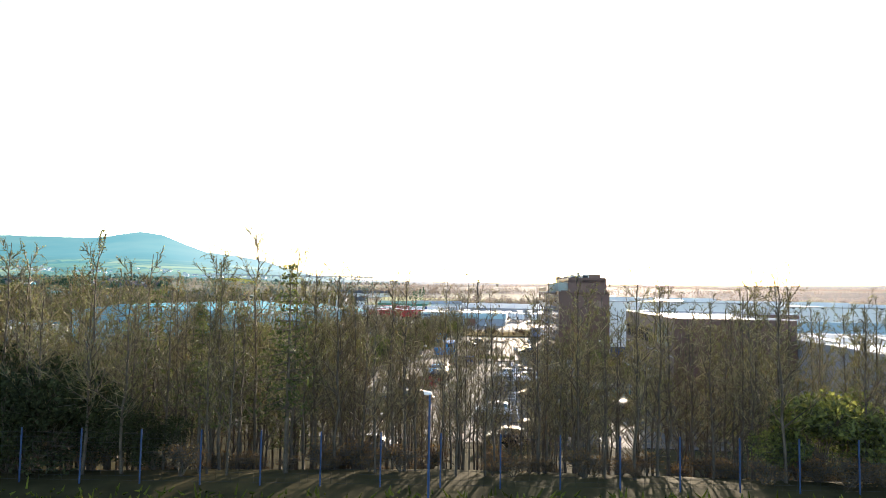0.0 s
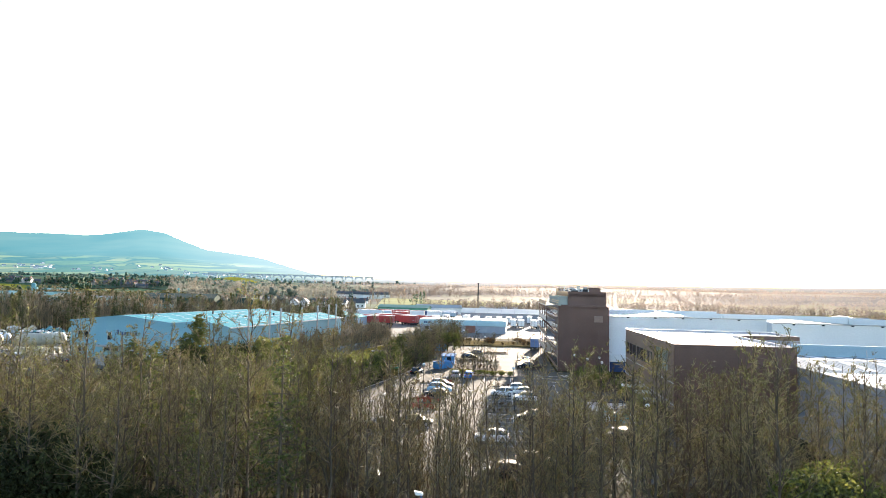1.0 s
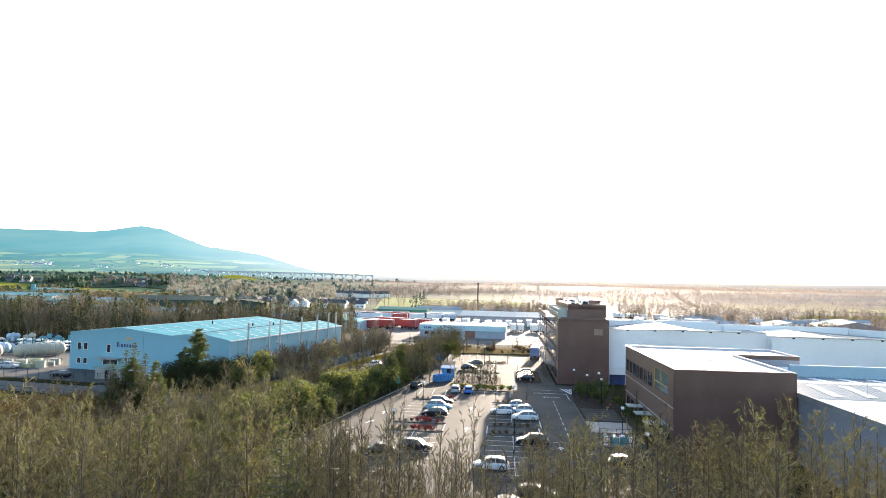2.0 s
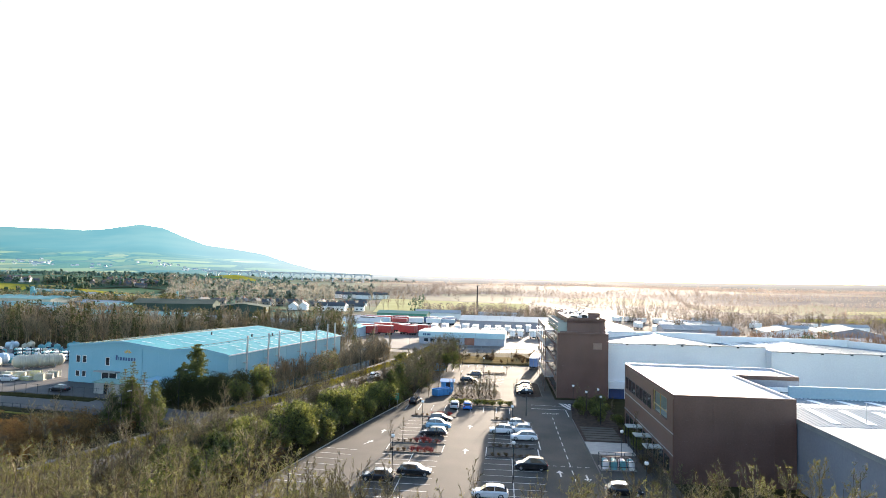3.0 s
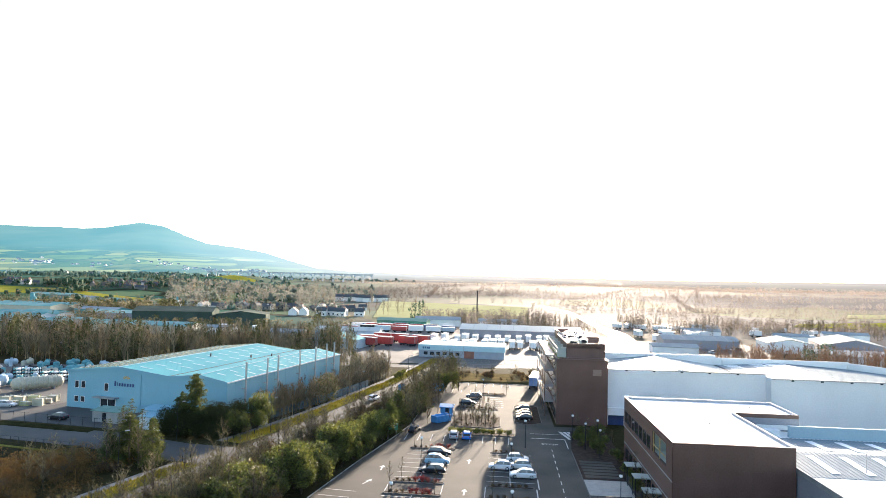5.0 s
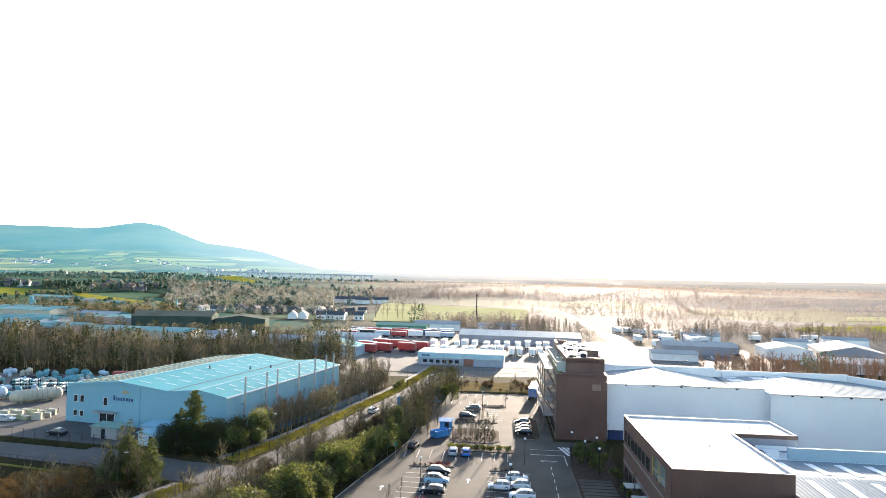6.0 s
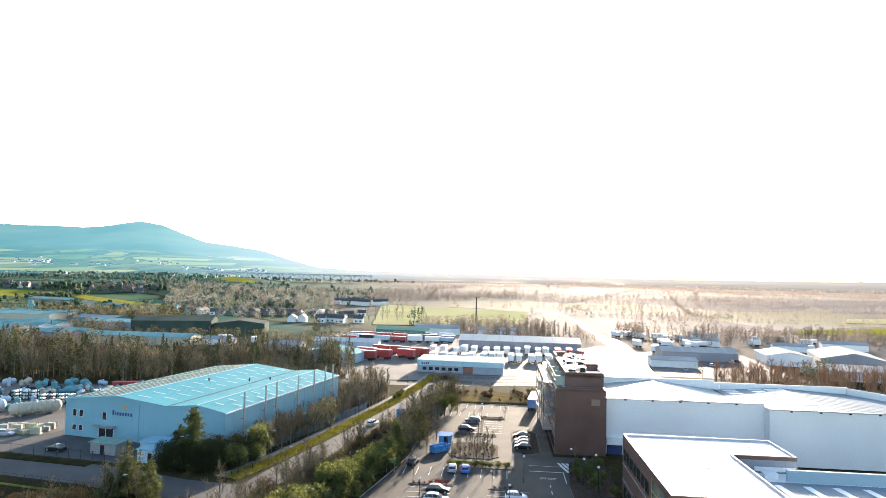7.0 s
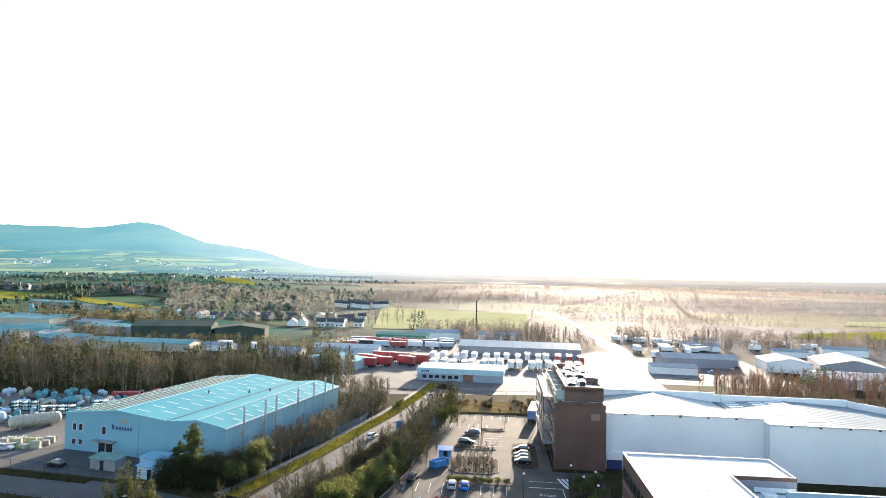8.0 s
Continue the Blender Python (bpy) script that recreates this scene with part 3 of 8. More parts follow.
# ---- warehouse across the road ----
WT = -15.5
ware = thing("warehouse", pose(-86.45, 149.2, 0, 0, 0, WT), "pale blue-grey warehouse with twin shallow gables and roof lights", "building")
PROFILE = [(0, 8.3), (14.5, 9.8), (28, 8.5), (35.5, 9.3), (42.5, 8.2)]
WL = 57.5
sh = Shape()
front = [(0, -0.5)] + [(42.5, -0.5)] + PROFILE[::-1]
sh.add([(x, 0, z) for x, z in front] + [(x, WL, z) for x, z in front], [tuple(range(7)), tuple(range(7, 14))[::-1]] + [(i, i + 7, (i + 1) % 7 + 7, (i + 1) % 7) for i in (0, 1, 6)])
part("wall", sh, CLADDING, ware)


def on_roof(x):
    for (x0, z0), (x1, z1) in zip(PROFILE, PROFILE[1:]):
        if x <= x1:
            return z0 + (z1 - z0) * (x - x0) / (x1 - x0) + 0.2
    return PROFILE[-1][1]


def roof_patch(x0, x1, y0, y1, lift, thick):
    za, zb = on_roof(x0 + 1e-4) + lift, on_roof(x1) + lift
    return Shape().add([(x0, y0, za), (x1, y0, zb), (x1, y1, zb), (x0, y1, za), (x0, y0, za + thick), (x1, y0, zb + thick), (x1, y1, zb + thick), (x0, y1, za + thick)],
                       [(0, 3, 2, 1), (4, 5, 6, 7), (0, 1, 5, 4), (1, 2, 6, 5), (2, 3, 7, 6), (3, 0, 4, 7)])


for (x0, z0), (x1, z1) in zip(PROFILE, PROFILE[1:]):
    part("roof", roof_patch(x0 - (0.25 if x0 == 0 else 0), x1 + (0.25 if x1 > 42 else 0), -0.2, WL + 0.2, -0.18, 0.18), ROOFING, ware)
    seams = Shape()
    for i in range(56):
        q = roof_patch(x0 + 0.05, x1 - 0.05, 0.7 + i, 0.74 + i, 0, 0.014)
        seams.add(q.v, q.f)
    part("roof_seam", seams, ROOFING, ware)["kind"] = "stuff"
WARELIGHT = material("weathered pale roof light", (0.3, 0.45, 0.5), (0.4, 0.55, 0.6), 0.6, scale=0.5, fine=4, bump=0.02)
for xc, ys in ((17.3, 0), (22.3, 2.4), (36.8, 1.2), (39.8, 3.6)):
    for i in range(11):
        y = 3.0 + ys + i * 4.9
        if y < WL - 2:
            part("roof_light", roof_patch(xc, xc + (3.4 if xc < 30 else 2.2), y, y + 0.45, 0.042, 0.012), WARELIGHT, ware, "translucent white roof light")
OCHRE = material("weathered ochre roof strip", (0.35, 0.33, 0.14), (0.5, 0.48, 0.24), 0.6, scale=0.5, fine=6)
for i in range(6):
    part("roof_strip", roof_patch(1.35 + i * 2.2, 1.75 + i * 2.2, 1.0, WL - 1, 0.045, 0.012), OCHRE, ware, "ochre strip along the roof")
    part("roof_gap", roof_patch(0.35 + i * 2.2, 1.3 + i * 2.2, 1.0, WL - 1, 0.042, 0.006), BLACKPOLE, ware, "dark band between roof strips")
part("roof_ridge", Shape().box(14.3, 14.7, -0.2, WL, 9.98, 10.06), WARELIGHT, ware), part("roof_ridge", Shape().box(35.35, 35.65, -0.2, WL, 9.5, 9.57), WARELIGHT, ware)
for i in range(24):
    part("roof_clip", roof_patch(0.9, 1.35, 2.0 + i * 2.3, 2.9 + i * 2.3, 0.06, 0.05), WARELIGHT, ware), part("roof_clip", roof_patch(5.3, 5.75, 2.8 + i * 2.3, 3.6 + i * 2.3, 0.06, 0.05), WARELIGHT, ware)
part("valley_gutter", Shape().box(27.8, 28.2, -0.1, WL, 8.72, 8.78), BLACKPOLE, ware)
for x in (19.0, 26.5, 30.5):
    part("roof_vent", Shape().tube((x, 8 + x, on_roof(x)), (x, 8 + x, on_roof(x) + 0.8), 0.2, n=8), BLACKPOLE, ware)
sh = Shape()
for (x0, z0), (x1, z1) in zip(PROFILE, PROFILE[1:]):
    sh.add([(x0, y, z) for y in (-0.3, -0.2) for z in (z0 - 0.25, z0 + 0.25)] + [(x1, y, z) for y in (-0.3, -0.2) for z in (z1 - 0.25, z1 + 0.25)], [(0, 4, 5, 1), (1, 5, 7, 3), (3, 7, 6, 2), (2, 6, 4, 0)])
part("verge_trim", sh, CLADDING, ware)
part("gutter", Shape().box(42.6, 42.85, -0.2, WL, 8.05, 8.3), WHITECLAD, ware)
for x, z, w, h in ((2.2, 4.6, 1.0, 1.5), (4.0, 4.6, 1.0, 1.5), (2.2, 1.4, 1.0, 1.2), (4.0, 1.4, 1.0, 1.2), (10.5, 4.3, 1.0, 1.7)):
    q = part("window", Shape().box(x, x + w, -0.03, 0.05, z, z + h), GLASS, ware)
    part("frame", Shape().box(x - 0.07, x, -0.08, 0.02, z - 0.07, z + h + 0.07).box(x + w, x + w + 0.07, -0.08, 0.02, z - 0.07, z + h + 0.07).box(x, x + w, -0.08, 0.02, z - 0.07, z).box(x, x + w, -0.08, 0.02, z + h, z + h + 0.07), WHITECLAD, q)
q = part("door", Shape().box(9.6, 13.6, -0.04, 0.05, 0, 2.6), GLASS, ware, "dark glazed entrance door")
for x in (9.5, 11.5, 13.6):
    part("door_frame", Shape().box(x, x + 0.12, -0.1, 0.02, 0, 2.65), WHITECLAD, q)
part("canopy", Shape().box(8.6, 14.6, -1.6, -0.05, 2.8, 3.1), TRIM, ware)
part("downpipe", Shape().tube((20.4, -0.1, 0), (20.4, -0.1, 8.6), 0.07), CLADDING, ware)
for i, (x, w, h) in enumerate(((13.2, 0.42, 1.1), (13.95, 0.14, 0.8), (14.4, 0.42, 0.7), (15.15, 0.42, 0.7), (15.9, 0.36, 0.7), (16.6, 0.42, 0.7), (17.35, 0.42, 0.7), (18.1, 0.42, 0.7))):
    part("sign_bar", Shape().box(x, x + w, -0.09, -0.01, 5.6, 5.6 + h), NAVY, ware)
for i in range(5):
    a = radians(30 + i * 30)
    part("sign_ray", strip_ray((16.4 + math.cos(a) * 0.5, 7.2 + math.sin(a) * 0.3), (16.4 + math.cos(a) * 1.1, 7.2 + math.sin(a) * 0.8)), AMBER, ware)
for y, top in ((6, 11.8), (15, 11.8), (20, 11.9), (31, 11.9), (40, 12), (47, 12.2), (52, 12.2)):
    k = part("flue", Shape().tube((43.2, y, -0.3), (43.2, y, top), 0.22, n=10), GALV, ware, "tall galvanised flue pipe")
    part("cap", Shape().tube((43.2, y, top), (43.2, y, top + 0.15), 0.34, 0.2, 10), TRIM, k)
    part("clamp", Shape().box(42.5, 43.4, y - 0.35, y + 0.35, 6.0, 6.12), TRIM, k)
for i in range(10):
    part("wall_seam", Shape().box(42.48, 42.53, 3 + i * 5.5, 3.06 + i * 5.5, 0, 8.1), CLADDING, ware)
for i in range(14):
    part("wall_seam", Shape().box(3 * i + 0.6, 3 * i + 0.65, -0.02, 0.01, 0, 8.0), CLADDING, ware)

# ---- plants ----
def prisms(segs, sides=3):
    """Thin tapered rods, one for each row of segs (ax, ay, az, bx, by, bz, r0, r1), as vertices and faces."""
    segs = np.asarray(segs, float)
    a, b = segs[:, :3], segs[:, 3:6]
    d = b - a
    d /= np.linalg.norm(d, axis=1, keepdims=True) + 1e-9
    ref = np.where(np.abs(d[:, 2:3]) < 0.8, np.array([[0, 0, 1.0]]), np.array([[1.0, 0, 0]]))
    u = np.cross(d, ref)
    u /= np.linalg.norm(u, axis=1, keepdims=True)
    w = np.cross(d, u)
    rings = []
    for end, r in ((a, segs[:, 6:7]), (b, segs[:, 7:8])):
        for i in range(sides):
            c, s_ = math.cos(2 * math.pi * i / sides), math.sin(2 * math.pi * i / sides)
            rings.append(end + (u * c + w * s_) * r)
    v = np.stack(rings, 1).reshape(-1, 3)
    base = np.arange(len(segs))[:, None] * 2 * sides
    f = np.concatenate([base + np.array([[i, (i + 1) % sides, sides + (i + 1) % sides, sides + i]]) for i in range(sides)])
    return v, f


def petals(centres, size, rng, flatten=0.0):
    """Small four-cornered leaves, each bent a little, turned at random."""
    n = len(centres)
    nrm = rng.normal(size=(n, 3))
    nrm[:, 2] = nrm[:, 2] * (1 - flatten) + flatten
    nrm /= np.linalg.norm(nrm, axis=1, keepdims=True)
    u = np.cross(nrm, rng.normal(size=(n, 3)))
    u /= np.linalg.norm(u, axis=1, keepdims=True) + 1e-9
    w = np.cross(nrm, u)
    k = size * rng.uniform(0.6, 1.3, (n, 1))
    v = np.stack([centres - u * k, centres - w * k * 0.45 + nrm * k * 0.12, centres + u * k, centres + w * k * 0.45 + nrm * k * 0.12], 1).reshape(-1, 3)
    return v, np.arange(n * 4).reshape(-1, 4)


def array_mesh(name, blocks, mat, smooth=False):
    """One mesh from several (vertices, faces) blocks."""
    vs, fs, k = [], [], 0
    for v, f in blocks:
        vs.append(v)
        fs.append(np.asarray(f) + k)
        k += len(v)
    sh = Shape()
    sh.v = np.concatenate(vs).tolist()
    sh.f = np.concatenate(fs).tolist()
    return mesh_of(name, sh, mat, smooth)


def grow(rng, height, reach, limbs, subs, twigs, low=0.2, rise=0.75, droop=0.0, thick=0.011):
    """A bare broad-leaved tree: trunk pieces, and all finer pieces, as rods."""
    trunk, fine, tips = [], [], []
    n = 7
    pts = [np.array([0, 0, -0.3])]
    lean = rng.normal(size=2) * 0.02
    for i in range(1, n + 1):
        pts.append(np.array([lean[0] * i * height / n + rng.normal() * 0.05, lean[1] * i * height / n + rng.normal() * 0.05, height * i / n]))
    r0 = height * thick
    for i in range(n):
        trunk.append((*pts[i], *pts[i + 1], r0 * (1 - i / n) + 0.012, r0 * (1 - (i + 1) / n) + 0.012))
    for j in range(limbs):
        h = low + (0.97 - low) * (j + rng.uniform()) / limbs
        k = min(int(h * n), n - 1)
        p = pts[k] + (pts[k + 1] - pts[k]) * (h * n - k)
        az = j * 2.4 + rng.uniform(-0.6, 0.6)
        length = reach * (1.15 - 0.85 * h) * rng.uniform(0.7, 1.2)
        up = rise * rng.uniform(0.75, 1.25)
        d = np.array([math.cos(az) * math.cos(up), math.sin(az) * math.cos(up), math.sin(up)])
        q, r = p, r0 * (1 - h) * 0.45 + 0.012
        for i in range(3):
            d = d + rng.normal(size=3) * 0.12 + np.array([0, 0, 0.1 - droop])
            d /= np.linalg.norm(d)
            e = q + d * length / 3
            trunk.append((*q, *e, r * (1 - i / 3.4), r * (1 - (i + 1) / 3.4)))
            for m in range(subs):
                b = q + (e - q) * rng.uniform(0.1, 1)
                g = d + rng.normal(size=3) * 0.55 + np.array([0, 0, 0.15 - droop])
                g /= np.linalg.norm(g)
                l2 = length * rng.uniform(0.18, 0.4)
                c = b + g * l2
                fine.append((*b, *c, 0.016, 0.008))
                for _ in range(twigs):
                    b2 = b + (c - b) * rng.uniform(0.3, 1)
                    g2 = g + rng.normal(size=3) * 0.5 + np.array([0, 0, 0.1 - 1.5 * droop])
                    g2 /= np.linalg.norm(g2)
                    c2 = b2 + g2 * l2 * rng.uniform(0.35, 0.7)
                    fine.append((*b2, *c2, 0.01, 0.005))
                    tips.append(c2), tips.append((b2 + c2) / 2)
            q = e
    return trunk, fine, np.array(tips)


def bare_tree(seed, height, reach, limbs=20, subs=3, twigs=3, buds=1.0, bud_mat=None, name="tree", label="", low=0.2, rise=0.75, droop=0.0, thick=0.011):
    rng = np.random.default_rng(seed)
    trunk, fine, tips = grow(rng, height, reach, limbs, subs, twigs, low, rise, droop, thick)
    ob = thing(name, pose(0, 0, -500), label, "tree")
    v, f = prisms(trunk, 5)
    sh = Shape()
    sh.v, sh.f = v.tolist(), f.tolist()
    part("trunk", mesh_of("trunk", sh, BARK, True), None, ob)
    keep = tips[rng.uniform(size=len(tips)) < buds]
    rods = prisms(fine, 3)
    crown = array_mesh("crown", [rods] + ([petals(keep + rng.normal(size=keep.shape) * 0.03, 0.043, rng)] if len(keep) else []), TWIG)
    crown.materials.append(bud_mat or BUDS)
    slots = np.zeros(len(crown.polygons), dtype=np.int32)
    slots[len(rods[1]):] = 1
    crown.polygons.foreach_set("material_index", slots)
    part("crown", crown, None, ob)
    return ob


def conifer(seed, height, reach, label, name="conifer", leaves=6, low=0.12, size=0.16, mat=None, ragged=0.3):
    rng = np.random.default_rng(seed)
    trunk, cent = [(0, 0, -0.3, 0, 0, height * 0.5, height * 0.014, height * 0.008), (0, 0, height * 0.5, 0, 0, height, height * 0.008, 0.01)], []
    h = low * height
    while h < height * 0.98:
        k = h / height
        count = rng.integers(4, 7)
        for i in range(count):
            az = rng.uniform(0, 2 * math.pi)
            length = reach * (1 - k) ** 0.75 * rng.uniform(1 - ragged, 1 + ragged * 0.5) + 0.15
            tip = np.array([math.cos(az) * length, math.sin(az) * length, length * rng.uniform(-0.25, 0.2)])
            base = np.array([0, 0, h])
            trunk.append((*base, *(base + tip), 0.03, 0.008))
            n = int(5 + leaves * length * 3)
            t_ = rng.uniform(0.15, 1.05, n) ** 0.8
            side = rng.normal(size=(n, 3)) * np.array([0.16, 0.16, 0.1]) * (0.6 + 0.5 * length)
            cent.append(base + tip[None] * t_[:, None] + side)
        h += height * rng.uniform(0.03, 0.055)
    ob = thing(name, pose(0, 0, -500), label, "tree")
    v, f = prisms(trunk, 5)
    sh = Shape()
    sh.v, sh.f = v.tolist(), f.tolist()
    part("trunk", mesh_of("trunk", sh, BARK, True), None, ob)
    part("crown", array_mesh("crown", [petals(np.concatenate(cent), size, rng)], mat or NEEDLES), None, ob)
    return ob


def bush(seed, height, width, label, name="bush", count=2600, size=0.13, mat=None, lobes=9, category="bush", stems=10):
    """An evergreen or scrubby bush: stems, and leaves on the shells of several overlapping lobes."""
    rng = np.random.default_rng(seed)
    cent, st = [], []
    for i in range(lobes):
        az, rr = rng.uniform(0, 2 * math.pi), width * 0.36 * math.sqrt(rng.uniform())
        zc = height * rng.uniform(0.3, 0.78)
        lobe = np.array([math.cos(az) * rr, math.sin(az) * rr, zc])
        rad = np.array([width * 0.26, width * 0.26, height * 0.25]) * rng.uniform(0.75, 1.2)
        n = count // lobes
        d = rng.normal(size=(n, 3))
        d /= np.linalg.norm(d, axis=1, keepdims=True)
        cent.append(lobe + d * rad * rng.uniform(0.55, 1.08, (n, 1)))
        st.append((0, 0, -0.2, *lobe, 0.05, 0.02))
        for _ in range(stems):
            e = lobe + rng.normal(size=3) * rad * 0.7
            st.append((*(lobe * rng.uniform(0.5, 1)), *e, 0.018, 0.006))
    c = np.concatenate(cent)
    c = c[c[:, 2] > 0.05]
    ob = thing(name, pose(0, 0, -500), label, category)
    v, f = prisms(st, 4)
    sh = Shape()
    sh.v, sh.f = v.tolist(), f.tolist()
    part("branching", mesh_of("branching", sh, BARK), None, ob)
    part("foliage", array_mesh("foliage", [petals(c, size, rng, 0.25)], mat or LEAVES), None, ob)
    return ob


def plant(ob, x, y, scale=1.0, turn=None, z=None, group="", tall=1.0):
    k = copy_thing(ob, pose(0, 0, 0))
    k.matrix_world = pose(x, y, (land(x, y) if z is None else z), 0, 0, random.uniform(0, 360) if turn is None else turn) @ Matrix.Diagonal((scale, scale, scale * tall, 1))
    if group:
        k["group"] = group
    return k


def discard(obs):
    for ob in obs:
        for o in [*ob.children_recursive, ob]:
            bpy.data.objects.remove(o)


rnd = random.Random(11)
LAB_BIRCH = "slender bare birch with olive catkins on the bank"
birches = [bare_tree(20 + i, 9.5, 2.6, limbs=22, subs=3, twigs=3, buds=0.95, name="birch_tree", label=LAB_BIRCH, low=0.2, rise=0.75, thick=0.007) for i in range(5)]
alders = [bare_tree(40 + i, 9.0, 2.5, limbs=17, subs=3, twigs=2, buds=0.2, name="alder_tree", label="bare brown alder with fine upright twigs", low=0.2, rise=0.85, thick=0.007) for i in range(4)]
pines = [conifer(60 + i, 9.5, 1.9, "ragged green pine with a thin crown", "pine_tree", leaves=3, low=0.3, ragged=0.6, size=0.11) for i in range(2)]


def crest(x, y):
    """Height that the tree tops reach over the bank."""
    dip = math.exp(-((x / y - 0.06) / 0.17) ** 2)
    side, middle = min(16.1, 24.9 - 0.27 * y), min(15.0, 25.2 - 0.35 * y)
    return side + (middle - side) * dip


for row in range(17):
    y = 27.6 + row * 1.5
    x = -0.85 * y - 4
    while x < 0.85 * y + 4:
        px, py = x + rnd.uniform(-1.0, 1.0), y + rnd.uniform(-0.8, 0.8)
        x += 2.15 + 0.03 * row if row < 5 else 2.6 + 0.03 * row
        middle = abs(px / py - 0.03) < 0.13
        if rnd.random() < 0.06 or (middle and rnd.random() < 0.24) or (px > 0.1 * py and rnd.random() < 0.22):
            continue
        right = px > 0.15 * py
        src = rnd.choice(alders if middle or rnd.random() < (0.75 if right else 0.4) else birches)
        if rnd.random() < 0.06 and not right and not middle:
            src = rnd.choice(pines)
        top = crest(px, py) + (rnd.uniform(-3.2, 0.6) if middle or right or row > 6 else rnd.uniform(-1.9, 0.6)) + (rnd.uniform(0.6, 1.6) if rnd.random() < 0.1 and not (middle or right) else 0) - (1.7 if src in pines else 0)
        hgt = max(top - land(px, py), 4.0)
        k = hgt / 9.4
        plant(src, px, py, min(k, 1.15), group="trees on the bank", tall=k / min(k, 1.15))
for i in range(62):
    py = rnd.uniform(29, 46)
    px = (rnd.uniform(-0.22, 0.2)) * py
    hgt = max(min(15.7, 27.3 - 0.33 * py) + rnd.uniform(-3.8, 0.4) - land(px, py), 4.5)
    plant(rnd.choice(alders), px, py, 0.62 * min(hgt / 9.2, 1.1), group="trees on the bank", tall=hgt / 9.2 / (0.62 * min(hgt / 9.2, 1.1)))
brambles = [bush(70 + i, 1.8, 3.2, "low tangle of bramble and dead bracken", "bramble_bush", count=700, size=0.08, mat=SCRUB, lobes=7, stems=40) for i in range(3)]
for i in range(130):
    y = 26.6 + 22 * rnd.random() ** 1.3
    plant(rnd.choice(brambles), rnd.uniform(-0.85, 0.85) * y, y, rnd.uniform(0.3, 0.75), group="undergrowth on the bank")

# scrub and small trees on the rough ground towards the road
scrubs = [bush(80 + i, 2.6, 3.4, "tangled dry brown scrub on rough ground", "scrub_bush", count=900, size=0.09, mat=SCRUB, lobes=7, stems=40) for i in range(3)]
thickets = [bare_tree(90 + i, 5.0, 2.3, limbs=16, subs=3, twigs=3, buds=0.15, name="bare_tree", label="small bare tree with brown twigs", low=0.08, rise=0.9) for i in range(3)]
for i in range(200):
    x, y = rnd.uniform(-64, -22), rnd.uniform(50, 104)
    lane = -45 - 0.35 * (97 - y)
    if x > lane - 7 and x < lane + 12 and y > 66:
        continue
    if x > -30 + (y - 75) * 0.25 or (y > 104):
        continue
    plant(rnd.choice(scrubs if rnd.random() < 0.6 else thickets), x, y, rnd.uniform(0.7, 1.25), group="scrub")
for x, y, k in ((-32.5, 84.5, 0.74), (-34.5, 82, 0.62), (-31, 88, 0.6), (-36.5, 78, 0.66), (-34, 74, 0.7)):
    plant(pines[int(x) % 2], x, y, k, group="pines", tall=0.95)
plant(thickets[2], -34.5, 102.5, 1.6, group="trees by the road"), plant(thickets[0], -31, 104.5, 1.3, group="trees by the road")

# evergreen hedge beside the car park
laurels = [bush(110 + i, 5.2, 5.4, "glossy evergreen laurel bush beside the car park", "laurel_bush", count=3600, size=0.17) for i in range(3)]
# Darkened copy of the evergreen leaves; shade is put into the colour
SHADELEAF = material("matt evergreen leaves darkened for shade", (0.018, 0.022, 0.008), (0.05, 0.055, 0.02), 0.85, scale=0.5, fine=6, bump=0, spread=0.4, trans=0.08, spec=0.15)
hollies = [bush(116 + i, 5.2, 5.0, "dense evergreen bush with leaves painted dark for shade", "holly_bush", count=7000, size=0.11, mat=SHADELEAF) for i in range(2)]
for x, y, k in ((-25.5, 29.4, 1.0), (-22.6, 28.4, 1.1), (-19.8, 28.8, 1.15), (-17.2, 28.4, 1.0), (-14.8, 28.6, 0.75), (-28.4, 30.5, 1.1), (-21, 27.6, 0.9), (-24, 27.8, 0.9), (-18.4, 27.4, 0.8), (-12.8, 28.8, 0.5)):
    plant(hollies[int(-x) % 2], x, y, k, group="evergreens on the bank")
for x, y, k in ((15.4, 28.8, 0.5), (17.2, 29.4, 0.78), (19.2, 30.2, 0.8)):
    plant(laurels[int(y) % 3], x, y, k, group="evergreens on the bank")
for i, (x, y, k) in enumerate(((-31, 70, 1.0), (-28.8, 76, 1.1), (-27.2, 81.5, 1.2), (-25.2, 86.5, 1.28), (-23.2, 91.5, 1.12), (-21.0, 95.8, 1.25), (-19.6, 100.6, 1.18), (-18.4, 105, 0.92), (-17.2, 109.4, 1.2), (-15.9, 113.6, 1.22), (-14.6, 117.4, 1.05), (-13.8, 121.4, 0.9))):
    plant(laurels[i % 3], x, y, k, group="laurel hedge", tall=rnd.uniform(0.9, 1.1))
    plant(laurels[(i + 1) % 3], x + rnd.uniform(0.8, 1.6), y - 2.2, k * rnd.uniform(0.6, 0.8), group="laurel hedge")
    if i % 2:
        plant(laurels[(i + 2) % 3], x - 3.4, y + 1.5, k * 0.85, group="laurel hedge")
for i in range(44):
    k = i / 43
    x, y = -33 + 17 * k + rnd.uniform(-1.8, 1.6), 80 + 44 * k
    plant(rnd.choice(thickets + scrubs), x, y, rnd.uniform(0.8, 1.25), group="trees by the road")

for i in range(40):
    plant(rnd.choice(scrubs + thickets[:1]), rnd.uniform(4, 32), rnd.uniform(199, 214), rnd.uniform(0.4, 0.75), z=0.3, group="scrub by the cross road")
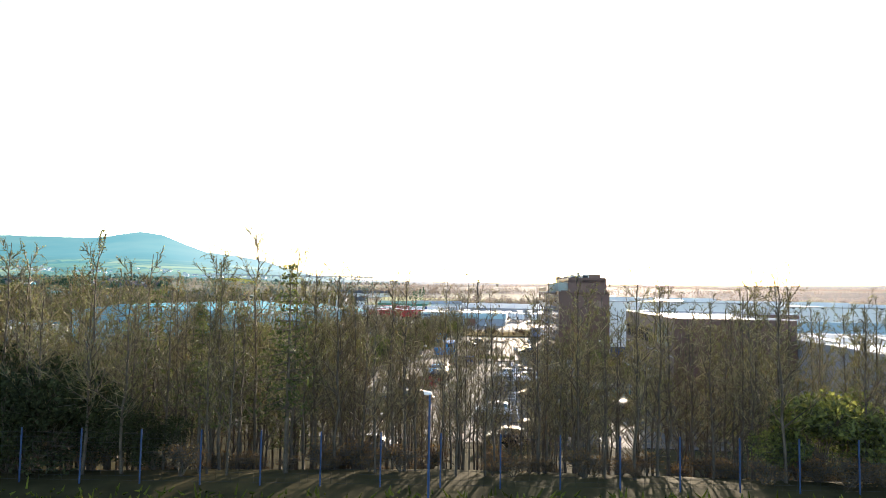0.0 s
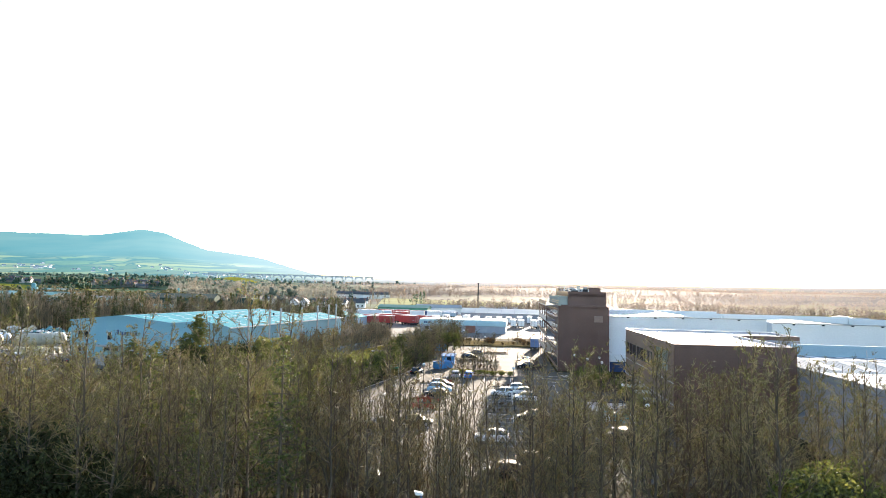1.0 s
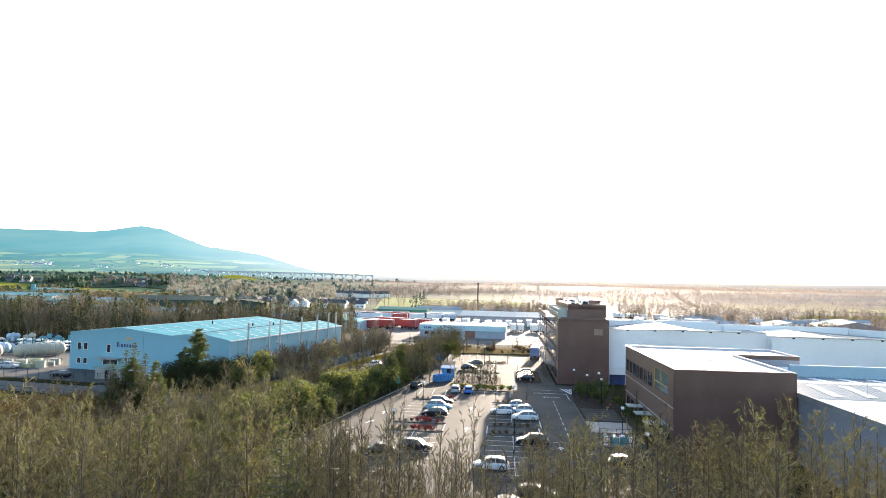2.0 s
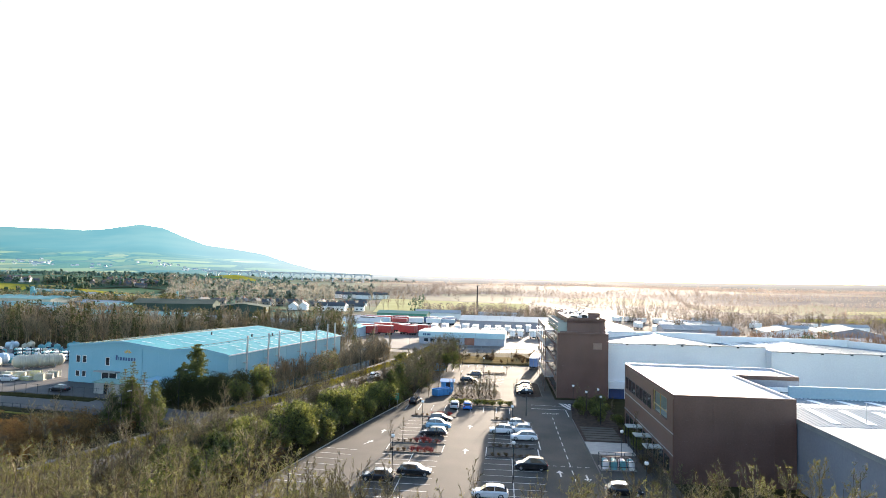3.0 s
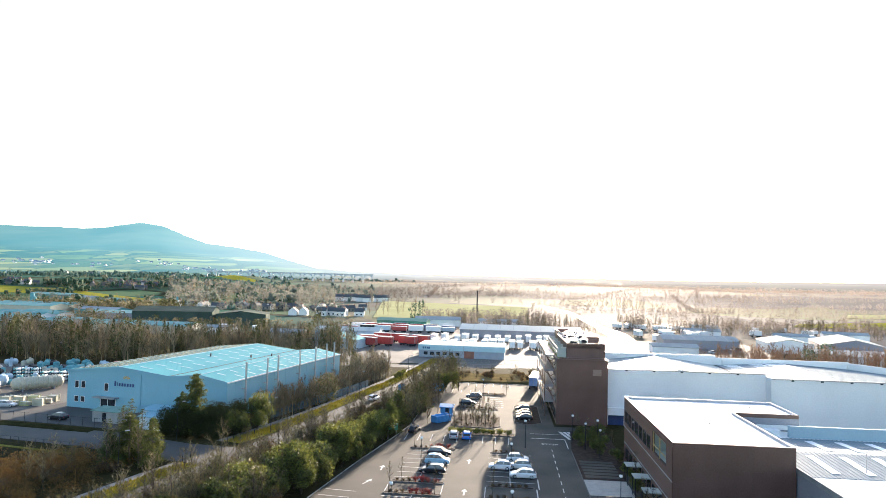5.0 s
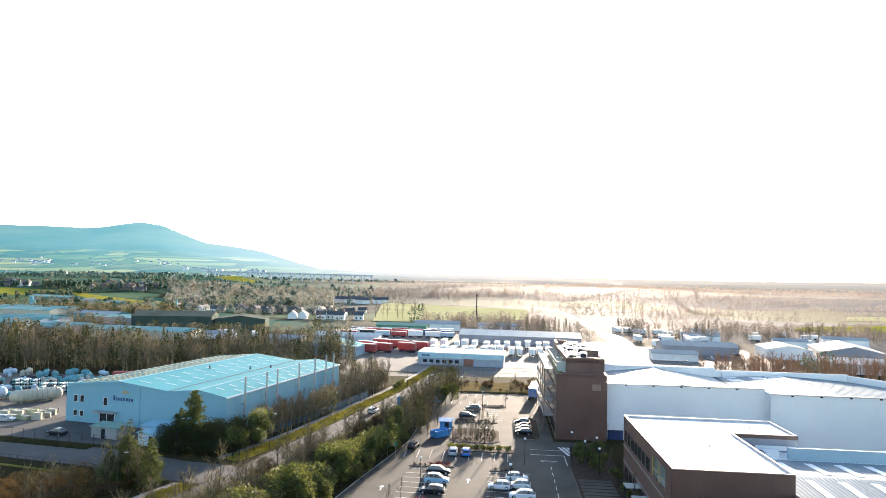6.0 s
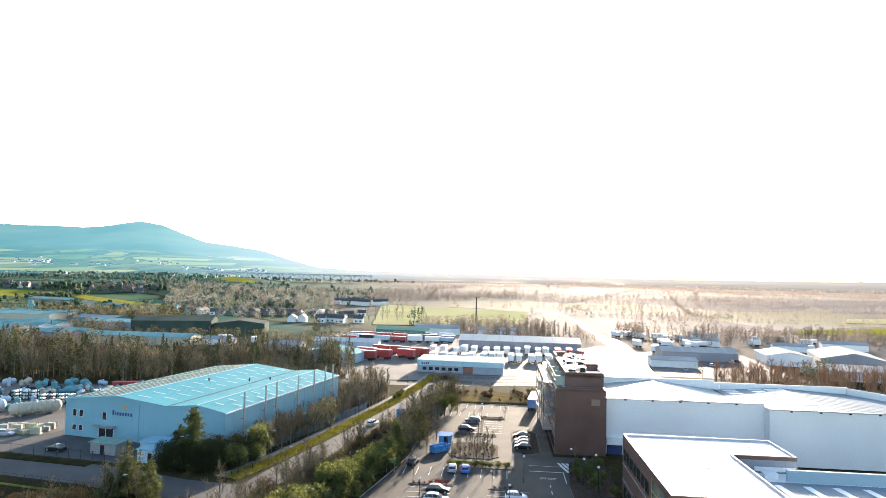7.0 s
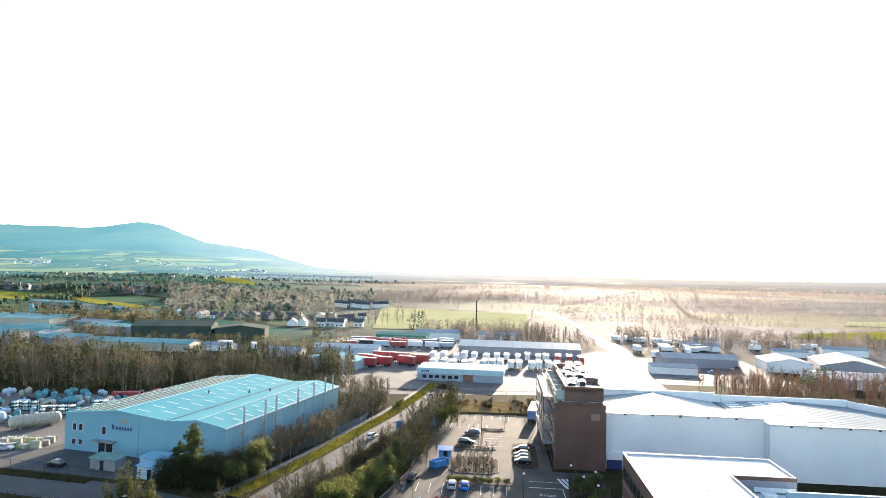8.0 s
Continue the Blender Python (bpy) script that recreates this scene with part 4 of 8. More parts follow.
# trees round the junction
plant(pines[0], -50.5, 105.5, 1.15, group="pines"), plant(pines[1], -52.2, 106.5, 1.0, group="pines"), plant(pines[1], -49.0, 106.5, 0.95, group="pines"), plant(pines[0], -53.5, 105, 0.8, group="pines"), plant(thickets[0], -52.5, 102.5, 1.5, group="pines"), plant(thickets[1], -48, 103.5, 1.4, group="pines")
spruces = [conifer(130 + i, 9.0, 2.5, "dark green spruce with drooping branches", "spruce_tree", leaves=8, low=0.06) for i in range(2)]
# Low dark bushes added here so the lit ground reads as shaded
for x, y, k in ((-43.5, 122.5, 0.6), (-41.6, 123.4, 0.55), (-46.2, 123.2, 0.6), (-39.4, 125.6, 0.5), (-48.8, 123.8, 0.6), (-51.5, 124.5, 0.6), (-54, 125.5, 0.6)):
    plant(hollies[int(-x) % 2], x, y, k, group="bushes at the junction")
plant(spruces[0], -46.3, 104.5, 0.92)
broad = [conifer(135 + i, 10.5, 4.2, "broad dark green pine beside the warehouse", "pine_tree", leaves=10, low=0.12, size=0.2, ragged=0.5) for i in range(2)]
plant(broad[0], -48.5, 128, 1.12)
plant(broad[1], -51.5, 129, 0.75)
plant(broad[0], -51.0, 106.3, 0.8, group="pines"), plant(broad[1], -53.4, 105.2, 0.55, group="pines"), plant(broad[1], -48.8, 107, 0.5, group="pines")
for x, y, k in ((-41.5, 130, 1.2), (-38.0, 136, 1.2), (-40.5, 127, 0.9), (-43.5, 126, 1.0), (-46, 125, 0.95), (-48.5, 127, 0.95), (-51, 125.5, 0.95), (-53.5, 127.5, 0.9), (-39, 128.5, 0.8), (-44.5, 128, 1.1), (-37, 131.5, 0.7), ):
    plant(rnd.choice(laurels if x > -41 else hollies), x, y, k * 1.12, group="bushes at the junction")
for i in range(7):
    plant(laurels[i % 3], -54.5 + i * 1.1, 106.6 + i * 0.72, 0.36 + 0.02 * i, group="low hedge at the junction")
for i in range(3):
    plant(rnd.choice(laurels), -13.5 + i * 1.3 + rnd.uniform(-1, 1), 200 + i * 4, rnd.uniform(0.35, 0.6), group="bushes by the road")
for x, y, k in ((-12, 122.5, 1.1), (-8.5, 141, 0.7), (-11.5, 131, 0.9)):
    plant(rnd.choice(laurels), x, y, k, group="laurel hedge")
plant(broad[1], -9.6, 128, 0.72, group="ivy-clad trees by the road"), plant(broad[0], -8.4, 135, 0.78, group="ivy-clad trees by the road"), plant(broad[1], -4.2, 151, 0.7, group="ivy-clad trees by the road"), plant(laurels[0], -10.6, 125, 1.05, group="laurel hedge"), plant(laurels[1], -8.4, 132, 0.95, group="laurel hedge")
for x, y, k, h in ((-8.6, 134.5, 1.5, 1), (-10, 137, 1.4, 1), (-6.6, 141, 1.6, 1), (-5.0, 146, 1.75, 1), (-7.6, 149, 1.6, 1), (-3.4, 152, 1.5, 1), (-4.6, 157, 1.7, 1), (-1.6, 163, 1.5, 1), (-2.6, 169, 1.75, 1), (0.2, 174, 1.8, 1), (2.2, 179, 1.9, 1), (0.4, 184, 1.8, 1), (4.2, 185.5, 1.8, 1), (5.6, 181, 1.5, 1), (-0.6, 190, 1.7, 1)):
    plant(rnd.choice(thickets), x, y, k, group="bare trees by the road")
for x, y, k in ((-5.6, 147.5, 0.7), (-3.6, 156, 0.6), (1.2, 177.5, 0.85), (3.8, 183, 0.8), (-1.4, 187, 0.7)):
    plant(rnd.choice(laurels), x, y, k, group="ivy-clad trees by the road", tall=1.3)
for i in range(40):
    k = rnd.random()
    plant(rnd.choice(thickets + scrubs[:1]), -9.5 + 9 * k + rnd.uniform(-2.0, 2.6), 136 + 56 * k, rnd.uniform(1.0, 1.6), group="bare trees by the road")


def road_side(y, off):
    """A point beside the main road at the depth y."""
    for (xa, ya), (xb, yb) in zip(MAIN, MAIN[1:]):
        if y <= yb:
            return xa + (xb - xa) * (y - ya) / (yb - ya) + off
    return off


for i in range(46):
    y = rnd.uniform(124, 190)
    plant(rnd.choice(thickets + thickets + scrubs), road_side(y, rnd.uniform(5.2, 8.2)), y, rnd.uniform(0.75, 1.35), group="bare trees by the road")
for i in range(64):
    y = rnd.uniform(84, 124)
    near, away = road_side(y, 4.6), -24.8 + 12.0 * (y - 84) / 40 - 4.4
    plant(rnd.choice(thickets + thickets + scrubs), rnd.uniform(near, max(away, near + 1)), y, rnd.uniform(0.85, 1.5), group="bare trees by the road")
for i in range(110):
    y = rnd.uniform(60, 92)
    near = road_side(max(y, 66), 4.8)
    plant(rnd.choice(thickets + thickets + scrubs), rnd.uniform(near, near + 17), y, rnd.uniform(0.95, 1.5), group="scrub")
for x, y, k in ((1.5, 206, 1.25), (5, 203, 1.1), (-1.5, 209, 1.1), (8.5, 205, 0.8), (3.5, 208, 1.3), (6.5, 207, 1.2), (0, 204, 1.2), (2.6, 201, 1.0), (12, 203, 0.6), (17, 204, 0.6), (25, 206, 0.7)):
    plant(rnd.choice(thickets), x, y, k * 1.3, group="trees by the cross road")
plant(broad[1], 4.5, 206.5, 0.68, group="trees by the cross road"), plant(broad[0], 1.0, 203.5, 0.5, group="trees by the cross road")

# ---- car park: kerbs, beds and markings ----
RED = material("red dogwood stems", (0.22, 0.03, 0.02), (0.4, 0.07, 0.04), 0.6, scale=1, fine=8, bump=0, spread=0.3)
MULCH = material("dark bark mulch", (0.03, 0.02, 0.015), (0.08, 0.055, 0.04), 0.95, scale=1.2, fine=9, bump=0.6, coords="Position", spec=0.05)


def strip(a, b, width, z0, z1, sh):
    """A straight bar on the ground from a to b, added to the shape."""
    a, b = Vector(a), Vector(b)
    d = (b - a).normalized()
    nx, ny = -d.y * width / 2, d.x * width / 2
    return sh.prism([(a.x - nx, a.y - ny), (b.x - nx, b.y - ny), (b.x + nx, b.y + ny), (a.x + nx, a.y + ny)], z0, z1)


def mark(a, b, width=0.12):
    part("bay_line", strip(a, b, width, 0.02, 0.026, Shape()), MARKING, car_park)


DARKKERB = material("weathered dark kerb", (0.09, 0.08, 0.07), (0.17, 0.155, 0.14), 0.85, scale=0.8, fine=12, spec=0.2)


def bed(outline, label="low planted bed with a weathered dark kerb"):
    cx, cy = sum(p[0] for p in outline) / len(outline), sum(p[1] for p in outline) / len(outline)
    ob = thing("planting_bed", pose(cx, cy, 0.02), label, "planting bed", "beds in the car park")
    out = [(x - cx, y - cy) for x, y in outline]
    inner = []
    n = len(out)
    for i in range(n):
        p, a, b = Vector(out[i]), Vector(out[i - 1]), Vector(out[(i + 1) % n])
        d0, d1 = (p - a).normalized(), (b - p).normalized()
        n0, n1 = Vector((-d0.y, d0.x)), Vector((-d1.y, d1.x))
        inner.append(tuple(p + (n0 + n1) / (1 + n0.dot(n1)) * 0.15))
    v = [(x, y, h) for o in (out, inner) for h in (0, 0.13) for x, y in o]
    f = []
    for i in range(n):
        j = (i + 1) % n
        f += [(i, j, n + j, n + i), (n + i, n + j, 3 * n + j, 3 * n + i), (3 * n + i, 3 * n + j, 2 * n + j, 2 * n + i)]
    part("kerb", Shape().add(v, f), DARKKERB, ob)
    part("mulch", Shape().prism(inner, 0, 0.1), MULCH, ob)
    return ob


def est_box(s0, s1, t0, t1, cut=0.25):
    return [est(s, t) for s, t in ((s0 + cut, t0), (s1 - cut, t0), (s1, t0 + cut), (s1, t1 - cut), (s1 - cut, t1), (s0 + cut, t1), (s0, t1 - cut), (s0, t0 + cut))]


for s0, s1, t in ((-16.9, -8.3, 93.5), (-16.7, -8.3, 99.0), (-16.5, -8.1, 119.0), (-1.9, 6.0, 93.2), (-1.8, 5.6, 98.6), (-1.5, 3.4, 118.2), (-17.2, -8.6, 71.5), (-2.0, 6.0, 71.5)):
    bed(est_box(s0, s1, t, t + 0.9))
bed(est_box(-10.5, 0.3, 137.5, 150.3, 2.0), "wide bed of dry brown shrubs with a rounded kerb")
bed(est_box(-10.5, -0.3, 156.8, 158.2)), bed(est_box(-5, 1.8, 176.4, 177.8)), bed(est_box(-4.7, -3.7, 159.5, 175, 0.3))
bed(est_box(-10.5, 3.2, 130.8, 133.0), "long bed with a clipped hedge")
bed(est_box(3.4, 9.5, 142.5, 164.5, 2.0), "kerbed parking strip beside the tower")
for t in np.arange(101.8, 118.5, 2.62):
    mark(est(-16.5, t), est(-8.4, t)), mark(est(-1.8, t), est(5.8, t))
for t in np.arange(74.2, 93, 2.62):
    mark(est(-16.9, t), est(-8.5, t)), mark(est(-2.0, t), est(5.9, t))
for s_, t0, t1 in ((-12.5, 72.4, 93.5), (-12.4, 99.9, 119), (-8.4, 93.9, 99.4), (-16.8, 93.9, 99.4), (1.9, 72.4, 93.2), (1.9, 99.5, 118), (-1.9, 93.6, 99.0)):
    mark(est(s_, t0), est(s_, t1))
for i in range(8):
    x, y = -21.2 + 0.24 * i * 2.6, 78 + 2.6 * i
    mark((x + 0.4, y), (x + 5.0, y - 0.9))
for i in range(9):
    mark(est(-18.5 + i * 2.55, 124.8), est(-18.5 + i * 2.55, 130.2))
for i in range(7):
    mark(est(-18.5 + i * 2.55, 178.5), est(-18.5 + i * 2.55, 183.5)), mark(est(-12 + i * 2.5, 190), est(-12 + i * 2.5, 195))
for i in range(6):
    mark(est(-3.5, 160.5 + 2.6 * i), est(1.0, 160.5 + 2.6 * i)), mark(est(-9.3, 160.5 + 2.6 * i), est(-4.8, 160.5 + 2.6 * i))


def dash_line(pts, dash, gap, width=0.14):
    for a, b in zip(pts, pts[1:]):
        a, b = Vector(a), Vector(b)
        n = int((b - a).length / (dash + gap))
        for i in range(n):
            p = a + (b - a) * (i * (dash + gap) / (b - a).length)
            q = a + (b - a) * ((i * (dash + gap) + dash) / (b - a).length)
            part("lane_dash", strip(p, q, width, 0.02, 0.027, Shape()), MARKING, car_park)


dash_line([est(9.9, 64), est(10.0, 127)], 1.9, 1.9)
dash_line([est(6.4, 90.5), est(13.2, 90.5)], 0.6, 0.5)
mark(est(6.3, 99), est(6.3, 104), 0.16), mark(est(5.9, 94), est(5.9, 99), 0.16)
mark(est(6.4, 130.8), est(13.2, 130.8), 0.25), mark(est(13.2, 124), est(13.2, 130.8), 0.15)
mark(est(6.5, 134.6), est(13.2, 134.6), 0.15)


def arrow(s_, t, turn):
    sh = Shape().prism([(-0.12, -1.4), (0.12, -1.4), (0.12, 0.3), (0.5, 0.3), (0, 1.4), (-0.5, 0.3), (-0.12, 0.3)], 0, 0.007)
    ob = part("arrow_mark", sh, MARKING, car_park)
    ob.matrix_world = est_pose(s_, t, 0.02, turn)


for s_, t, turn in ((-20.2, 98.5, -20), (-5.0, 96, 0), (8.2, 87, 0), (11.6, 85.5, 180), (-19.3, 106, 0), (-5.1, 112, 0), (-3.0, 152, 0)):
    arrow(s_, t, turn)
stop_curve = bpy.data.curves.new("stop", "FONT")
stop_curve.body, stop_curve.size, stop_curve.extrude, stop_curve.align_x = "STOP", 1.35, 0.004, "CENTER"
stop = new("stop_lettering", stop_curve)
bpy.context.view_layer.update()
stop_mesh = bpy.data.meshes.new_from_object(stop.evaluated_get(bpy.context.evaluated_depsgraph_get()))
bpy.data.objects.remove(stop)
stop_mesh.materials.clear()
stop_mesh.materials.append(MARKING)
lettering = part("stop_lettering", stop_mesh, None, car_park)
lettering.matrix_world = est_pose(9.9, 126.0, 0.024)

# kerb stones along the edges of the car park
kerb_mesh = mesh_of("kerb_stone", Shape().loft([[(x, -0.07, 0), (x, 0.07, 0), (x, 0.07, 0.1), (x, 0.04, 0.13), (x, -0.07, 0.13)] for x in (-0.9, 0.9)]), KERB)
dark_kerb_mesh = kerb_mesh.copy()
dark_kerb_mesh.materials.clear()
dark_kerb_mesh.materials.append(DARKKERB)
kerbing = tagged(new("kerb"), "concrete kerb stones edging the car park", "kerb", kind="structure")


def kerb_run(pts, stone=kerb_mesh):
    for a, b in zip(pts, pts[1:]):
        a, b = Vector(a), Vector(b)
        n = max(int((b - a).length / 1.83), 1)
        for i in range(n):
            p = a + (b - a) * ((i + 0.5) / n)
            ob = part("kerb_stone", stone, None, kerbing)
            ob.matrix_world = pose(p.x, p.y, 0.015, 0, 0, math.degrees(math.atan2(b.y - a.y, b.x - a.x)))


kerb_run([est(-28.5, 80), est(-24.2, 108), est(-20.5, 128), est(-19, 138), est(-19, 170)])
kerb_run([est(13.6, 66), est(13.6, 122)], dark_kerb_mesh)
kerb_run([est(12, 196), est(-19, 196)])

# pavement and pad beside the offices
flat("pavement", [est(13.6, 62), est(22.4, 62), est(22.4, 97.5), est(13.6, 97.5)], 0.02, 0.1, ASPHALT, "dark asphalt pavement along the office block", "pavement")
flat("pavement", [est(13.6, 97.5), est(20.4, 97.5), est(20.4, 105), est(13.6, 105)], 0.02, 0.11, KERB, "pale concrete pad beside the road", "pavement")
flat("pavement", [est(13.6, 105), est(20.4, 105), est(22.4, 118), est(22.4, 138), est(15, 138), est(13.6, 122)], 0.02, 0.1, MULCH, "planted ground beside the road", "pavement")
for i in range(6):
    strip_ob = flat("paving_slab", [est(14.2, 106.2 + i * 1.7), est(20, 106.2 + i * 1.7), est(20, 107.4 + i * 1.7), est(14.2, 107.4 + i * 1.7)], 0.1, 0.115, ASPHALT, "", "", parent=None)
    tagged(strip_ob, "narrow dark paving strip among low plants", "paving")
for i in range(5):
    q = flat("paving_slab", [est(12.4 + i * 0.9, 137.4), est(13.0 + i * 0.9, 137.4), est(14.6 + i * 0.9, 131), est(14.0 + i * 0.9, 131)], 0.02, 0.03, MARKING, "white crossing stripe at the road junction", "marking")

# hedges and shrubs in the beds
low_hedge = [bush(150 + i, 1.3, 2.4, "clipped yellow-green hedge in a bed", "hedge", count=1500, size=0.08, category="hedge", mat=material("yellow-green hedge leaves", (0.1, 0.11, 0.015), (0.26, 0.24, 0.05), 0.6, scale=1, fine=8, bump=0, spread=0.4, trans=0.35)) for i in range(2)]
for i in range(8):
    plant(low_hedge[i % 2], *est(-9.5 + i * 1.6, 131.9), rnd.uniform(0.85, 1.05), z=0.1, group="clipped hedge")
dogwood = [bush(160 + i, 0.9, 1.5, "low dogwood shrub with bare red stems", "dogwood_shrub", count=12, size=0.03, mat=RED, lobes=8, stems=26) for i in range(2)]
for o in dogwood:
    o.children[0].data.materials[0] = RED
shrubs = [bush(170 + i, 1.2, 1.6, "dry brown shrub in a kerbed bed", "shrub", count=420, size=0.06, mat=SCRUB, lobes=6, stems=26) for i in range(2)]
for s0, s1, t, red in ((-16.4, -8.8, 93.95, 1), (-16.2, -8.8, 99.45, 1), (-16.0, -8.6, 119.45, 1), (-1.4, 5.5, 93.65, 0), (-1.3, 5.2, 99.05, 0), (-1.0, 3.0, 118.65, 0)):
    n = int((s1 - s0) / 1.0)
    for i in range(n):
        isred = red and i > n * 0.3
        plant(rnd.choice(dogwood if isred else shrubs), *est(s0 + i + 0.5, t), rnd.uniform(0.4, 0.6) if not isred else rnd.uniform(0.85, 1.1), z=0.1, group="shrubs in the beds")
for i in range(44):
    plant(rnd.choice(thickets + shrubs), *est(rnd.uniform(-9.5, -0.8), rnd.uniform(138.5, 149.3)), rnd.uniform(0.3, 0.5), z=0.1, group="shrubs in the beds")
for i in range(10):
    plant(rnd.choice(shrubs), *est(-9.9 + i * 0.95, 157.5), rnd.uniform(0.4, 0.55), z=0.1, group="shrubs in the beds")
    plant(rnd.choice(shrubs), *est(-4.6 + i * 0.62, 177.1), rnd.uniform(0.4, 0.55), z=0.1, group="shrubs in the beds")
for s_, t, k in ((-17.5, 143, 1.25), (-16.2, 147, 1.1), (-14.6, 151, 1.2), (-18.4, 152, 1.35), (-16.8, 158, 1.3), (-17.9, 164, 1.2), (-15.5, 139, 0.95), (-18.6, 137, 1.2)):
    plant(rnd.choice(thickets), *est(s_, t), k, z=0.05, group="bare trees by the car park", tall=1.15)
saplings = [bare_tree(180 + i, 4.6, 1.2, limbs=14, subs=2, twigs=2, buds=0.1, name="sapling", label="thin bare sapling in a planting bed", low=0.35, rise=0.95) for i in range(2)]
for s_, t in ((-16.0, 93.9), (-9.2, 93.9), (-15.0, 99.4), (-15.7, 119.4), (-0.8, 93.6), (-0.7, 99.0), (-0.9, 118.6), (3.6, 143.6), (-11, 141), (-4.8, 157.3), (1.8, 176.8), (-6.4, 168)):
    plant(rnd.choice(saplings), *est(s_, t), rnd.uniform(0.75, 1.05), z=0.1, group="saplings in the beds")
for i in range(14):
    plant(rnd.choice(saplings + thickets[:1]), *est(rnd.uniform(-11.5, -1.0), rnd.choice([rnd.uniform(133.5, 137.5), rnd.uniform(139, 149)])), rnd.uniform(0.75, 1.15), z=0.1, group="saplings in the beds")
for s_, t, k in ((15.5, 126, 0.5), (17.5, 128, 0.6), (19.5, 124, 0.55), (18, 120, 0.5), (20.8, 115, 0.5), (16.4, 132, 0.5), (20, 132, 0.6), (21.2, 109, 0.4), (21.3, 104, 0.45), (20.9, 99.5, 0.45)):
    plant(rnd.choice(laurels), *est(s_, t), k, z=0.1, group="bushes by the offices")
for s_, t in ((16.5, 124), (19.0, 129), (20.5, 120), (21, 101), (15.5, 130)):
    plant(rnd.choice(saplings), *est(s_, t), rnd.uniform(1.0, 1.3), z=0.1, group="saplings by the offices")
for i in range(22):
    plant(rnd.choice(shrubs + thickets[:1]), *est(rnd.uniform(18.5, 21.8), rnd.uniform(64, 96)), rnd.uniform(0.6, 0.9), z=0.1, group="shrubs by the offices")


# ---- lamps ----
def globe_lamp(label="black lamp post with a white globe"):
    ob = thing("street_lamp", pose(0, 0, -500), label, "lamp", "globe lamps")
    part("base", Shape().tube((0, 0, -0.1), (0, 0, 0.9), 0.09, 0.085, 10), BLACKPOLE, ob)
    part("pole", Shape().tube((0, 0, 0.9), (0, 0, 4.75), 0.055, 0.045, 10), BLACKPOLE, ob)
    part("collar", Shape().tube((0, 0, 4.72), (0, 0, 4.82), 0.12, 0.14, 10), BLACKPOLE, ob)
    part("globe", Shape().ball((0, 0, 5.02), 0.25, 12, 8), OPAL, ob, "white opal globe", True)
    part("cap", Shape().tube((0, 0, 5.24), (0, 0, 5.3), 0.12, 0.04, 10), BLACKPOLE, ob)
    return ob


lamp = globe_lamp()
for x, y in ((-5.8, 83.7), (9.7, 81.5), (12.2, 105), (-2.6, 107.5), (25.6, 89), (24.0, 73.5), (29.5, 116), (31, 124), (28.0, 121), (16.8, 122), (12, 171), (-4.8, 153), (27, 128), (7.2, 195)):
    plant(lamp, x, y, 1.0, 0, z=0.02)


def tall_lamp():
    ob = thing("street_lamp", pose(0, 0, -500), "tall galvanised street lamp beside the road", "lamp", "road lamps")
    part("pole", Shape().tube((0, 0, -0.1), (0, 0, 7.0), 0.06, 0.035, 8), BLACKPOLE, ob)
    part("arm", Shape().tube((0, 0, 6.95), (0.9, 0, 7.2), 0.03, 0.025, 8), BLACKPOLE, ob)
    part("lantern", Shape().loft([[(0.75, -0.08, 7.13), (0.75, 0.08, 7.13), (0.75, 0.05, 7.24), (0.75, -0.05, 7.24)], [(1.1, -0.12, 7.15), (1.1, 0.12, 7.15), (1.1, 0.08, 7.3), (1.1, -0.08, 7.3)], [(1.4, -0.07, 7.19), (1.4, 0.07, 7.19), (1.4, 0.04, 7.27), (1.4, -0.04, 7.27)]]), TRIM, ob)
    return ob


tall = tall_lamp()
for x, y, turn in ((-48.7, 98.5, 20), (-49.4, 121.8, 20), (-33.4, 128.5, -20), (-20.5, 166.5, -20), (-128, 214, 0), (-9.7, 203, -15)):
    plant(tall, x, y, 1.0, turn)


# ---- cars ----
TYRE = material("black tyre rubber", (0.015, 0.015, 0.015), (0.03, 0.03, 0.03), 0.85, scale=3, fine=20, bump=0.05)
RIM = material("alloy wheel", (0.4, 0.4, 0.42), (0.55, 0.55, 0.56), 0.3, metal=0.8, scale=3, fine=15, bump=0)
CARGLASS = material("tinted car glass", (0.01, 0.012, 0.014), (0.02, 0.022, 0.025), 0.05, scale=1, fine=5, bump=0, spec=0.9)
LENS = material("headlight lens", (0.6, 0.6, 0.6), (0.8, 0.8, 0.8), 0.1, scale=3, fine=10, bump=0)
TAIL = material("red tail light", (0.25, 0.01, 0.01), (0.4, 0.02, 0.02), 0.2, scale=3, fine=10, bump=0)


def paint(name, c):
    return material(name, tuple(v * 0.92 for v in c), tuple(min(v * 1.06, 0.9) for v in c), 0.22, scale=1.0, fine=30, bump=0, spec=0.6)


PAINTS = {"black": paint("black car paint", (0.015, 0.015, 0.017)), "white": paint("white car paint", (0.75, 0.75, 0.75)), "silver": paint("silver car paint", (0.4, 0.41, 0.43)),
          "blue": paint("blue car paint", (0.03, 0.16, 0.5)), "pale blue": paint("pale blue car paint", (0.3, 0.5, 0.62)), "grey": paint("grey car paint", (0.12, 0.12, 0.13)), "red": paint("red car paint", (0.35, 0.03, 0.02))}
wheel_tyre = mesh_of("tyre", Shape().loft([[(r * math.cos(a), y, r * math.sin(a)) for a in [2 * math.pi * i / 16 for i in range(16)]] for r, y in ((0.2, -0.1), (0.3, -0.105), (0.33, -0.08), (0.33, 0.08), (0.3, 0.105), (0.2, 0.1))], caps=False), TYRE, True)
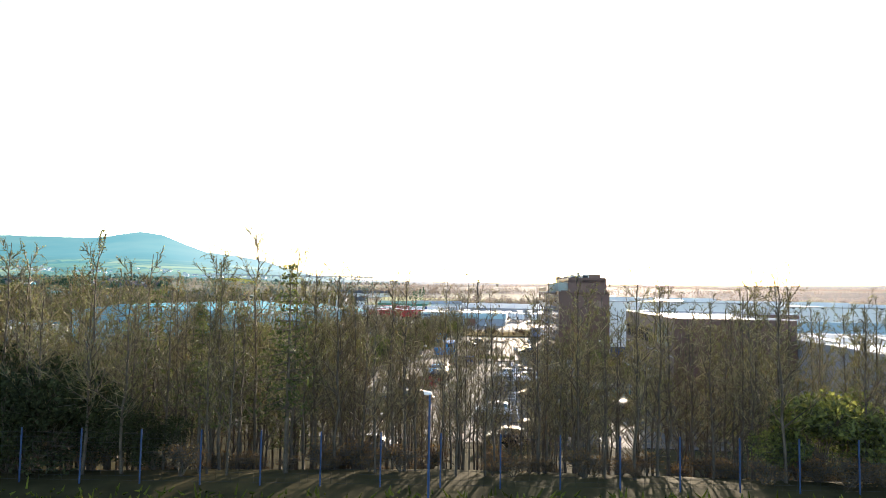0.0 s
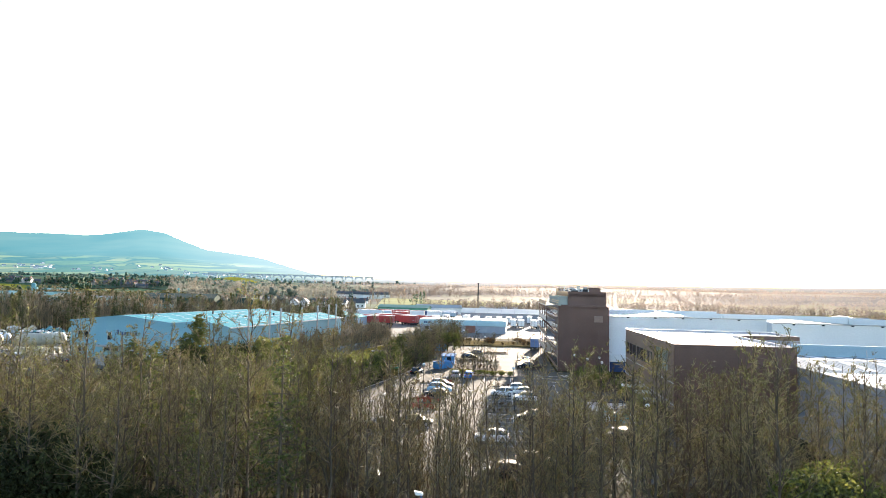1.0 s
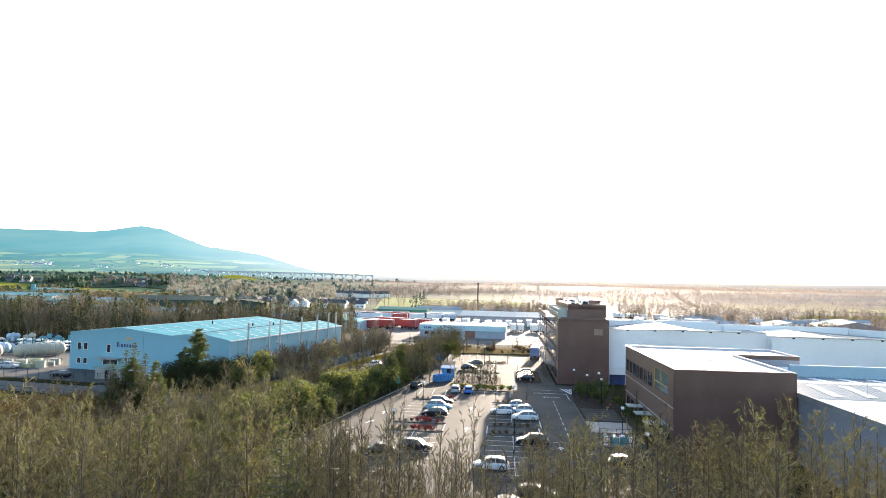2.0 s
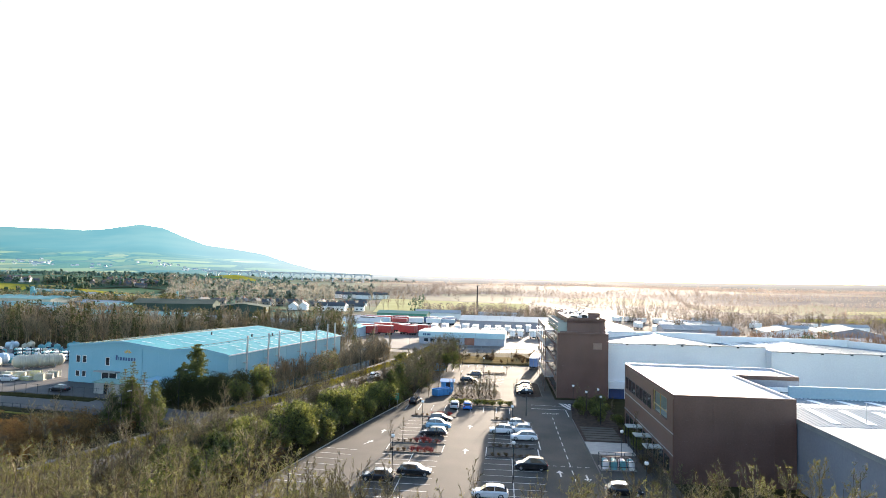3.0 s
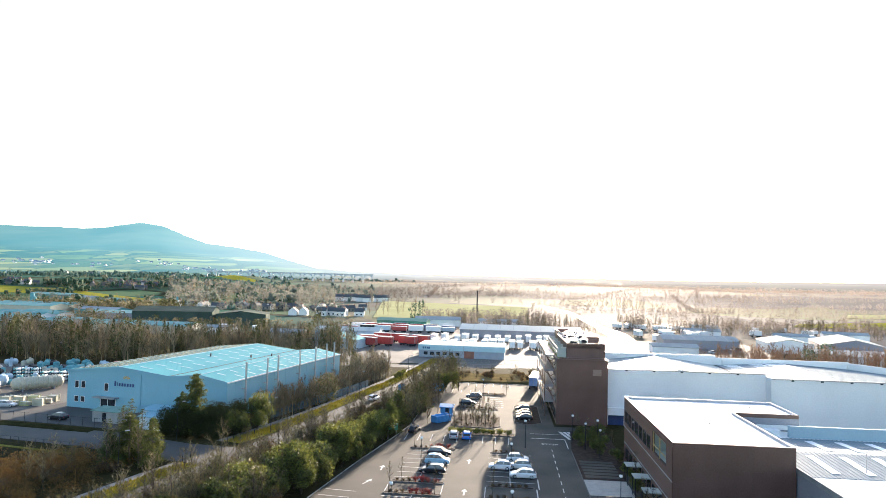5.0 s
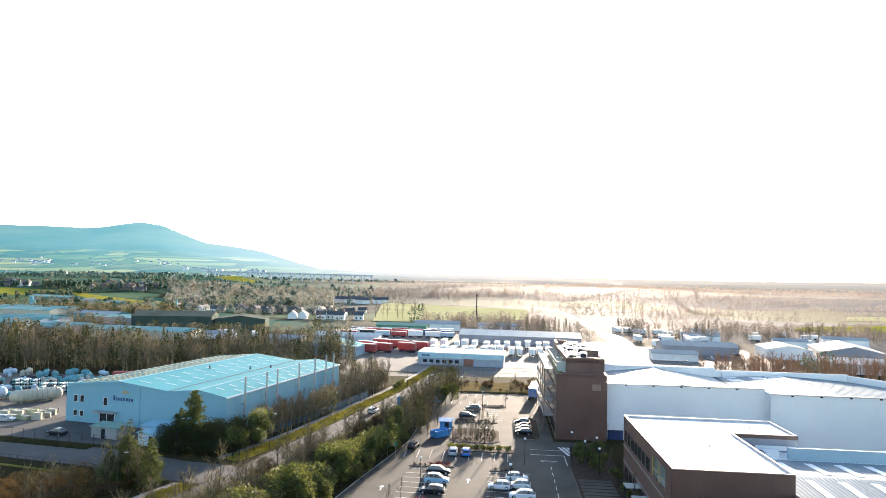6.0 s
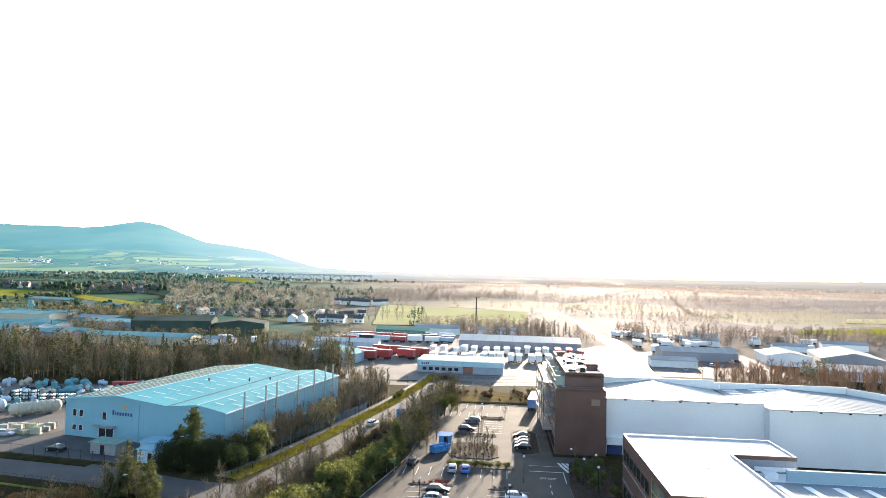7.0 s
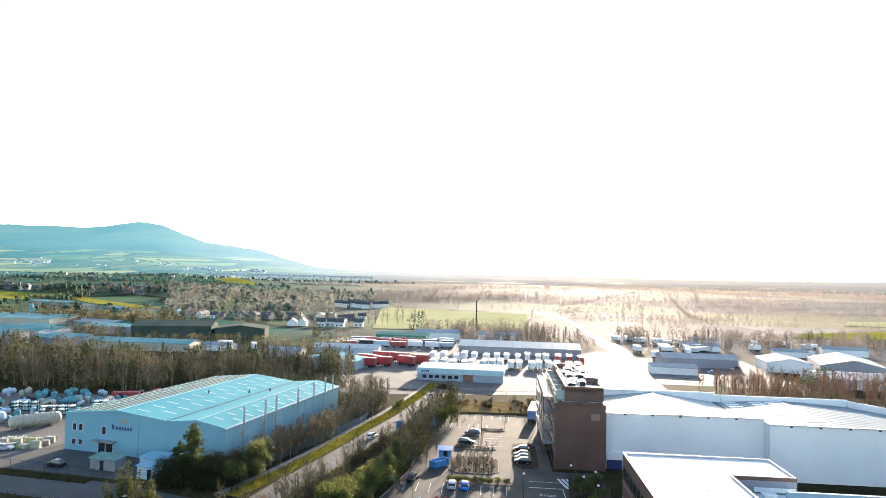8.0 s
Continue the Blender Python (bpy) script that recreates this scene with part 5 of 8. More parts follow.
wheel_rim = mesh_of("rim", Shape().loft([[(r * math.cos(a), y, r * math.sin(a)) for a in [2 * math.pi * i / 12 for i in range(12)]] for r, y in ((0.21, -0.09), (0.18, -0.06), (0.18, 0.06), (0.21, 0.09))]), RIM)


def car_section(x, w, zl, zs, zt, wt):
    """Outline across the car at x: width at the sill and shoulder, height of sill, shoulder and top."""
    return [(x, -w * 0.93, zl), (x, w * 0.93, zl), (x, w, zl + 0.16), (x, w, zs - 0.1), (x, wt * 1.02, zs), (x, wt, zt), (x, -wt, zt), (x, -wt * 1.02, zs), (x, -w, zs - 0.1), (x, -w, zl + 0.16)]


def build_car(colour, tall=1.0, length=4.3):
    mat = PAINTS[colour]
    kind = "estate car" if tall > 1.08 else "hatchback car"
    ob = thing("car", pose(0, 0, -500), "parked " + colour + " " + kind + " on asphalt", "car")
    k, h = length / 4.3, tall
    body = [(-2.15, 0.74, 0.34, 0.62, 0.66, 0.62), (-2.08, 0.84, 0.26, 0.8, 0.86, 0.72), (-1.7, 0.87, 0.22, 0.88, 0.93, 0.76), (-0.9, 0.88, 0.2, 0.9, 0.95, 0.78), (0.3, 0.88, 0.2, 0.9, 0.94, 0.78),
            (1.0, 0.88, 0.2, 0.86, 0.9, 0.76), (1.6, 0.86, 0.22, 0.78, 0.82, 0.7), (2.0, 0.8, 0.26, 0.66, 0.7, 0.62), (2.13, 0.7, 0.34, 0.55, 0.58, 0.55)]
    part("body", Shape().loft([car_section(x * k, w, zl, zs * h, zt * h, wt) for x, w, zl, zs, zt, wt in body]), mat, ob, smooth=False)
    cabin = [(-2.0, 0.7, 0.9, 0.6), (-1.55, 0.74, 1.36, 0.6), (-0.8, 0.76, 1.45, 0.62), (0.1, 0.76, 1.43, 0.62), (0.45, 0.76, 1.34, 0.62), (1.12, 0.74, 0.88, 0.66)]
    part("glazing", Shape().loft([[(x * k, -wb, 0.88 * h), (x * k, wb, 0.88 * h), (x * k, wt, zt * h), (x * k, -wt, zt * h)] for x, wb, zt, wt in cabin]), CARGLASS, ob)
    roof = [(-1.72, 1.24, 0.61), (-1.5, 1.38, 0.62), (-0.8, 1.475, 0.645), (0.1, 1.455, 0.645), (0.42, 1.37, 0.635)]
    part("roof", Shape().loft([[(x * k, -wt, (zt - 0.03) * h), (x * k, wt, (zt - 0.03) * h), (x * k, wt * 0.9, zt * h + 0.012), (x * k, -wt * 0.9, zt * h + 0.012)] for x, zt, wt in roof]), mat, ob)
    for side in (-1, 1):
        part("pillar", Shape().tube((-0.55 * k, side * 0.765, 0.88 * h), (-0.6 * k, side * 0.64, 1.44 * h), 0.04, 0.035, 5), mat, ob)
        part("mirror", Shape().loft([[(0.72 * k, side * 0.86, 0.93 * h), (0.86 * k, side * 0.86, 0.93 * h), (0.84 * k, side * 0.86, 1.04 * h), (0.74 * k, side * 0.86, 1.04 * h)], [(0.74 * k, side * 1.02, 0.94 * h), (0.84 * k, side * 1.02, 0.94 * h), (0.82 * k, side * 1.02, 1.03 * h), (0.75 * k, side * 1.02, 1.03 * h)]]), mat, ob)
        part("headlight", Shape().loft([[(1.9 * k, side * 0.5, 0.6 * h), (1.9 * k, side * 0.76, 0.6 * h), (1.9 * k, side * 0.76, 0.72 * h), (1.9 * k, side * 0.5, 0.72 * h)], [(2.1 * k, side * 0.46, 0.58 * h), (2.07 * k, side * 0.72, 0.58 * h), (2.05 * k, side * 0.7, 0.66 * h), (2.08 * k, side * 0.46, 0.66 * h)]]), LENS, ob)
        part("tail_light", Shape().box(-2.15 * k, -2.0 * k, side * 0.62 - 0.12, side * 0.62 + 0.12, 0.66 * h, 0.82 * h), TAIL, ob)
        for x in (-1.32, 1.36):
            wheel = part("wheel", Shape().tube((x * k, side * 0.7, 0.33), (x * k, side * 0.78, 0.33), 0.06, n=8), BLACKPOLE, ob)
            for nm, me in (("tyre", wheel_tyre), ("rim", wheel_rim)):
                q = part(nm, me, None, wheel)
                q.location = (x * k, side * 0.78, 0.33)
    part("bumper", Shape().loft([[(-2.2 * k, -0.7, 0.36), (-2.2 * k, 0.7, 0.36), (-2.2 * k, 0.7, 0.56), (-2.2 * k, -0.7, 0.56)], [(-2.05 * k, -0.86, 0.3), (-2.05 * k, 0.86, 0.3), (-2.05 * k, 0.86, 0.6), (-2.05 * k, -0.86, 0.6)]]), mat, ob)
    return ob


car_kinds = {}


def park(colour, x, y, turn, tall=1.0, length=4.3, z=0.02, group="cars in the car park", label=""):
    key = (colour, tall, length)
    if key not in car_kinds:
        car_kinds[key] = build_car(*key)
    ob = plant(car_kinds[key], x, y, 1.0, turn, z=z, group=group)
    return tagged(ob, label)


def park_est(colour, s_, t, turn, **kw):
    x, y = est(s_, t)
    return park(colour, x, y, EST + turn, **kw)


park_est("black", -10.6, 115.2, 0), park_est("pale blue", -10.4, 110.0, 0, tall=1.12), park_est("black", -10.7, 104.6, 180)
park_est("black", -10.9, 83.2, 0, length=4.5), park_est("black", -15.2, 80.2, 180)
park_est("black", -17.4, 131.6, 82), park_est("silver", -9.0, 128.4, 92), park_est("blue", -6.4, 128.3, 92)
park_est("white", 0.3, 108.6, 180, length=3.9), park_est("white", 3.4, 113.6, 0, length=3.9), park_est("white", 3.6, 109.6, 180, length=3.9), park_est("white", 4.0, 104.6, 180)
park_est("black", 4.4, 88.4, 180, tall=1.12, length=4.4), park_est("black", 15.2, 79.6, 0, label="black car with a bright roof parked at the kerb")
park_est("black", 0.4, 61.8, 180, tall=1.1), park_est("grey", -11.3, 57.5, 0), park_est("black", 3.8, 66.5, 0), park_est("white", -1.0, 76.2, 180)
for t in (147.4, 150.2, 152.9, 157.6):
    park_est("black", 5.6, t, 180, length=3.9)
park_est("black", -8.0, 162, 0, label="black car glinting in the low sun"), park_est("grey", -6.9, 172.0, 180)
park("white", -16.6, 165.6, 72, label="white car driving on the road", group="cars on the road"), park("silver", -1.8, 223, 75, group="cars on the road", label="silver car on the road")
park("black", -80.5, 136, 165, group="cars in the yard"), park("silver", -99, 147, 5, group="cars in the yard")

# ---- verges and the yard of the warehouse ----
CREAM = material("cream painted steel", (0.36, 0.33, 0.25), (0.46, 0.43, 0.34), 0.5, scale=0.6, fine=8)
PALEBLUE = material("pale blue painted steel", (0.3, 0.4, 0.48), (0.42, 0.52, 0.58), 0.5, scale=0.6, fine=8)
BLUEBIN = material("bright blue painted steel", (0.04, 0.21, 0.48), (0.07, 0.3, 0.6), 0.5, scale=0.8, fine=8)
REDPAINT = material("red painted steel", (0.3, 0.035, 0.03), (0.42, 0.06, 0.05), 0.5, scale=0.6, fine=8)
TARP = material("white trailer side", (0.62, 0.62, 0.62), (0.76, 0.76, 0.75), 0.5, scale=0.3, fine=5)
GREEN = material("green painted steel", (0.03, 0.16, 0.1), (0.05, 0.22, 0.14), 0.5, scale=1, fine=8)
SLATE = material("dark slate roof", (0.04, 0.045, 0.05), (0.08, 0.085, 0.09), 0.6, scale=0.3, fine=5)
RENDER = material("white rendered wall", (0.66, 0.65, 0.62), (0.78, 0.77, 0.74), 0.8, scale=0.3, fine=5)
BRICK = material("red brick wall", (0.2, 0.09, 0.06), (0.3, 0.14, 0.1), 0.85, scale=0.5, fine=8)
# Granite of the viaduct, lightened so its colour carries distance haze
HAZYSTONE = material("granite paled by painted haze", (0.46, 0.48, 0.5), (0.58, 0.59, 0.6), 0.9, scale=0.05, fine=0.8)
CONCRETE = material("pale yard concrete", (0.11, 0.1, 0.088), (0.18, 0.165, 0.148), 0.85, spec=0.15, scale=0.05, fine=2, coords="Position")


def ribbon(name, line, width, z, mat, label, category):
    """A narrow strip of ground cover along a line, a little above the ground."""
    left, right = [], []
    for i, (x, y) in enumerate(line):
        a, b = Vector(line[max(i - 1, 0)]), Vector(line[min(i + 1, len(line) - 1)])
        d = (b - a).normalized()
        left.append((x - d.y * width / 2, y + d.x * width / 2)), right.append((x + d.y * width / 2, y - d.x * width / 2))
    k = len(line)
    top = [(x, y, land(x, y) + z) for x, y in left + right]
    sh = Shape().add(top + [(x, y, h - 0.4) for x, y, h in top], [(k + i, k + i + 1, i + 1, i) for i in range(k - 1)] + [(i, i + 1, 2 * k + i + 1, 2 * k + i) for i in range(k - 1)]
                     + [(k + i + 1, k + i, 3 * k + i, 3 * k + i + 1) for i in range(k - 1)])
    return tagged(part(name, sh, mat), label, category, kind="structure")


def offset(line, d0):
    out = []
    for i, (x, y) in enumerate(line):
        a, b = Vector(line[max(i - 1, 0)]), Vector(line[min(i + 1, len(line) - 1)])
        d = (b - a).normalized()
        out.append((x - d.y * d0, y + d.x * d0))
    return out


BRIGHT = material("sunlit yellow-green grass", (0.09, 0.09, 0.022), (0.4, 0.325, 0.07), 0.9, scale=0.22, fine=4, bump=0.7, coords="Position", spec=0.0)
VERGE_LINE = [(-33.6, 118.4)] + MAIN[5:]
ribbon("verge", offset(VERGE_LINE, 5.4), 3.6, 0.14, BRIGHT, "sunlit yellow-green grass verge beside the road", "verge")
BLADES = material("winter grass blades", (0.15, 0.135, 0.022), (0.46, 0.38, 0.07), 0.9, scale=0.35, fine=4, bump=0, coords="Position", spec=0.05, trans=0.5, spread=0.3)
ribbon("verge", offset(MAIN[:4], 4.9), 3.2, 0.14, BRIGHT, "sunlit yellow-green grass verge beside the road", "verge")
ribbon("pavement", offset(MAIN[:4], 7.3), 1.5, 0.1, PAVING, "narrow worn footpath along the verge", "pavement")
ribbon("pavement", offset(VERGE_LINE, 8.1), 1.5, 0.1, PAVING, "narrow footpath along the verge", "pavement")
ribbon("verge", offset(MAIN[5:10], -4.0), 1.3, 0.12, VERGE, "rough grass verge beside the road", "verge")
tuft_rng = np.random.default_rng(5)


def tufts(name, line, width, count, size, mat, label):
    """Grass blades scattered over a strip."""
    pts = [Vector(p) for p in line]
    c = []
    for _ in range(count):
        i = tuft_rng.integers(0, len(pts) - 1)
        p = pts[i].lerp(pts[i + 1], tuft_rng.uniform())
        d = (pts[i + 1] - pts[i]).normalized()
        o = tuft_rng.uniform(-0.5, 0.5) * width
        x, y = p.x - d.y * o, p.y + d.x * o
        c.append((x, y, land(x, y) + 0.2))
    c = np.array(c)
    base = c.copy()
    lean = tuft_rng.normal(size=c.shape) * 0.12
    seg = np.hstack([base, base + lean + np.array([0, 0, size]) * tuft_rng.uniform(0.5, 1.3, (len(c), 1)), np.full((len(c), 1), 0.06), np.full((len(c), 1), 0.01)])
    tagged(part(name, array_mesh(name, [prisms(seg, 3)], mat), None), label, "grass", kind="stuff")


tufts("grass", offset(VERGE_LINE, 5.4), 3.6, 6000, 0.3, BLADES, "tussocky winter grass on the verge")
tufts("grass", offset(MAIN[:4], 4.9), 3.2, 2400, 0.32, BLADES, "tussocky winter grass on the verge")
MOSSY = material("mossy winter grass", (0.05, 0.06, 0.012), (0.16, 0.16, 0.03), 0.9, scale=0.4, fine=4, bump=0, coords="Position", spec=0.0, trans=0.3, spread=0.4)
tufts("grass", [(-24, 22.2), (24, 22.2)], 3.4, 900, 0.17, MOSSY, "short dark mossy grass at the fence")

yard = flat("yard", [(-150, 138), (-88, 134), (-64, 128.5), (-50, 133), (-48, 139), (-86.5, 149), (-70, 205), (-100, 214), (-150, 214)], -0.4, 0.03, ROADWAY, "asphalt yard in front of the warehouse", "yard")
flat("yard", [(-150, 140), (-98, 138), (-90, 150), (-74, 204), (-100, 212), (-150, 212)], -0.3, 0.04, CONCRETE, "pale concrete storage yard", "yard")


def railing(points, height, spacing, mat, label, category="fence", name="fence", rails=(0.5, 1.0), r=0.04, mesh=False):
    ob = thing(name, pose(points[0][0], points[0][1], land(*points[0])), label, category)
    ox, oy, oz = ob.matrix_world.translation
    for a, b in zip(points, points[1:]):
        a, b = Vector(a), Vector(b)
        n = max(int((b - a).length / spacing), 1)
        for i in range(n + (1 if b == Vector(points[-1]) else 0)):
            p = a + (b - a) * (i / n)
            z = land(p.x, p.y) - oz
            part("post", Shape().tube((p.x - ox, p.y - oy, z - 0.2), (p.x - ox, p.y - oy, z + height), r, n=6), mat, ob)
        za, zb = land(a.x, a.y) - oz, land(b.x, b.y) - oz
        for k in rails:
            part("rail", Shape().tube((a.x - ox, a.y - oy, za + height * k), (b.x - ox, b.y - oy, zb + height * k), r * 0.6, n=5), mat, ob)
    return ob


# fence at the foot of the camera's terrace
near_fence = railing([(-23.5, 25.2), (23.5, 25.2)], 2.1, 2.24, FENCEBLUE, "blue steel mesh fence along the top of the bank", rails=(), r=0.032)
wires = Shape()
for i in range(11):
    wires.tube((0, 0, 0.15 + i * 0.18), (47, 0, 0.15 + i * 0.18), 0.004, n=3, caps=False)
for i in range(156):
    wires.tube((0.3 * i, 0, 0.1), (0.3 * i, 0, 2.05), 0.003, n=3, caps=False)
part("mesh_panel", wires, BLACKPOLE, near_fence, "thin wire mesh")["kind"] = "stuff"
camera_pole = thing("lamp_post", pose(-0.4, 21.0, 7.0), "thin blue steel post with a white floodlight at the fence", "lamp")
part("pole", Shape().tube((0, 0, -0.3), (0, 0, 4.35), 0.045, 0.035, 10), FENCEBLUE, camera_pole)
part("lantern", Shape().loft([[(-0.18, -0.07, 4.3), (0.06, -0.07, 4.3), (0.06, 0.07, 4.3), (-0.18, 0.07, 4.3)], [(-0.22, -0.06, 4.42), (0.05, -0.06, 4.37), (0.05, 0.06, 4.37), (-0.22, 0.06, 4.42)]]), WHITECLAD, camera_pole)

railing([(-150, 137), (-110, 134.8), (-88, 133), (-66, 128)], 2.2, 2.7, BLACKPOLE, "dark steel fence along the yard", rails=(0.15, 0.95))
railing([(-92, 120), (-78, 117.5), (-60, 113)], 1.1, 1.8, BLACKPOLE, "low dark railing beside the side road", rails=(0.5, 1.0))
railing([(-38.5, 132), (-34.6, 142), (-25.9, 165), (-19.8, 184), (-15, 203)], 1.9, 2.6, BLACKPOLE, "dark steel fence behind the verge", rails=(0.1, 0.95))
for x, y in ((-35.5, 121.5), (-34.7, 123), (-36.2, 120), (-33.0, 126.5), (-38.6, 108.6), (-39.4, 107.2), (-43.4, 101.5), (-47.5, 87.5)):
    b = thing("bollard", pose(x - 3.2, y + 0.6, 0), "short dark bollard on the verge", "bollard", "bollards")
    part("post", Shape().tube((0, 0, -0.1), (0, 0, 0.95), 0.09, 0.08, 8), BLACKPOLE, b)
    part("cap", Shape().ball((0, 0, 0.95), 0.09, 8, 4), BLACKPOLE, b)


def lean_to(x, y, turn, w, d, h, roof_mat, wall_mat, label):
    ob = thing("outbuilding", pose(x, y, 0, 0, 0, turn), label, "building")
    part("wall", Shape().box(0, w, 0, d, -0.2, h), wall_mat, ob)
    part("roof", slope(-0.3, w + 0.3, -0.3, d + 0.3, h, h + 0.35, 0.12), roof_mat, ob)
    part("door", Shape().box(w * 0.4, w * 0.4 + 0.95, -0.03, 0.04, 0, 2.0), GLASS, ob)
    return ob


MOSS = material("pale green sheet roof", (0.13, 0.23, 0.2), (0.2, 0.32, 0.27), 0.7, scale=0.5, fine=6, spec=0.2)
lean_to(-72.6, 134.8, WT, 6.4, 3.0, 2.3, MOSS, TRIM, "smoking shelter with a pale green roof")
lean_to(-61.5, 133.4, WT, 8.0, 3.6, 3.0, CLADDING, PALEBLUE, "pale blue outbuilding beside the warehouse")
lean_to(-60.2, 129.5, WT, 6.2, 3.4, 2.5, CLADDING, PALEBLUE, "low pale blue outbuilding beside the warehouse")


def tank(x, y, turn, length, r, mat, label, z=0.05, ribs=0):
    """A tank lying on saddles, with domed ends."""
    ob = thing("storage_tank", pose(x, y, z, 0, 0, turn), label, "tank", "tanks in the yard")
    rings = []
    for xx, k in ((-length / 2, 0.35), (-length / 2 + 0.25 * r, 0.8), (-length / 2 + 0.6 * r, 1), (length / 2 - 0.6 * r, 1), (length / 2 - 0.25 * r, 0.8), (length / 2, 0.35)):
        rings.append([(xx, r * k * math.cos(2 * math.pi * i / 16), r + 0.3 + r * k * math.sin(2 * math.pi * i / 16)) for i in range(16)])
    part("shell", Shape().loft(rings), mat, ob, smooth=True)
    for i in range(ribs):
        xx = -length / 2 + r + (length - 2 * r) * i / max(ribs - 1, 1)
        part("rib", Shape().loft([[(xx + o, (r + e) * math.cos(2 * math.pi * q / 16), r + 0.3 + (r + e) * math.sin(2 * math.pi * q / 16)) for q in range(16)] for o, e in ((-0.2, 0), (-0.12, 0.13), (0.12, 0.13), (0.2, 0))]), mat, ob)
    for xx in (-length * 0.3, length * 0.3):
        part("saddle", Shape().box(xx - 0.15, xx + 0.15, -r * 0.8, r * 0.8, 0, r * 0.55), TRIM, ob)
    part("manhole", Shape().tube((0, 0, 2 * r + 0.2), (0, 0, 2 * r + 0.6), 0.35, n=10), mat, ob)
    return ob


def drum(x, y, h, r, mat, label):
    ob = thing("storage_tank", pose(x, y, 0.05), label, "tank", "tanks in the yard")
    part("shell", Shape().tube((0, 0, 0), (0, 0, h), r, n=14), mat, ob)
    part("lid", Shape().loft([[(k * r * math.cos(2 * math.pi * i / 14), k * r * math.sin(2 * math.pi * i / 14), z) for i in range(14)] for k, z in ((1.02, h), (0.7, h + 0.3 * r), (0.2, h + 0.42 * r))]), mat, ob)
    part("neck", Shape().tube((0, 0, h + 0.35 * r), (0, 0, h + 0.6 * r), 0.25 * r, n=8), TRIM, ob)
    return ob


tank(-105.5, 168.5, 45, 12, 1.6, CREAM, "long ribbed cream tank lying in the yard", ribs=9)
tank(-116.5, 160.5, 40, 11, 1.7, CREAM, "long ribbed cream tank lying in the yard", ribs=8)
tank(-128, 160, 40, 10, 1.6, CREAM, "long ribbed cream tank lying in the yard", ribs=8)
tank(-119, 169, 42, 9, 1.5, PALEBLUE, "pale blue tank lying in the yard", ribs=6)
TEAL = material("faded teal plastic", (0.07, 0.23, 0.26), (0.17, 0.37, 0.39), 0.75, spec=0.15, scale=0.6, fine=8)
yr = random.Random(4)
for i in range(95):
    x, y = yr.uniform(-140, -96), yr.uniform(172, 212)
    if x > -104 + (y - 174) * 0.25:
        continue
    m_ = yr.choice([PALEBLUE, TEAL, TEAL, TEAL, CREAM, TEAL, BLACKPOLE, BLACKPOLE])
    if yr.random() < 0.55:
        drum(x, y, yr.uniform(0.9, 2.2), yr.uniform(0.5, 1.0), m_, "upright plastic storage tank in the yard")
    else:
        tank(x, y, yr.uniform(0, 180), yr.uniform(2.5, 6), yr.uniform(0.6, 1.05), m_, "stored tank lying in the yard")
for i in range(3):
    tank(-92 + i * 4.2, 207 + i * 0.6, 80, 8, 1.4, REDPAINT if i == 0 else TEAL, "red tank lying behind the warehouse" if i == 0 else "teal tank lying behind the warehouse")


def rack(x, y, turn, bays, label):
    """A dark steel rack with three shelves of pale pipe ends."""
    ob = thing("storage_rack", pose(x, y, 0.05, 0, 0, turn), label, "rack", "racks in the yard")
    for i in range(bays + 1):
        for yy in (0, 1.4):
            part("post", Shape().box(i * 2.4 - 0.06, i * 2.4 + 0.06, yy - 0.06, yy + 0.06, 0, 2.9), BLACKPOLE, ob)
    for z in (0.15, 1.1, 2.05):
        part("shelf", Shape().box(0, bays * 2.4, -0.05, 1.45, z, z + 0.12), BLACKPOLE, ob)
        for i in range(bays * 3):
            part("pipe", Shape().tube((0.45 + i * 0.8, -0.2, z + 0.42), (0.45 + i * 0.8, 1.6, z + 0.42), 0.28, n=8), TARP if (i + int(z * 3)) % 3 else TEAL, ob)
    return ob


for x, y, turn, bays in ((-113, 181, 12, 4), (-124, 186, 8, 3), (-103, 190, 10, 3)):
    rack(x, y, turn, bays, "dark steel rack stacked with pale plastic pipes")
red_box = thing("container", pose(-103.5, 203, 0.05, 0, 0, 10), "red steel container behind the storage tanks", "container", "containers in the yard")
part("body", Shape().box(0, 8, 0, 2.4, 0.15, 2.7), REDPAINT, red_box)
for i in range(20):
    part("rib", Shape().box(0.2 + i * 0.39, 0.36 + i * 0.39, -0.05, 0, 0.3, 2.6), REDPAINT, red_box)
part("roof", Shape().box(-0.04, 8.04, -0.07, 2.44, 2.7, 2.78), REDPAINT, red_box)


def crate(x, y, z, w, d, h, mat, label, turn=0, name="crate", group="crates in the yard"):
    """A slatted stillage: base, corner posts and slats."""
    ob = thing(name, pose(x, y, z, 0, 0, turn), label, "crate", group)
    part("base", Shape().box(0, w, 0, d, 0, 0.15), mat, ob)
    for px in (0, w - 0.1):
        for py in (0, d - 0.1):
            part("post", Shape().box(px, px + 0.1, py, py + 0.1, 0.15, h), mat, ob)
    n = max(int(h / 0.35), 1)
    for i in range(n):
        zz = 0.3 + i * (h - 0.3) / n
        part("slat", Shape().box(0.1, w - 0.1, 0, 0.05, zz, zz + 0.14), mat, ob)
        part("slat", Shape().box(0.1, w - 0.1, d - 0.05, d, zz, zz + 0.14), mat, ob)
    part("load", Shape().box(0.15, w - 0.15, 0.1, d - 0.1, 0.15, h * 0.85), CREAM, ob)
    return ob


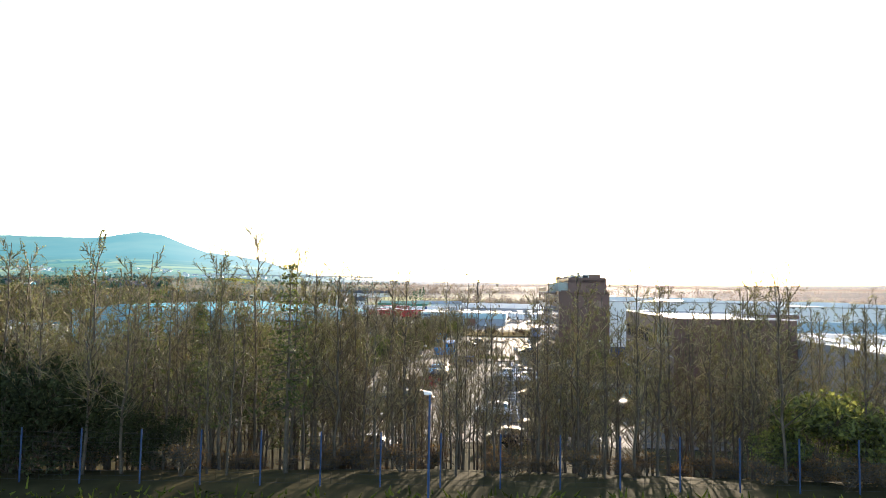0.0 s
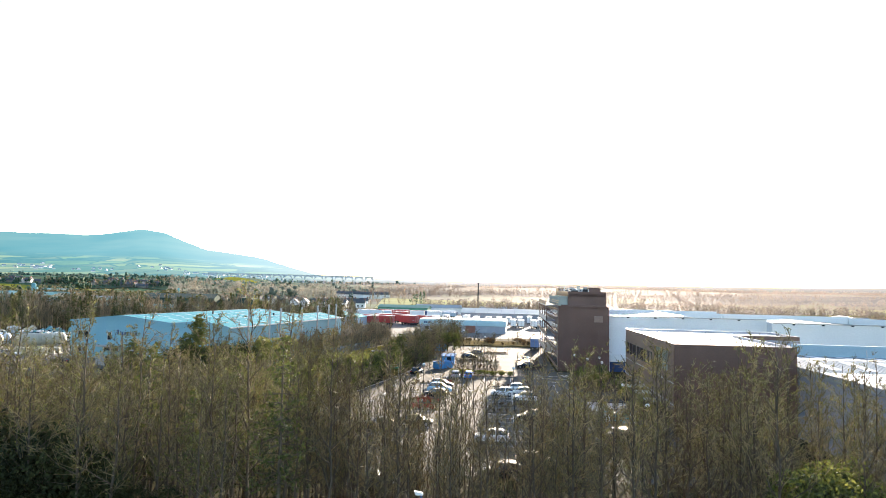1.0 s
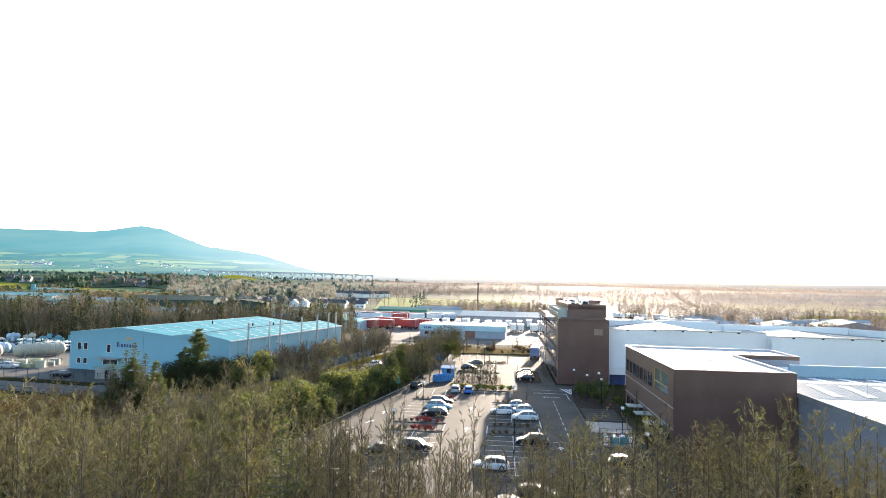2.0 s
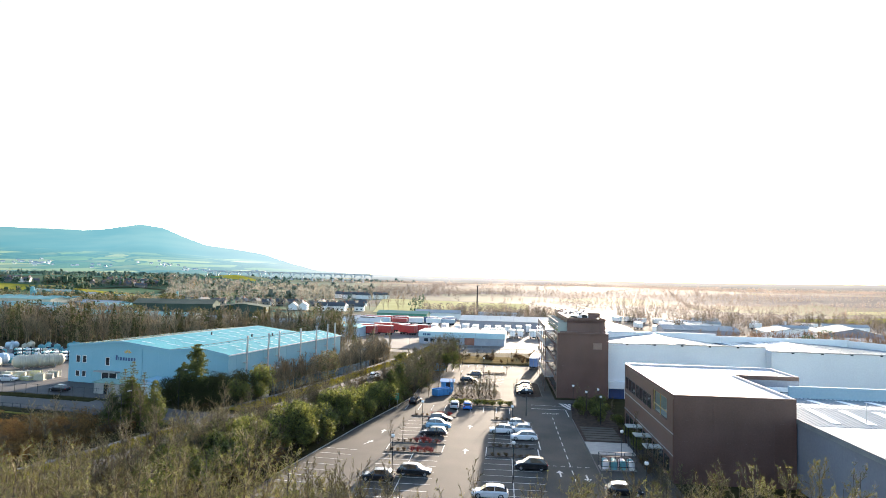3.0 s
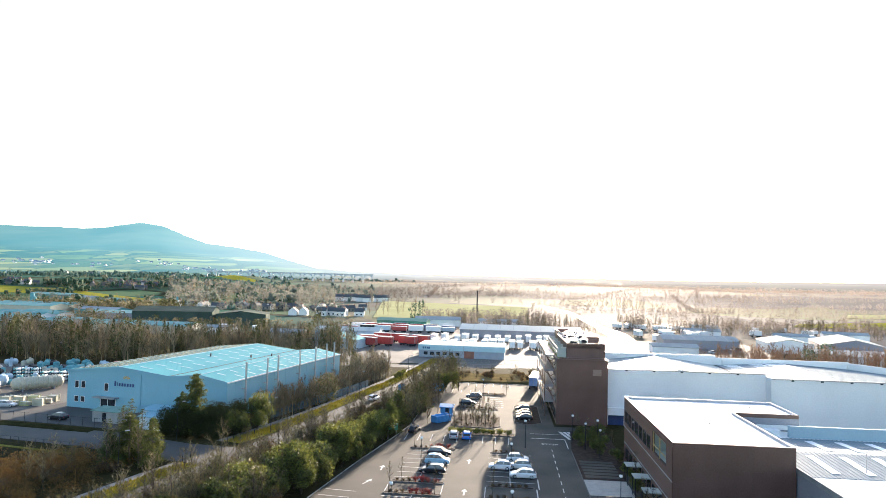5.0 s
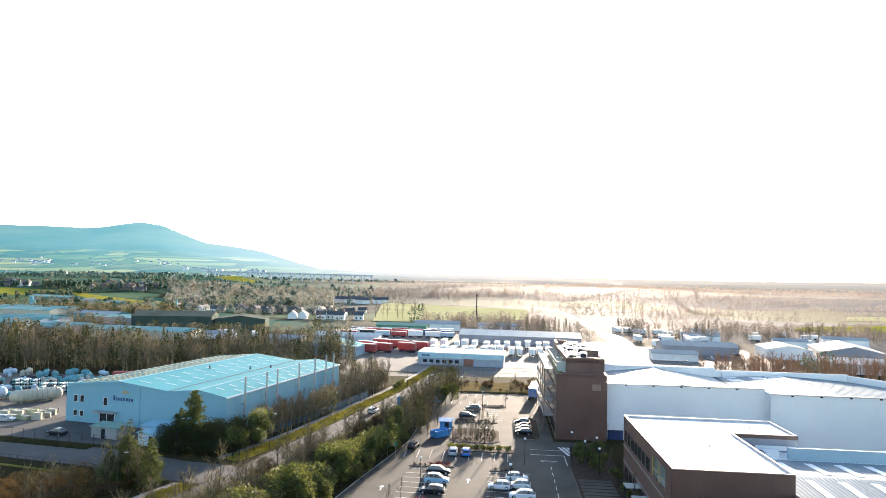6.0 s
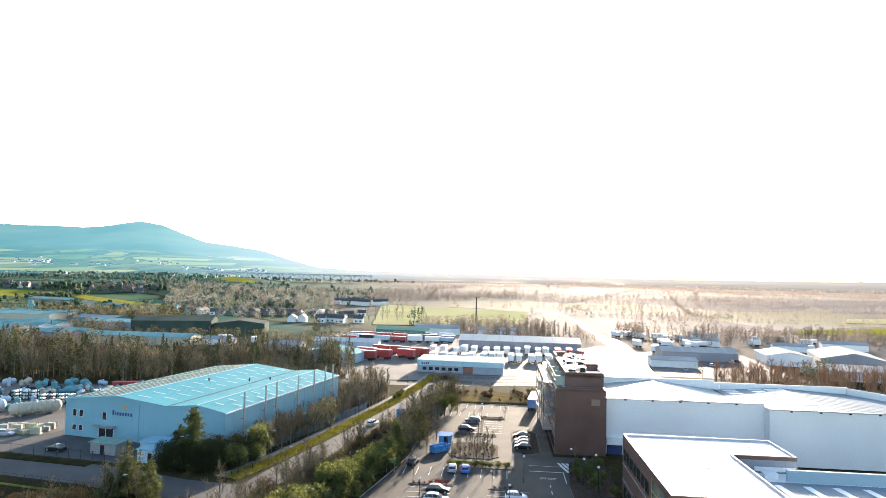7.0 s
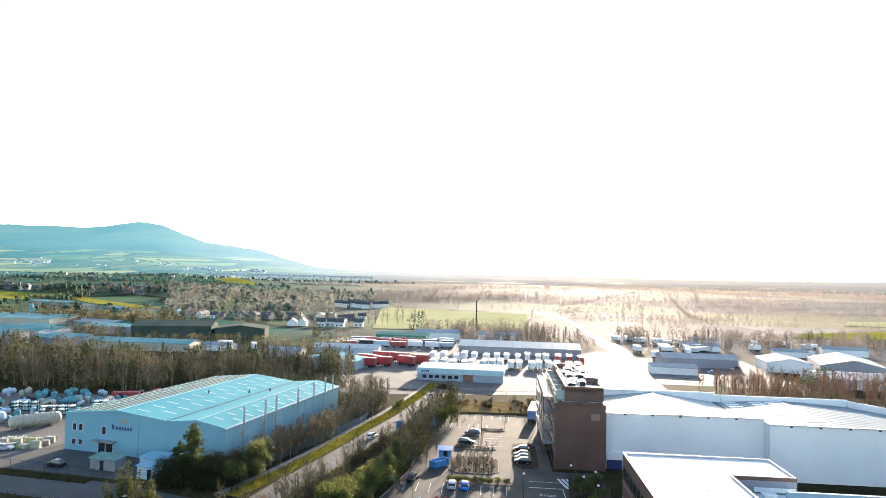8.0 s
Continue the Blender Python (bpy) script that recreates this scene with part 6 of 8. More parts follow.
for i in range(12):
    crate(-103 + (i % 4) * 3.0 + yr.uniform(-0.4, 0.4), 148.5 + (i // 4) * 2.6, 0.05, 2.2, 1.6, yr.uniform(1.0, 2.0), yr.choice([CREAM, TRIM, OCHRE]), "slatted crate stacked in the yard", yr.uniform(-15, 15))


STEELBLUE = material("weathered blue-grey steel", (0.07, 0.1, 0.12), (0.13, 0.17, 0.19), 0.7, scale=1, fine=8, spec=0.2)
palisade = thing("fence", pose(-36.6, 141.4, 0), "solid blue-grey steel palisade fence behind the verge", "fence")
FENCE_LINE = [(-36.6, 141.4), (-26.9, 166.0), (-20.4, 186)]
for (xa, ya), (xb, yb) in zip(FENCE_LINE, FENCE_LINE[1:]):
    run = Vector((xb - xa, yb - ya))
    count = int(run.length / 2.6)
    run /= count
    side = Vector((-run.y, run.x)).normalized() * 0.03
    for i in range(count):
        p = Vector((xa + 36.6, ya - 141.4)) + run * i
        q = p + run * 0.97
        part("panel", Shape().prism([tuple(p - side), tuple(q - side), tuple(q + side), tuple(p + side)], 0.08, 1.9), STEELBLUE, palisade)
        part("post", Shape().box(p.x - 0.06, p.x + 0.06, p.y - 0.06, p.y + 0.06, -0.2, 2.05), STEELBLUE, palisade)
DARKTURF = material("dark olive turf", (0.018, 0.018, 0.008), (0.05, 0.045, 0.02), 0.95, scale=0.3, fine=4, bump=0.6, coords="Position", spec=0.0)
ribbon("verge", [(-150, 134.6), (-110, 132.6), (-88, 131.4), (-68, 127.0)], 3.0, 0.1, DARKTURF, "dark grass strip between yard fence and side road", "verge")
ribbon("verge", [(-96, 118.6), (-80, 115.6), (-62, 110.8)], 0.7, 0.12, VERGE, "sunlit grass strip beside the railing", "verge")
gate_wall = thing("gate_wall", pose(-37.4, 134.0, 0, 0, 0, 66), "short grey concrete gate wall at the junction", "wall")
part("wall", Shape().box(0, 2.8, -0.15, 0.15, -0.2, 1.9), KERB, gate_wall)
part("coping", Shape().box(-0.06, 2.86, -0.2, 0.2, 1.9, 2.0), KERB, gate_wall)
for x, y, h, r, m_ in ((-33.4, 163, 1.6, 0.8, TEAL), (-31.6, 166.5, 1.2, 0.7, TARP), (-35.2, 160, 1.4, 0.8, TEAL), (-30.6, 170, 1.5, 0.8, PALEBLUE), (-34.8, 168, 1.8, 0.7, TEAL)):
    drum(x, y, h, r, m_, "small plastic tank among bushes beside the warehouse")
box = thing("container", pose(-31.2, 156.2, 0, 0, 0, 66), "small pale blue steel box at the fence", "container")
part("body", Shape().box(0, 2.4, 0, 1.2, 0.05, 1.5), PALEBLUE, box)
part("lid", Shape().box(-0.05, 2.45, -0.05, 1.25, 1.5, 1.58), TRIM, box)


# ---- blue skips, signs and cage by the car park ----
def skip(x, y, turn, l, w, h, label):
    ob = thing("skip", pose(x, y, 0.02, 0, 0, turn), label, "skip")
    out = [(-l / 2, -w / 2), (l / 2, -w / 2), (l / 2, w / 2), (-l / 2, w / 2)]
    for i in range(4):
        (x0, y0), (x1, y1) = out[i], out[(i + 1) % 4]
        d = Vector((x1 - x0, y1 - y0)).normalized()
        part("side", Shape().prism([(x0, y0), (x1, y1), (x1 - d.y * 0.08, y1 + d.x * 0.08), (x0 - d.y * 0.08, y0 + d.x * 0.08)], 0.15, h), BLUEBIN, ob)
        part("rim", Shape().tube((x0, y0, h), (x1, y1, h), 0.07, n=6), BLUEBIN, ob)
    part("bottom", Shape().box(-l / 2, l / 2, -w / 2, w / 2, 0.1, 0.2), BLUEBIN, ob)
    for i in range(int(l / 1.2)):
        xx = -l / 2 + 0.6 + i * 1.2
        for yy in (-w / 2 - 0.06, w / 2):
            part("stiffener", Shape().box(xx, xx + 0.1, yy, yy + 0.06, 0.15, h), BLUEBIN, ob)
    return ob


skip(0.8, 142.4, 42, 4.4, 1.9, 1.5, "open bright blue steel skip beside the trees")
lean_to(0.6, 147.8, EST, 2.8, 2.0, 2.1, BLUEBIN, BLUEBIN, "small bright blue site cabin")
skip(-0.6, 181, 30, 4.6, 2.0, 1.9, "blue steel skip at the edge of the car park")
skip(-1.4, 187, 35, 4.2, 2.0, 1.8, "blue steel skip at the edge of the car park")
sign = thing("sign_board", pose(-8.9, 126.6, 0, 0, 0, 8), "green sign board on two posts by the hedge", "sign")
part("board", Shape().box(-1.1, 1.1, -0.04, 0.04, 1.7, 3.0), GREEN, sign)
for x in (-0.8, 0.8):
    part("post", Shape().tube((x, 0.08, -0.1), (x, 0.08, 2.9), 0.05, n=8), GALV, sign)
for z in (2.1, 2.5):
    part("lettering_bar", Shape().box(-0.6, 0.6, -0.06, -0.04, z, z + 0.16), MARKING, sign)
board = thing("sign_board", pose(-9.9, 171.5, 0, 0, 0, 20), "blue sign board at the edge of the trees", "sign")
part("board", Shape().box(-1.0, 1.0, -0.05, 0.05, 0.8, 3.2), BLUEBIN, board)
for x in (-0.8, 0.8):
    part("post", Shape().tube((x, 0.1, -0.1), (x, 0.1, 3.2), 0.06, n=8), GALV, board)
cage = thing("gas_cage", est_pose(13.9, 89.2, 0.1, 2), "steel cage with pale teal drums on the pavement", "cage")
part("floor", Shape().box(0, 4.8, 0, 2.4, 0, 0.1), PAVING, cage)
for x in (0, 1.2, 2.4, 3.6, 4.75):
    for y in (0, 2.35):
        part("post", Shape().box(x, x + 0.06, y, y + 0.06, 0.1, 1.9), BLACKPOLE, cage)
for z in (0.5, 1.2, 1.85):
    for y in (0, 2.35):
        part("rail", Shape().box(0, 4.8, y, y + 0.05, z, z + 0.06), BLACKPOLE, cage)
    for x in (0, 4.75):
        part("rail", Shape().box(x, x + 0.05, 0, 2.4, z, z + 0.06), BLACKPOLE, cage)
for i in range(4):
    for j in range(2):
        q = drum(0, 0, 1.0, 0.42, TEAL if (i + j) % 3 else TARP, "pale teal drum in the cage")
        q.matrix_world = est_pose(13.9 + 0.7 + i * 1.15, 89.2 + 0.65 + j * 1.1, 0.2)
        q["group"] = "drums in the cage"


# ---- lorries, trailers and sheds of the depot ----
def trailer(x, y, turn, l=11.0, w=2.55, h=3.9, side=None, label="white box trailer parked in the depot", group="trailers in the depot", z=None):
    ob = thing("trailer", pose(x, y, land(x, y) if z is None else z, 0, 0, turn), label, "trailer", group)
    m_ = side or TARP
    part("box", Shape().box(-w / 2, w / 2, -l / 2, l / 2, 1.15, h), m_, ob)
    part("roof", Shape().box(-w / 2 - 0.03, w / 2 + 0.03, -l / 2 - 0.03, l / 2 + 0.03, h, h + 0.08), TARP, ob)
    part("chassis", Shape().box(-0.5, 0.5, -l / 2 + 0.3, l / 2 - 0.3, 0.75, 1.15), BLACKPOLE, ob)
    part("door_frame", Shape().box(-w / 2, -w / 2 + 0.12, -l / 2 - 0.05, -l / 2, 1.15, h).box(w / 2 - 0.12, w / 2, -l / 2 - 0.05, -l / 2, 1.15, h).box(-0.05, 0.05, -l / 2 - 0.05, -l / 2, 1.15, h), TRIM, ob)
    for yy in (-l / 2 + 1.2, -l / 2 + 2.5, l / 2 - 1.5):
        for sx in (-1, 1):
            part("wheel", Shape().tube((sx * (w / 2 - 0.3), yy, 0.5), (sx * w / 2, yy, 0.5), 0.5, n=12), TYRE, ob)
    return ob


def lorry_cab(x, y, turn, mat, label):
    ob = thing("lorry", pose(x, y, land(x, y), 0, 0, turn), label, "lorry", "lorries in the depot")
    part("cab", Shape().loft([[(-1.2, yy, 0.9), (1.2, yy, 0.9), (1.2 * k, yy, zt), (-1.2 * k, yy, zt)] for yy, zt, k in ((-1.2, 2.1, 1), (-1.1, 2.6, 0.98), (-0.6, 3.6, 0.92), (1.1, 3.7, 0.92))]), mat, ob)
    part("windscreen", Shape().add([(-1.0, -1.2, 2.0), (1.0, -1.2, 2.0), (0.95, -0.8, 3.2), (-0.95, -0.8, 3.2), (-1.0, -1.1, 2.0), (1.0, -1.1, 2.0), (0.95, -0.7, 3.2), (-0.95, -0.7, 3.2)], [(0, 1, 2, 3), (7, 6, 5, 4), (0, 4, 5, 1), (3, 2, 6, 7)]), CARGLASS, ob)
    part("chassis", Shape().box(-0.5, 0.5, -1.0, 5.0, 0.6, 1.0), BLACKPOLE, ob)
    for yy in (-0.4, 3.4, 4.5):
        for sx in (-1, 1):
            part("wheel", Shape().tube((sx * 0.85, yy, 0.5), (sx * 1.2, yy, 0.5), 0.5, n=12), TYRE, ob)
    return ob


def shed(x, y, turn, w, d, h, rise, wall_mat, roof_mat, label, name="shed", bays=1, z=None, windows=0, seams=0, category="building", along=False):
    """A gabled shed; its ridge runs across its width, or along its depth."""
    ob = thing(name, pose(x, y, (land(x, y) - 0.3) if z is None else z, 0, 0, turn), label, category)
    part("wall", Shape().box(0, w, 0, d, -3, h), wall_mat, ob)
    for b in range(bays):
        if along:
            x0, x1 = w * b / bays, w * (b + 1) / bays
            xm = (x0 + x1) / 2
            part("gable", Shape().add([(x0, yy, h) for yy in (0, d)] + [(x1, yy, h) for yy in (0, d)] + [(xm, yy, h + rise) for yy in (0, d)], [(0, 2, 4), (1, 5, 3), (0, 4, 5, 1), (2, 3, 5, 4)]), wall_mat, ob)
            for xa, xb, za, zb in ((x0 - 0.3, xm, h - 0.05, h + rise), (xm, x1 + 0.3, h + rise, h - 0.05)):
                part("roof", Shape().add([(xa, -0.4, za + 0.05), (xb, -0.4, zb + 0.05), (xb, d + 0.4, zb + 0.05), (xa, d + 0.4, za + 0.05), (xa, -0.4, za + 0.2), (xb, -0.4, zb + 0.2), (xb, d + 0.4, zb + 0.2), (xa, d + 0.4, za + 0.2)],
                                         [(0, 3, 2, 1), (4, 5, 6, 7), (0, 1, 5, 4), (1, 2, 6, 5), (2, 3, 7, 6), (3, 0, 4, 7)]), roof_mat, ob)
        else:
            y0, y1 = d * b / bays, d * (b + 1) / bays
            ym = (y0 + y1) / 2
            part("gable", Shape().add([(xx, y0, h) for xx in (0, w)] + [(xx, y1, h) for xx in (0, w)] + [(xx, ym, h + rise) for xx in (0, w)], [(0, 4, 2), (1, 3, 5), (0, 1, 5, 4), (2, 4, 5, 3)]), wall_mat, ob)
            part("roof", slope(-0.4, w + 0.4, y0 - 0.3, ym, h, h + rise + 0.05, 0.15), roof_mat, ob)
            part("roof", slope(-0.4, w + 0.4, ym, y1 + 0.3, h + rise + 0.05, h, 0.15), roof_mat, ob)
            for i in range(seams):
                xx = w * (i + 1) / (seams + 1)
                part("roof_seam", slope(xx - 0.12, xx + 0.12, y0, ym, h + 0.16, h + rise + 0.21, 0.12), TRIM, ob)
    for i in range(windows):
        xx = w * (i + 0.5) / windows
        q = part("window", Shape().box(xx - 0.7, xx + 0.7, -0.06, 0.03, h * 0.35, h * 0.75), GLASS, ob)
        part("sill", Shape().box(xx - 0.8, xx + 0.8, -0.14, 0.02, h * 0.35 - 0.1, h * 0.35), TRIM, q)
    return ob


flat("yard", [(-34, 238), (66, 238), (80, 352), (-30, 430), (-70, 420), (-66, 352)], -0.5, 0.03, CONCRETE, "pale concrete depot yard", "yard")
DRYGRASS = material("dry brown winter grass", (0.1, 0.075, 0.035), (0.24, 0.18, 0.085), 0.95, scale=0.3, fine=4, bump=0.6, coords="Position", spec=0.0)
bank = flat("verge", [(2, 198), (33, 198), (34, 214), (4, 216)], -0.3, 0.35, DRYGRASS, "rough grass strip between car park and cross road", "verge")
depot = thing("depot_office", pose(-8.3, 259, 0, 0, 0, -8), "long low depot building with pale blue fascia and brick wall", "building")
FASCIA = material("pale blue fascia panel", (0.3, 0.48, 0.54), (0.38, 0.56, 0.61), 0.5, scale=0.2, fine=4, bump=0.02)
PALEGREY = material("pale blue-grey painted blockwork", (0.24, 0.28, 0.33), (0.32, 0.36, 0.41), 0.8, scale=0.5, fine=8)
part("wall", Shape().box(0, 34.5, 0, 15.5, -0.3, 2.9), PALEGREY, depot)
part("fascia", Shape().box(-0.3, 34.8, -0.4, 15.8, 2.9, 4.9), FASCIA, depot)
for x in (10.2, 18.2, 22.8, 34.0):
    part("fascia_joint", Shape().box(x, x + 0.12, -0.43, -0.39, 2.9, 4.85), TRIM, depot)
part("roof", Shape().box(-0.2, 34.7, -0.3, 15.7, 4.9, 5.2), MEMBRANE, depot)
part("doorway", Shape().box(18.5, 22.5, -0.08, 0.03, 0, 4.4), BRICK, depot, "dark doorway")
for i in range(6):
    x = 2 + i * 2.6 if i < 6 else 0
    q = part("window", Shape().box(x, x + 1.6, -0.06, 0.03, 0.9, 2.2), GLASS, depot)
    part("sill", Shape().box(x - 0.1, x + 1.7, -0.14, 0.02, 0.8, 0.9), WHITECLAD, q)
for i, w in enumerate((0.6, 0.5, 0.7, 0.5)):
    part("sign_bar", Shape().box(1.6 + i * 0.85, 1.6 + i * 0.85 + w, -0.46, -0.4, 3.4, 4.2), NAVY, depot)
railing([(-6, 226.2), (40, 230.5)], 1.6, 3.0, TRIM, "grey steel fence along the cross road", rails=(0.15, 0.95))
railing([(4, 241), (40, 245)], 1.4, 3.0, TRIM, "grey steel fence along the cross road", rails=(0.15, 0.95))
LILAC = material("faded blue trailer side", (0.15, 0.23, 0.45), (0.23, 0.32, 0.56), 0.5, scale=0.4, fine=6)
trailer(29.2, 193.0, -13, 14, 2.6, 3.6, LILAC, "blue and white articulated trailer beside the tower", group="trailers by the tower", z=0.0)
dr = random.Random(8)
for i in range(17):
    x = -6 + i * 4.4 + dr.uniform(-0.8, 0.8)
    if dr.random() < 0.9:
        trailer(x, 296 + dr.uniform(-3, 3) - 0.05 * i, -8 + dr.uniform(-4, 4), 9, 2.6, dr.uniform(3.6, 4.2), dr.choice([TARP, TARP, REDPAINT, PALEBLUE, TARP]))
for i in range(15):
    trailer(-2 + i * 5.2 + dr.uniform(-1, 1), 321 + dr.uniform(-4, 4), -8 + dr.uniform(-4, 4), 9, 2.6, dr.uniform(3.6, 4.2), dr.choice([TARP, TARP, REDPAINT, TARP]))
for i in range(3):
    for j in range(7):
        trailer(-52 + j * 9.5 + dr.uniform(-1, 1), 372 + i * 13 + dr.uniform(-1, 1), 80 + dr.uniform(-4, 4), 8.5, 2.6, dr.uniform(3.2, 4), dr.choice([REDPAINT, PALEBLUE, NAVY, REDPAINT, TARP, BLACKPOLE]), "box trailer parked in a dense row")
for x, y, turn in ((-33, 291, 72), (-26, 296, 66), (-34, 303, 70), (-15, 300, 60), (-9, 306, 64), (-19, 312, 66), (-28, 315, 70)):
    trailer(x, y, turn, 9, 2.6, 4.4, REDPAINT, "red box trailer in the depot")
for i in range(4):
    lorry_cab(-14 + (i % 2) * 5, 300 + i * 5, 200, REDPAINT, "red lorry cab in the depot")
PALEROOF = material("pale grey-green roof sheeting", (0.42, 0.44, 0.41), (0.54, 0.55, 0.51), 0.6, scale=0.1, fine=2, bump=0.03, spec=0.2)
shed(11, 351, -8, 66, 24, 4.6, 2.2, GREYCLAD, PALEROOF, "long pale shed with roof ribs behind the depot", seams=8)
shed(-66, 337, -4, 34, 11, 3.6, 1.6, PALEBLUE, PALEROOF, "long low workshop with a pale roof", seams=5)
shed(-62, 284, -14, 26, 16, 4.2, 2.0, PALEBLUE, ROOFING, "blue-roofed workshop behind the trees", along=True)
shed(-87, 318, -6, 18, 12, 3.4, 1.4, CREAM, HALLROOF, "low cream shed behind the trees")
shed(-40, 402, -10, 32, 12, 5, 1.5, GREEN, GREEN, "dark green shed behind the trailers")
shed(-16, 425, 4, 30, 15, 4.5, 1.8, RENDER, HALLROOF, "pale clubhouse beyond the depot yard"), shed(26, 428, -6, 30, 12, 4, 1.6, RENDER, HALLROOF, "pale shed beyond the depot")

# ---- industrial estate behind the tree belt ----
TEALWALL = material("faded teal cladding", (0.05, 0.17, 0.18), (0.09, 0.23, 0.24), 0.6, scale=0.1, fine=2, bump=0.03, spec=0.25)
TEALROOF = material("faded teal roofing", (0.09, 0.26, 0.25), (0.24, 0.42, 0.38), 0.8, scale=0.07, fine=1.2, bump=0.03, spec=0.08)
shed(-186, 333, -6, 58, 15, 4.4, 1.6, CREAM, TEALROOF, "long grey-blue shed behind the tree belt", seams=10)
shed(-290, 352, -10, 64, 42, 5.5, 1.6, PALEBLUE, TEALROOF, "large blue-roofed factory behind trees", bays=3, seams=6)
shed(-222, 346, -16, 26, 20, 4.2, 1.4, GREYCLAD, TEALROOF, "small teal-roofed unit behind trees", bays=2, seams=3)
shed(-320, 436, -10, 60, 36, 6.5, 1.5, CREAM, TEALROOF, "large factory with a flat pale teal roof", bays=2, seams=4)
shed(-252, 438, -18, 34, 16, 5.0, 1.5, TEALWALL, HALLROOF, "teal-walled shed with a pale roof", seams=4), shed(-262, 395, -12, 22, 16, 5.0, 1.3, TEALWALL, TEALROOF, "small teal shed among trees")
shed(-330, 392, -20, 20, 14, 6, 1.8, RENDER, ROOFING, "white gabled workshop behind the factory", along=True), shed(-360, 470, -14, 50, 22, 5.5, 1.6, CREAM, HALLROOF, "pale factory roof beyond the estate", seams=5)
shed(-228, 408, -6, 36, 18, 5, 1.4, GREYCLAD, TEALROOF, "grey-roofed factory unit behind trees", seams=4)
IVY = material("dark ivy on bare trees", (0.04, 0.044, 0.018), (0.13, 0.125, 0.05), 0.8, scale=0.06, fine=0.6, bump=0, spread=0.4, coords="Position", trans=0.2, spec=0.15)
DARKROOF = material("weathered dark green sheeting", (0.035, 0.055, 0.048), (0.065, 0.09, 0.075), 0.95, scale=0.1, fine=2, spec=0.04)
shed(-186, 384, 12, 46, 32, 8, 2.4, DARKROOF, DARKROOF, "long dark green shed with a sheet roof"), shed(-139, 394, 9, 30, 24, 6.8, 2.0, DARKROOF, DARKROOF, "dark green gabled shed beside a yard", along=True)
shed(-432, 668, -24, 62, 16, 4, 1.5, TEALWALL, TEALROOF, "long low teal-roofed shed below the meadow"), shed(-372, 636, -26, 34, 12, 4, 1.4, CREAM, HALLROOF, "pale low shed below the meadow"), shed(-330, 622, -30, 26, 12, 3.6, 1.4, TEALWALL, TEALROOF, "small teal-roofed shed below the meadow")
for x, y, h, r_ in ((-302, 470, 13, 1.5), (-299, 468, 10.5, 1.2), (-206, 497, 12, 0.8)):
    silo = thing("silo", pose(x, y, land(x, y)), "tall pale steel silo between sheds", "silo")
    part("shell", Shape().tube((0, 0, -1), (0, 0, h), r_, n=14), TEAL, silo)
    part("dome", Shape().ball((0, 0, h), r_, 14, 6, 0.5), TEAL, silo)
shed(-126, 338, -10, 15, 10, 3.2, 1.2, RENDER, HALLROOF, "small white workshop by the yard")
trailer(-118, 352, 70, 8, label="white box trailer in a yard"), trailer(-100, 345, 20, 8, label="white box trailer in a yard")

# ---- estate on the far side of the hall ----
WETROAD = material("wet shining asphalt", (0.06, 0.06, 0.06), (0.1, 0.1, 0.1), 0.35, scale=0.1, fine=4, bump=0.1, coords="Position")
road("road", [(76, 236), (84, 262), (98, 330), (108, 385), (112, 430)], 12, 0.05, WETROAD, "wide road shining in the low sun")
road("road", [(112, 430), (116, 493), (124, 570), (129, 655), (118, 760)], 5, 0.05, WETROAD, "narrow country road shining in the low sun")
flat("yard", [(60, 238), (90, 250), (104, 345), (110, 400), (82, 360)], -0.5, 0.035, CONCRETE, "pale concrete yard beside the wide road", "yard")
shed(158, 306, -14, 20, 24, 5, 2.0, WHITECLAD, HALLROOF, "white gabled warehouse beyond the hall", along=True)
shed(178, 296, -22, 27, 38, 5.4, 3.0, GREYCLAD, HALLROOF, "grey gabled warehouse beyond the hall", along=True)
shed(158, 262, -12, 70, 26, 4.2, 1.4, WHITECLAD, HALLROOF, "low white roofed warehouse beyond the hall", seams=6)
shed(112, 318, -8, 36, 18, 4.5, 1.8, GREYCLAD, HALLROOF, "long grey shed across the wide road", seams=6)
shed(98, 292, -10, 20, 12, 3.4, 1.2, RENDER, HALLROOF, "small white office by the wide road")
shed(250, 330, -20, 40, 20, 5, 2, WHITECLAD, HALLROOF, "white shed at the edge of the fields", along=True)
for i in range(9):
    x, y = dr.uniform(98, 150), dr.uniform(268, 345)
    park(dr.choice(["white", "silver", "black", "red", "white"]), x, y, dr.choice([0, 90]) + dr.uniform(-10, 10), z=land(x, y), group="cars on the far estate", label="car parked on the far estate")
for i in range(8):
    x, y = dr.uniform(100, 160), dr.uniform(340, 440)
    trailer(x, y, dr.uniform(0, 180), 8, label="box trailer on the far estate", group="trailers on the far estate")
fr = random.Random(31)
for i in range(13):
    x = fr.uniform(135, 250)
    trailer(x, 372 + fr.uniform(0, 70) - 0.12 * (x - 135), fr.uniform(0, 180), 7, h=fr.uniform(3.0, 3.9), label="white box trailer on the far estate", group="trailers on the far estate")
for x, y, t_, w, d, h in ((150, 392, -12, 22, 10, 3.6), (196, 372, -18, 18, 9, 3.4), (232, 384, -20, 24, 10, 4.0), (172, 430, -8, 16, 9, 3.4), (292, 352, -24, 26, 12, 4.2)):
    shed(x, y, t_, w, d, h, 1.3, WHITECLAD, HALLROOF, "small white workshop on the far estate")
flat("yard", [(92, 262), (150, 255), (165, 345), (106, 350)], -0.5, 0.06, CONCRETE, "pale concrete yard beyond the hall", "yard")


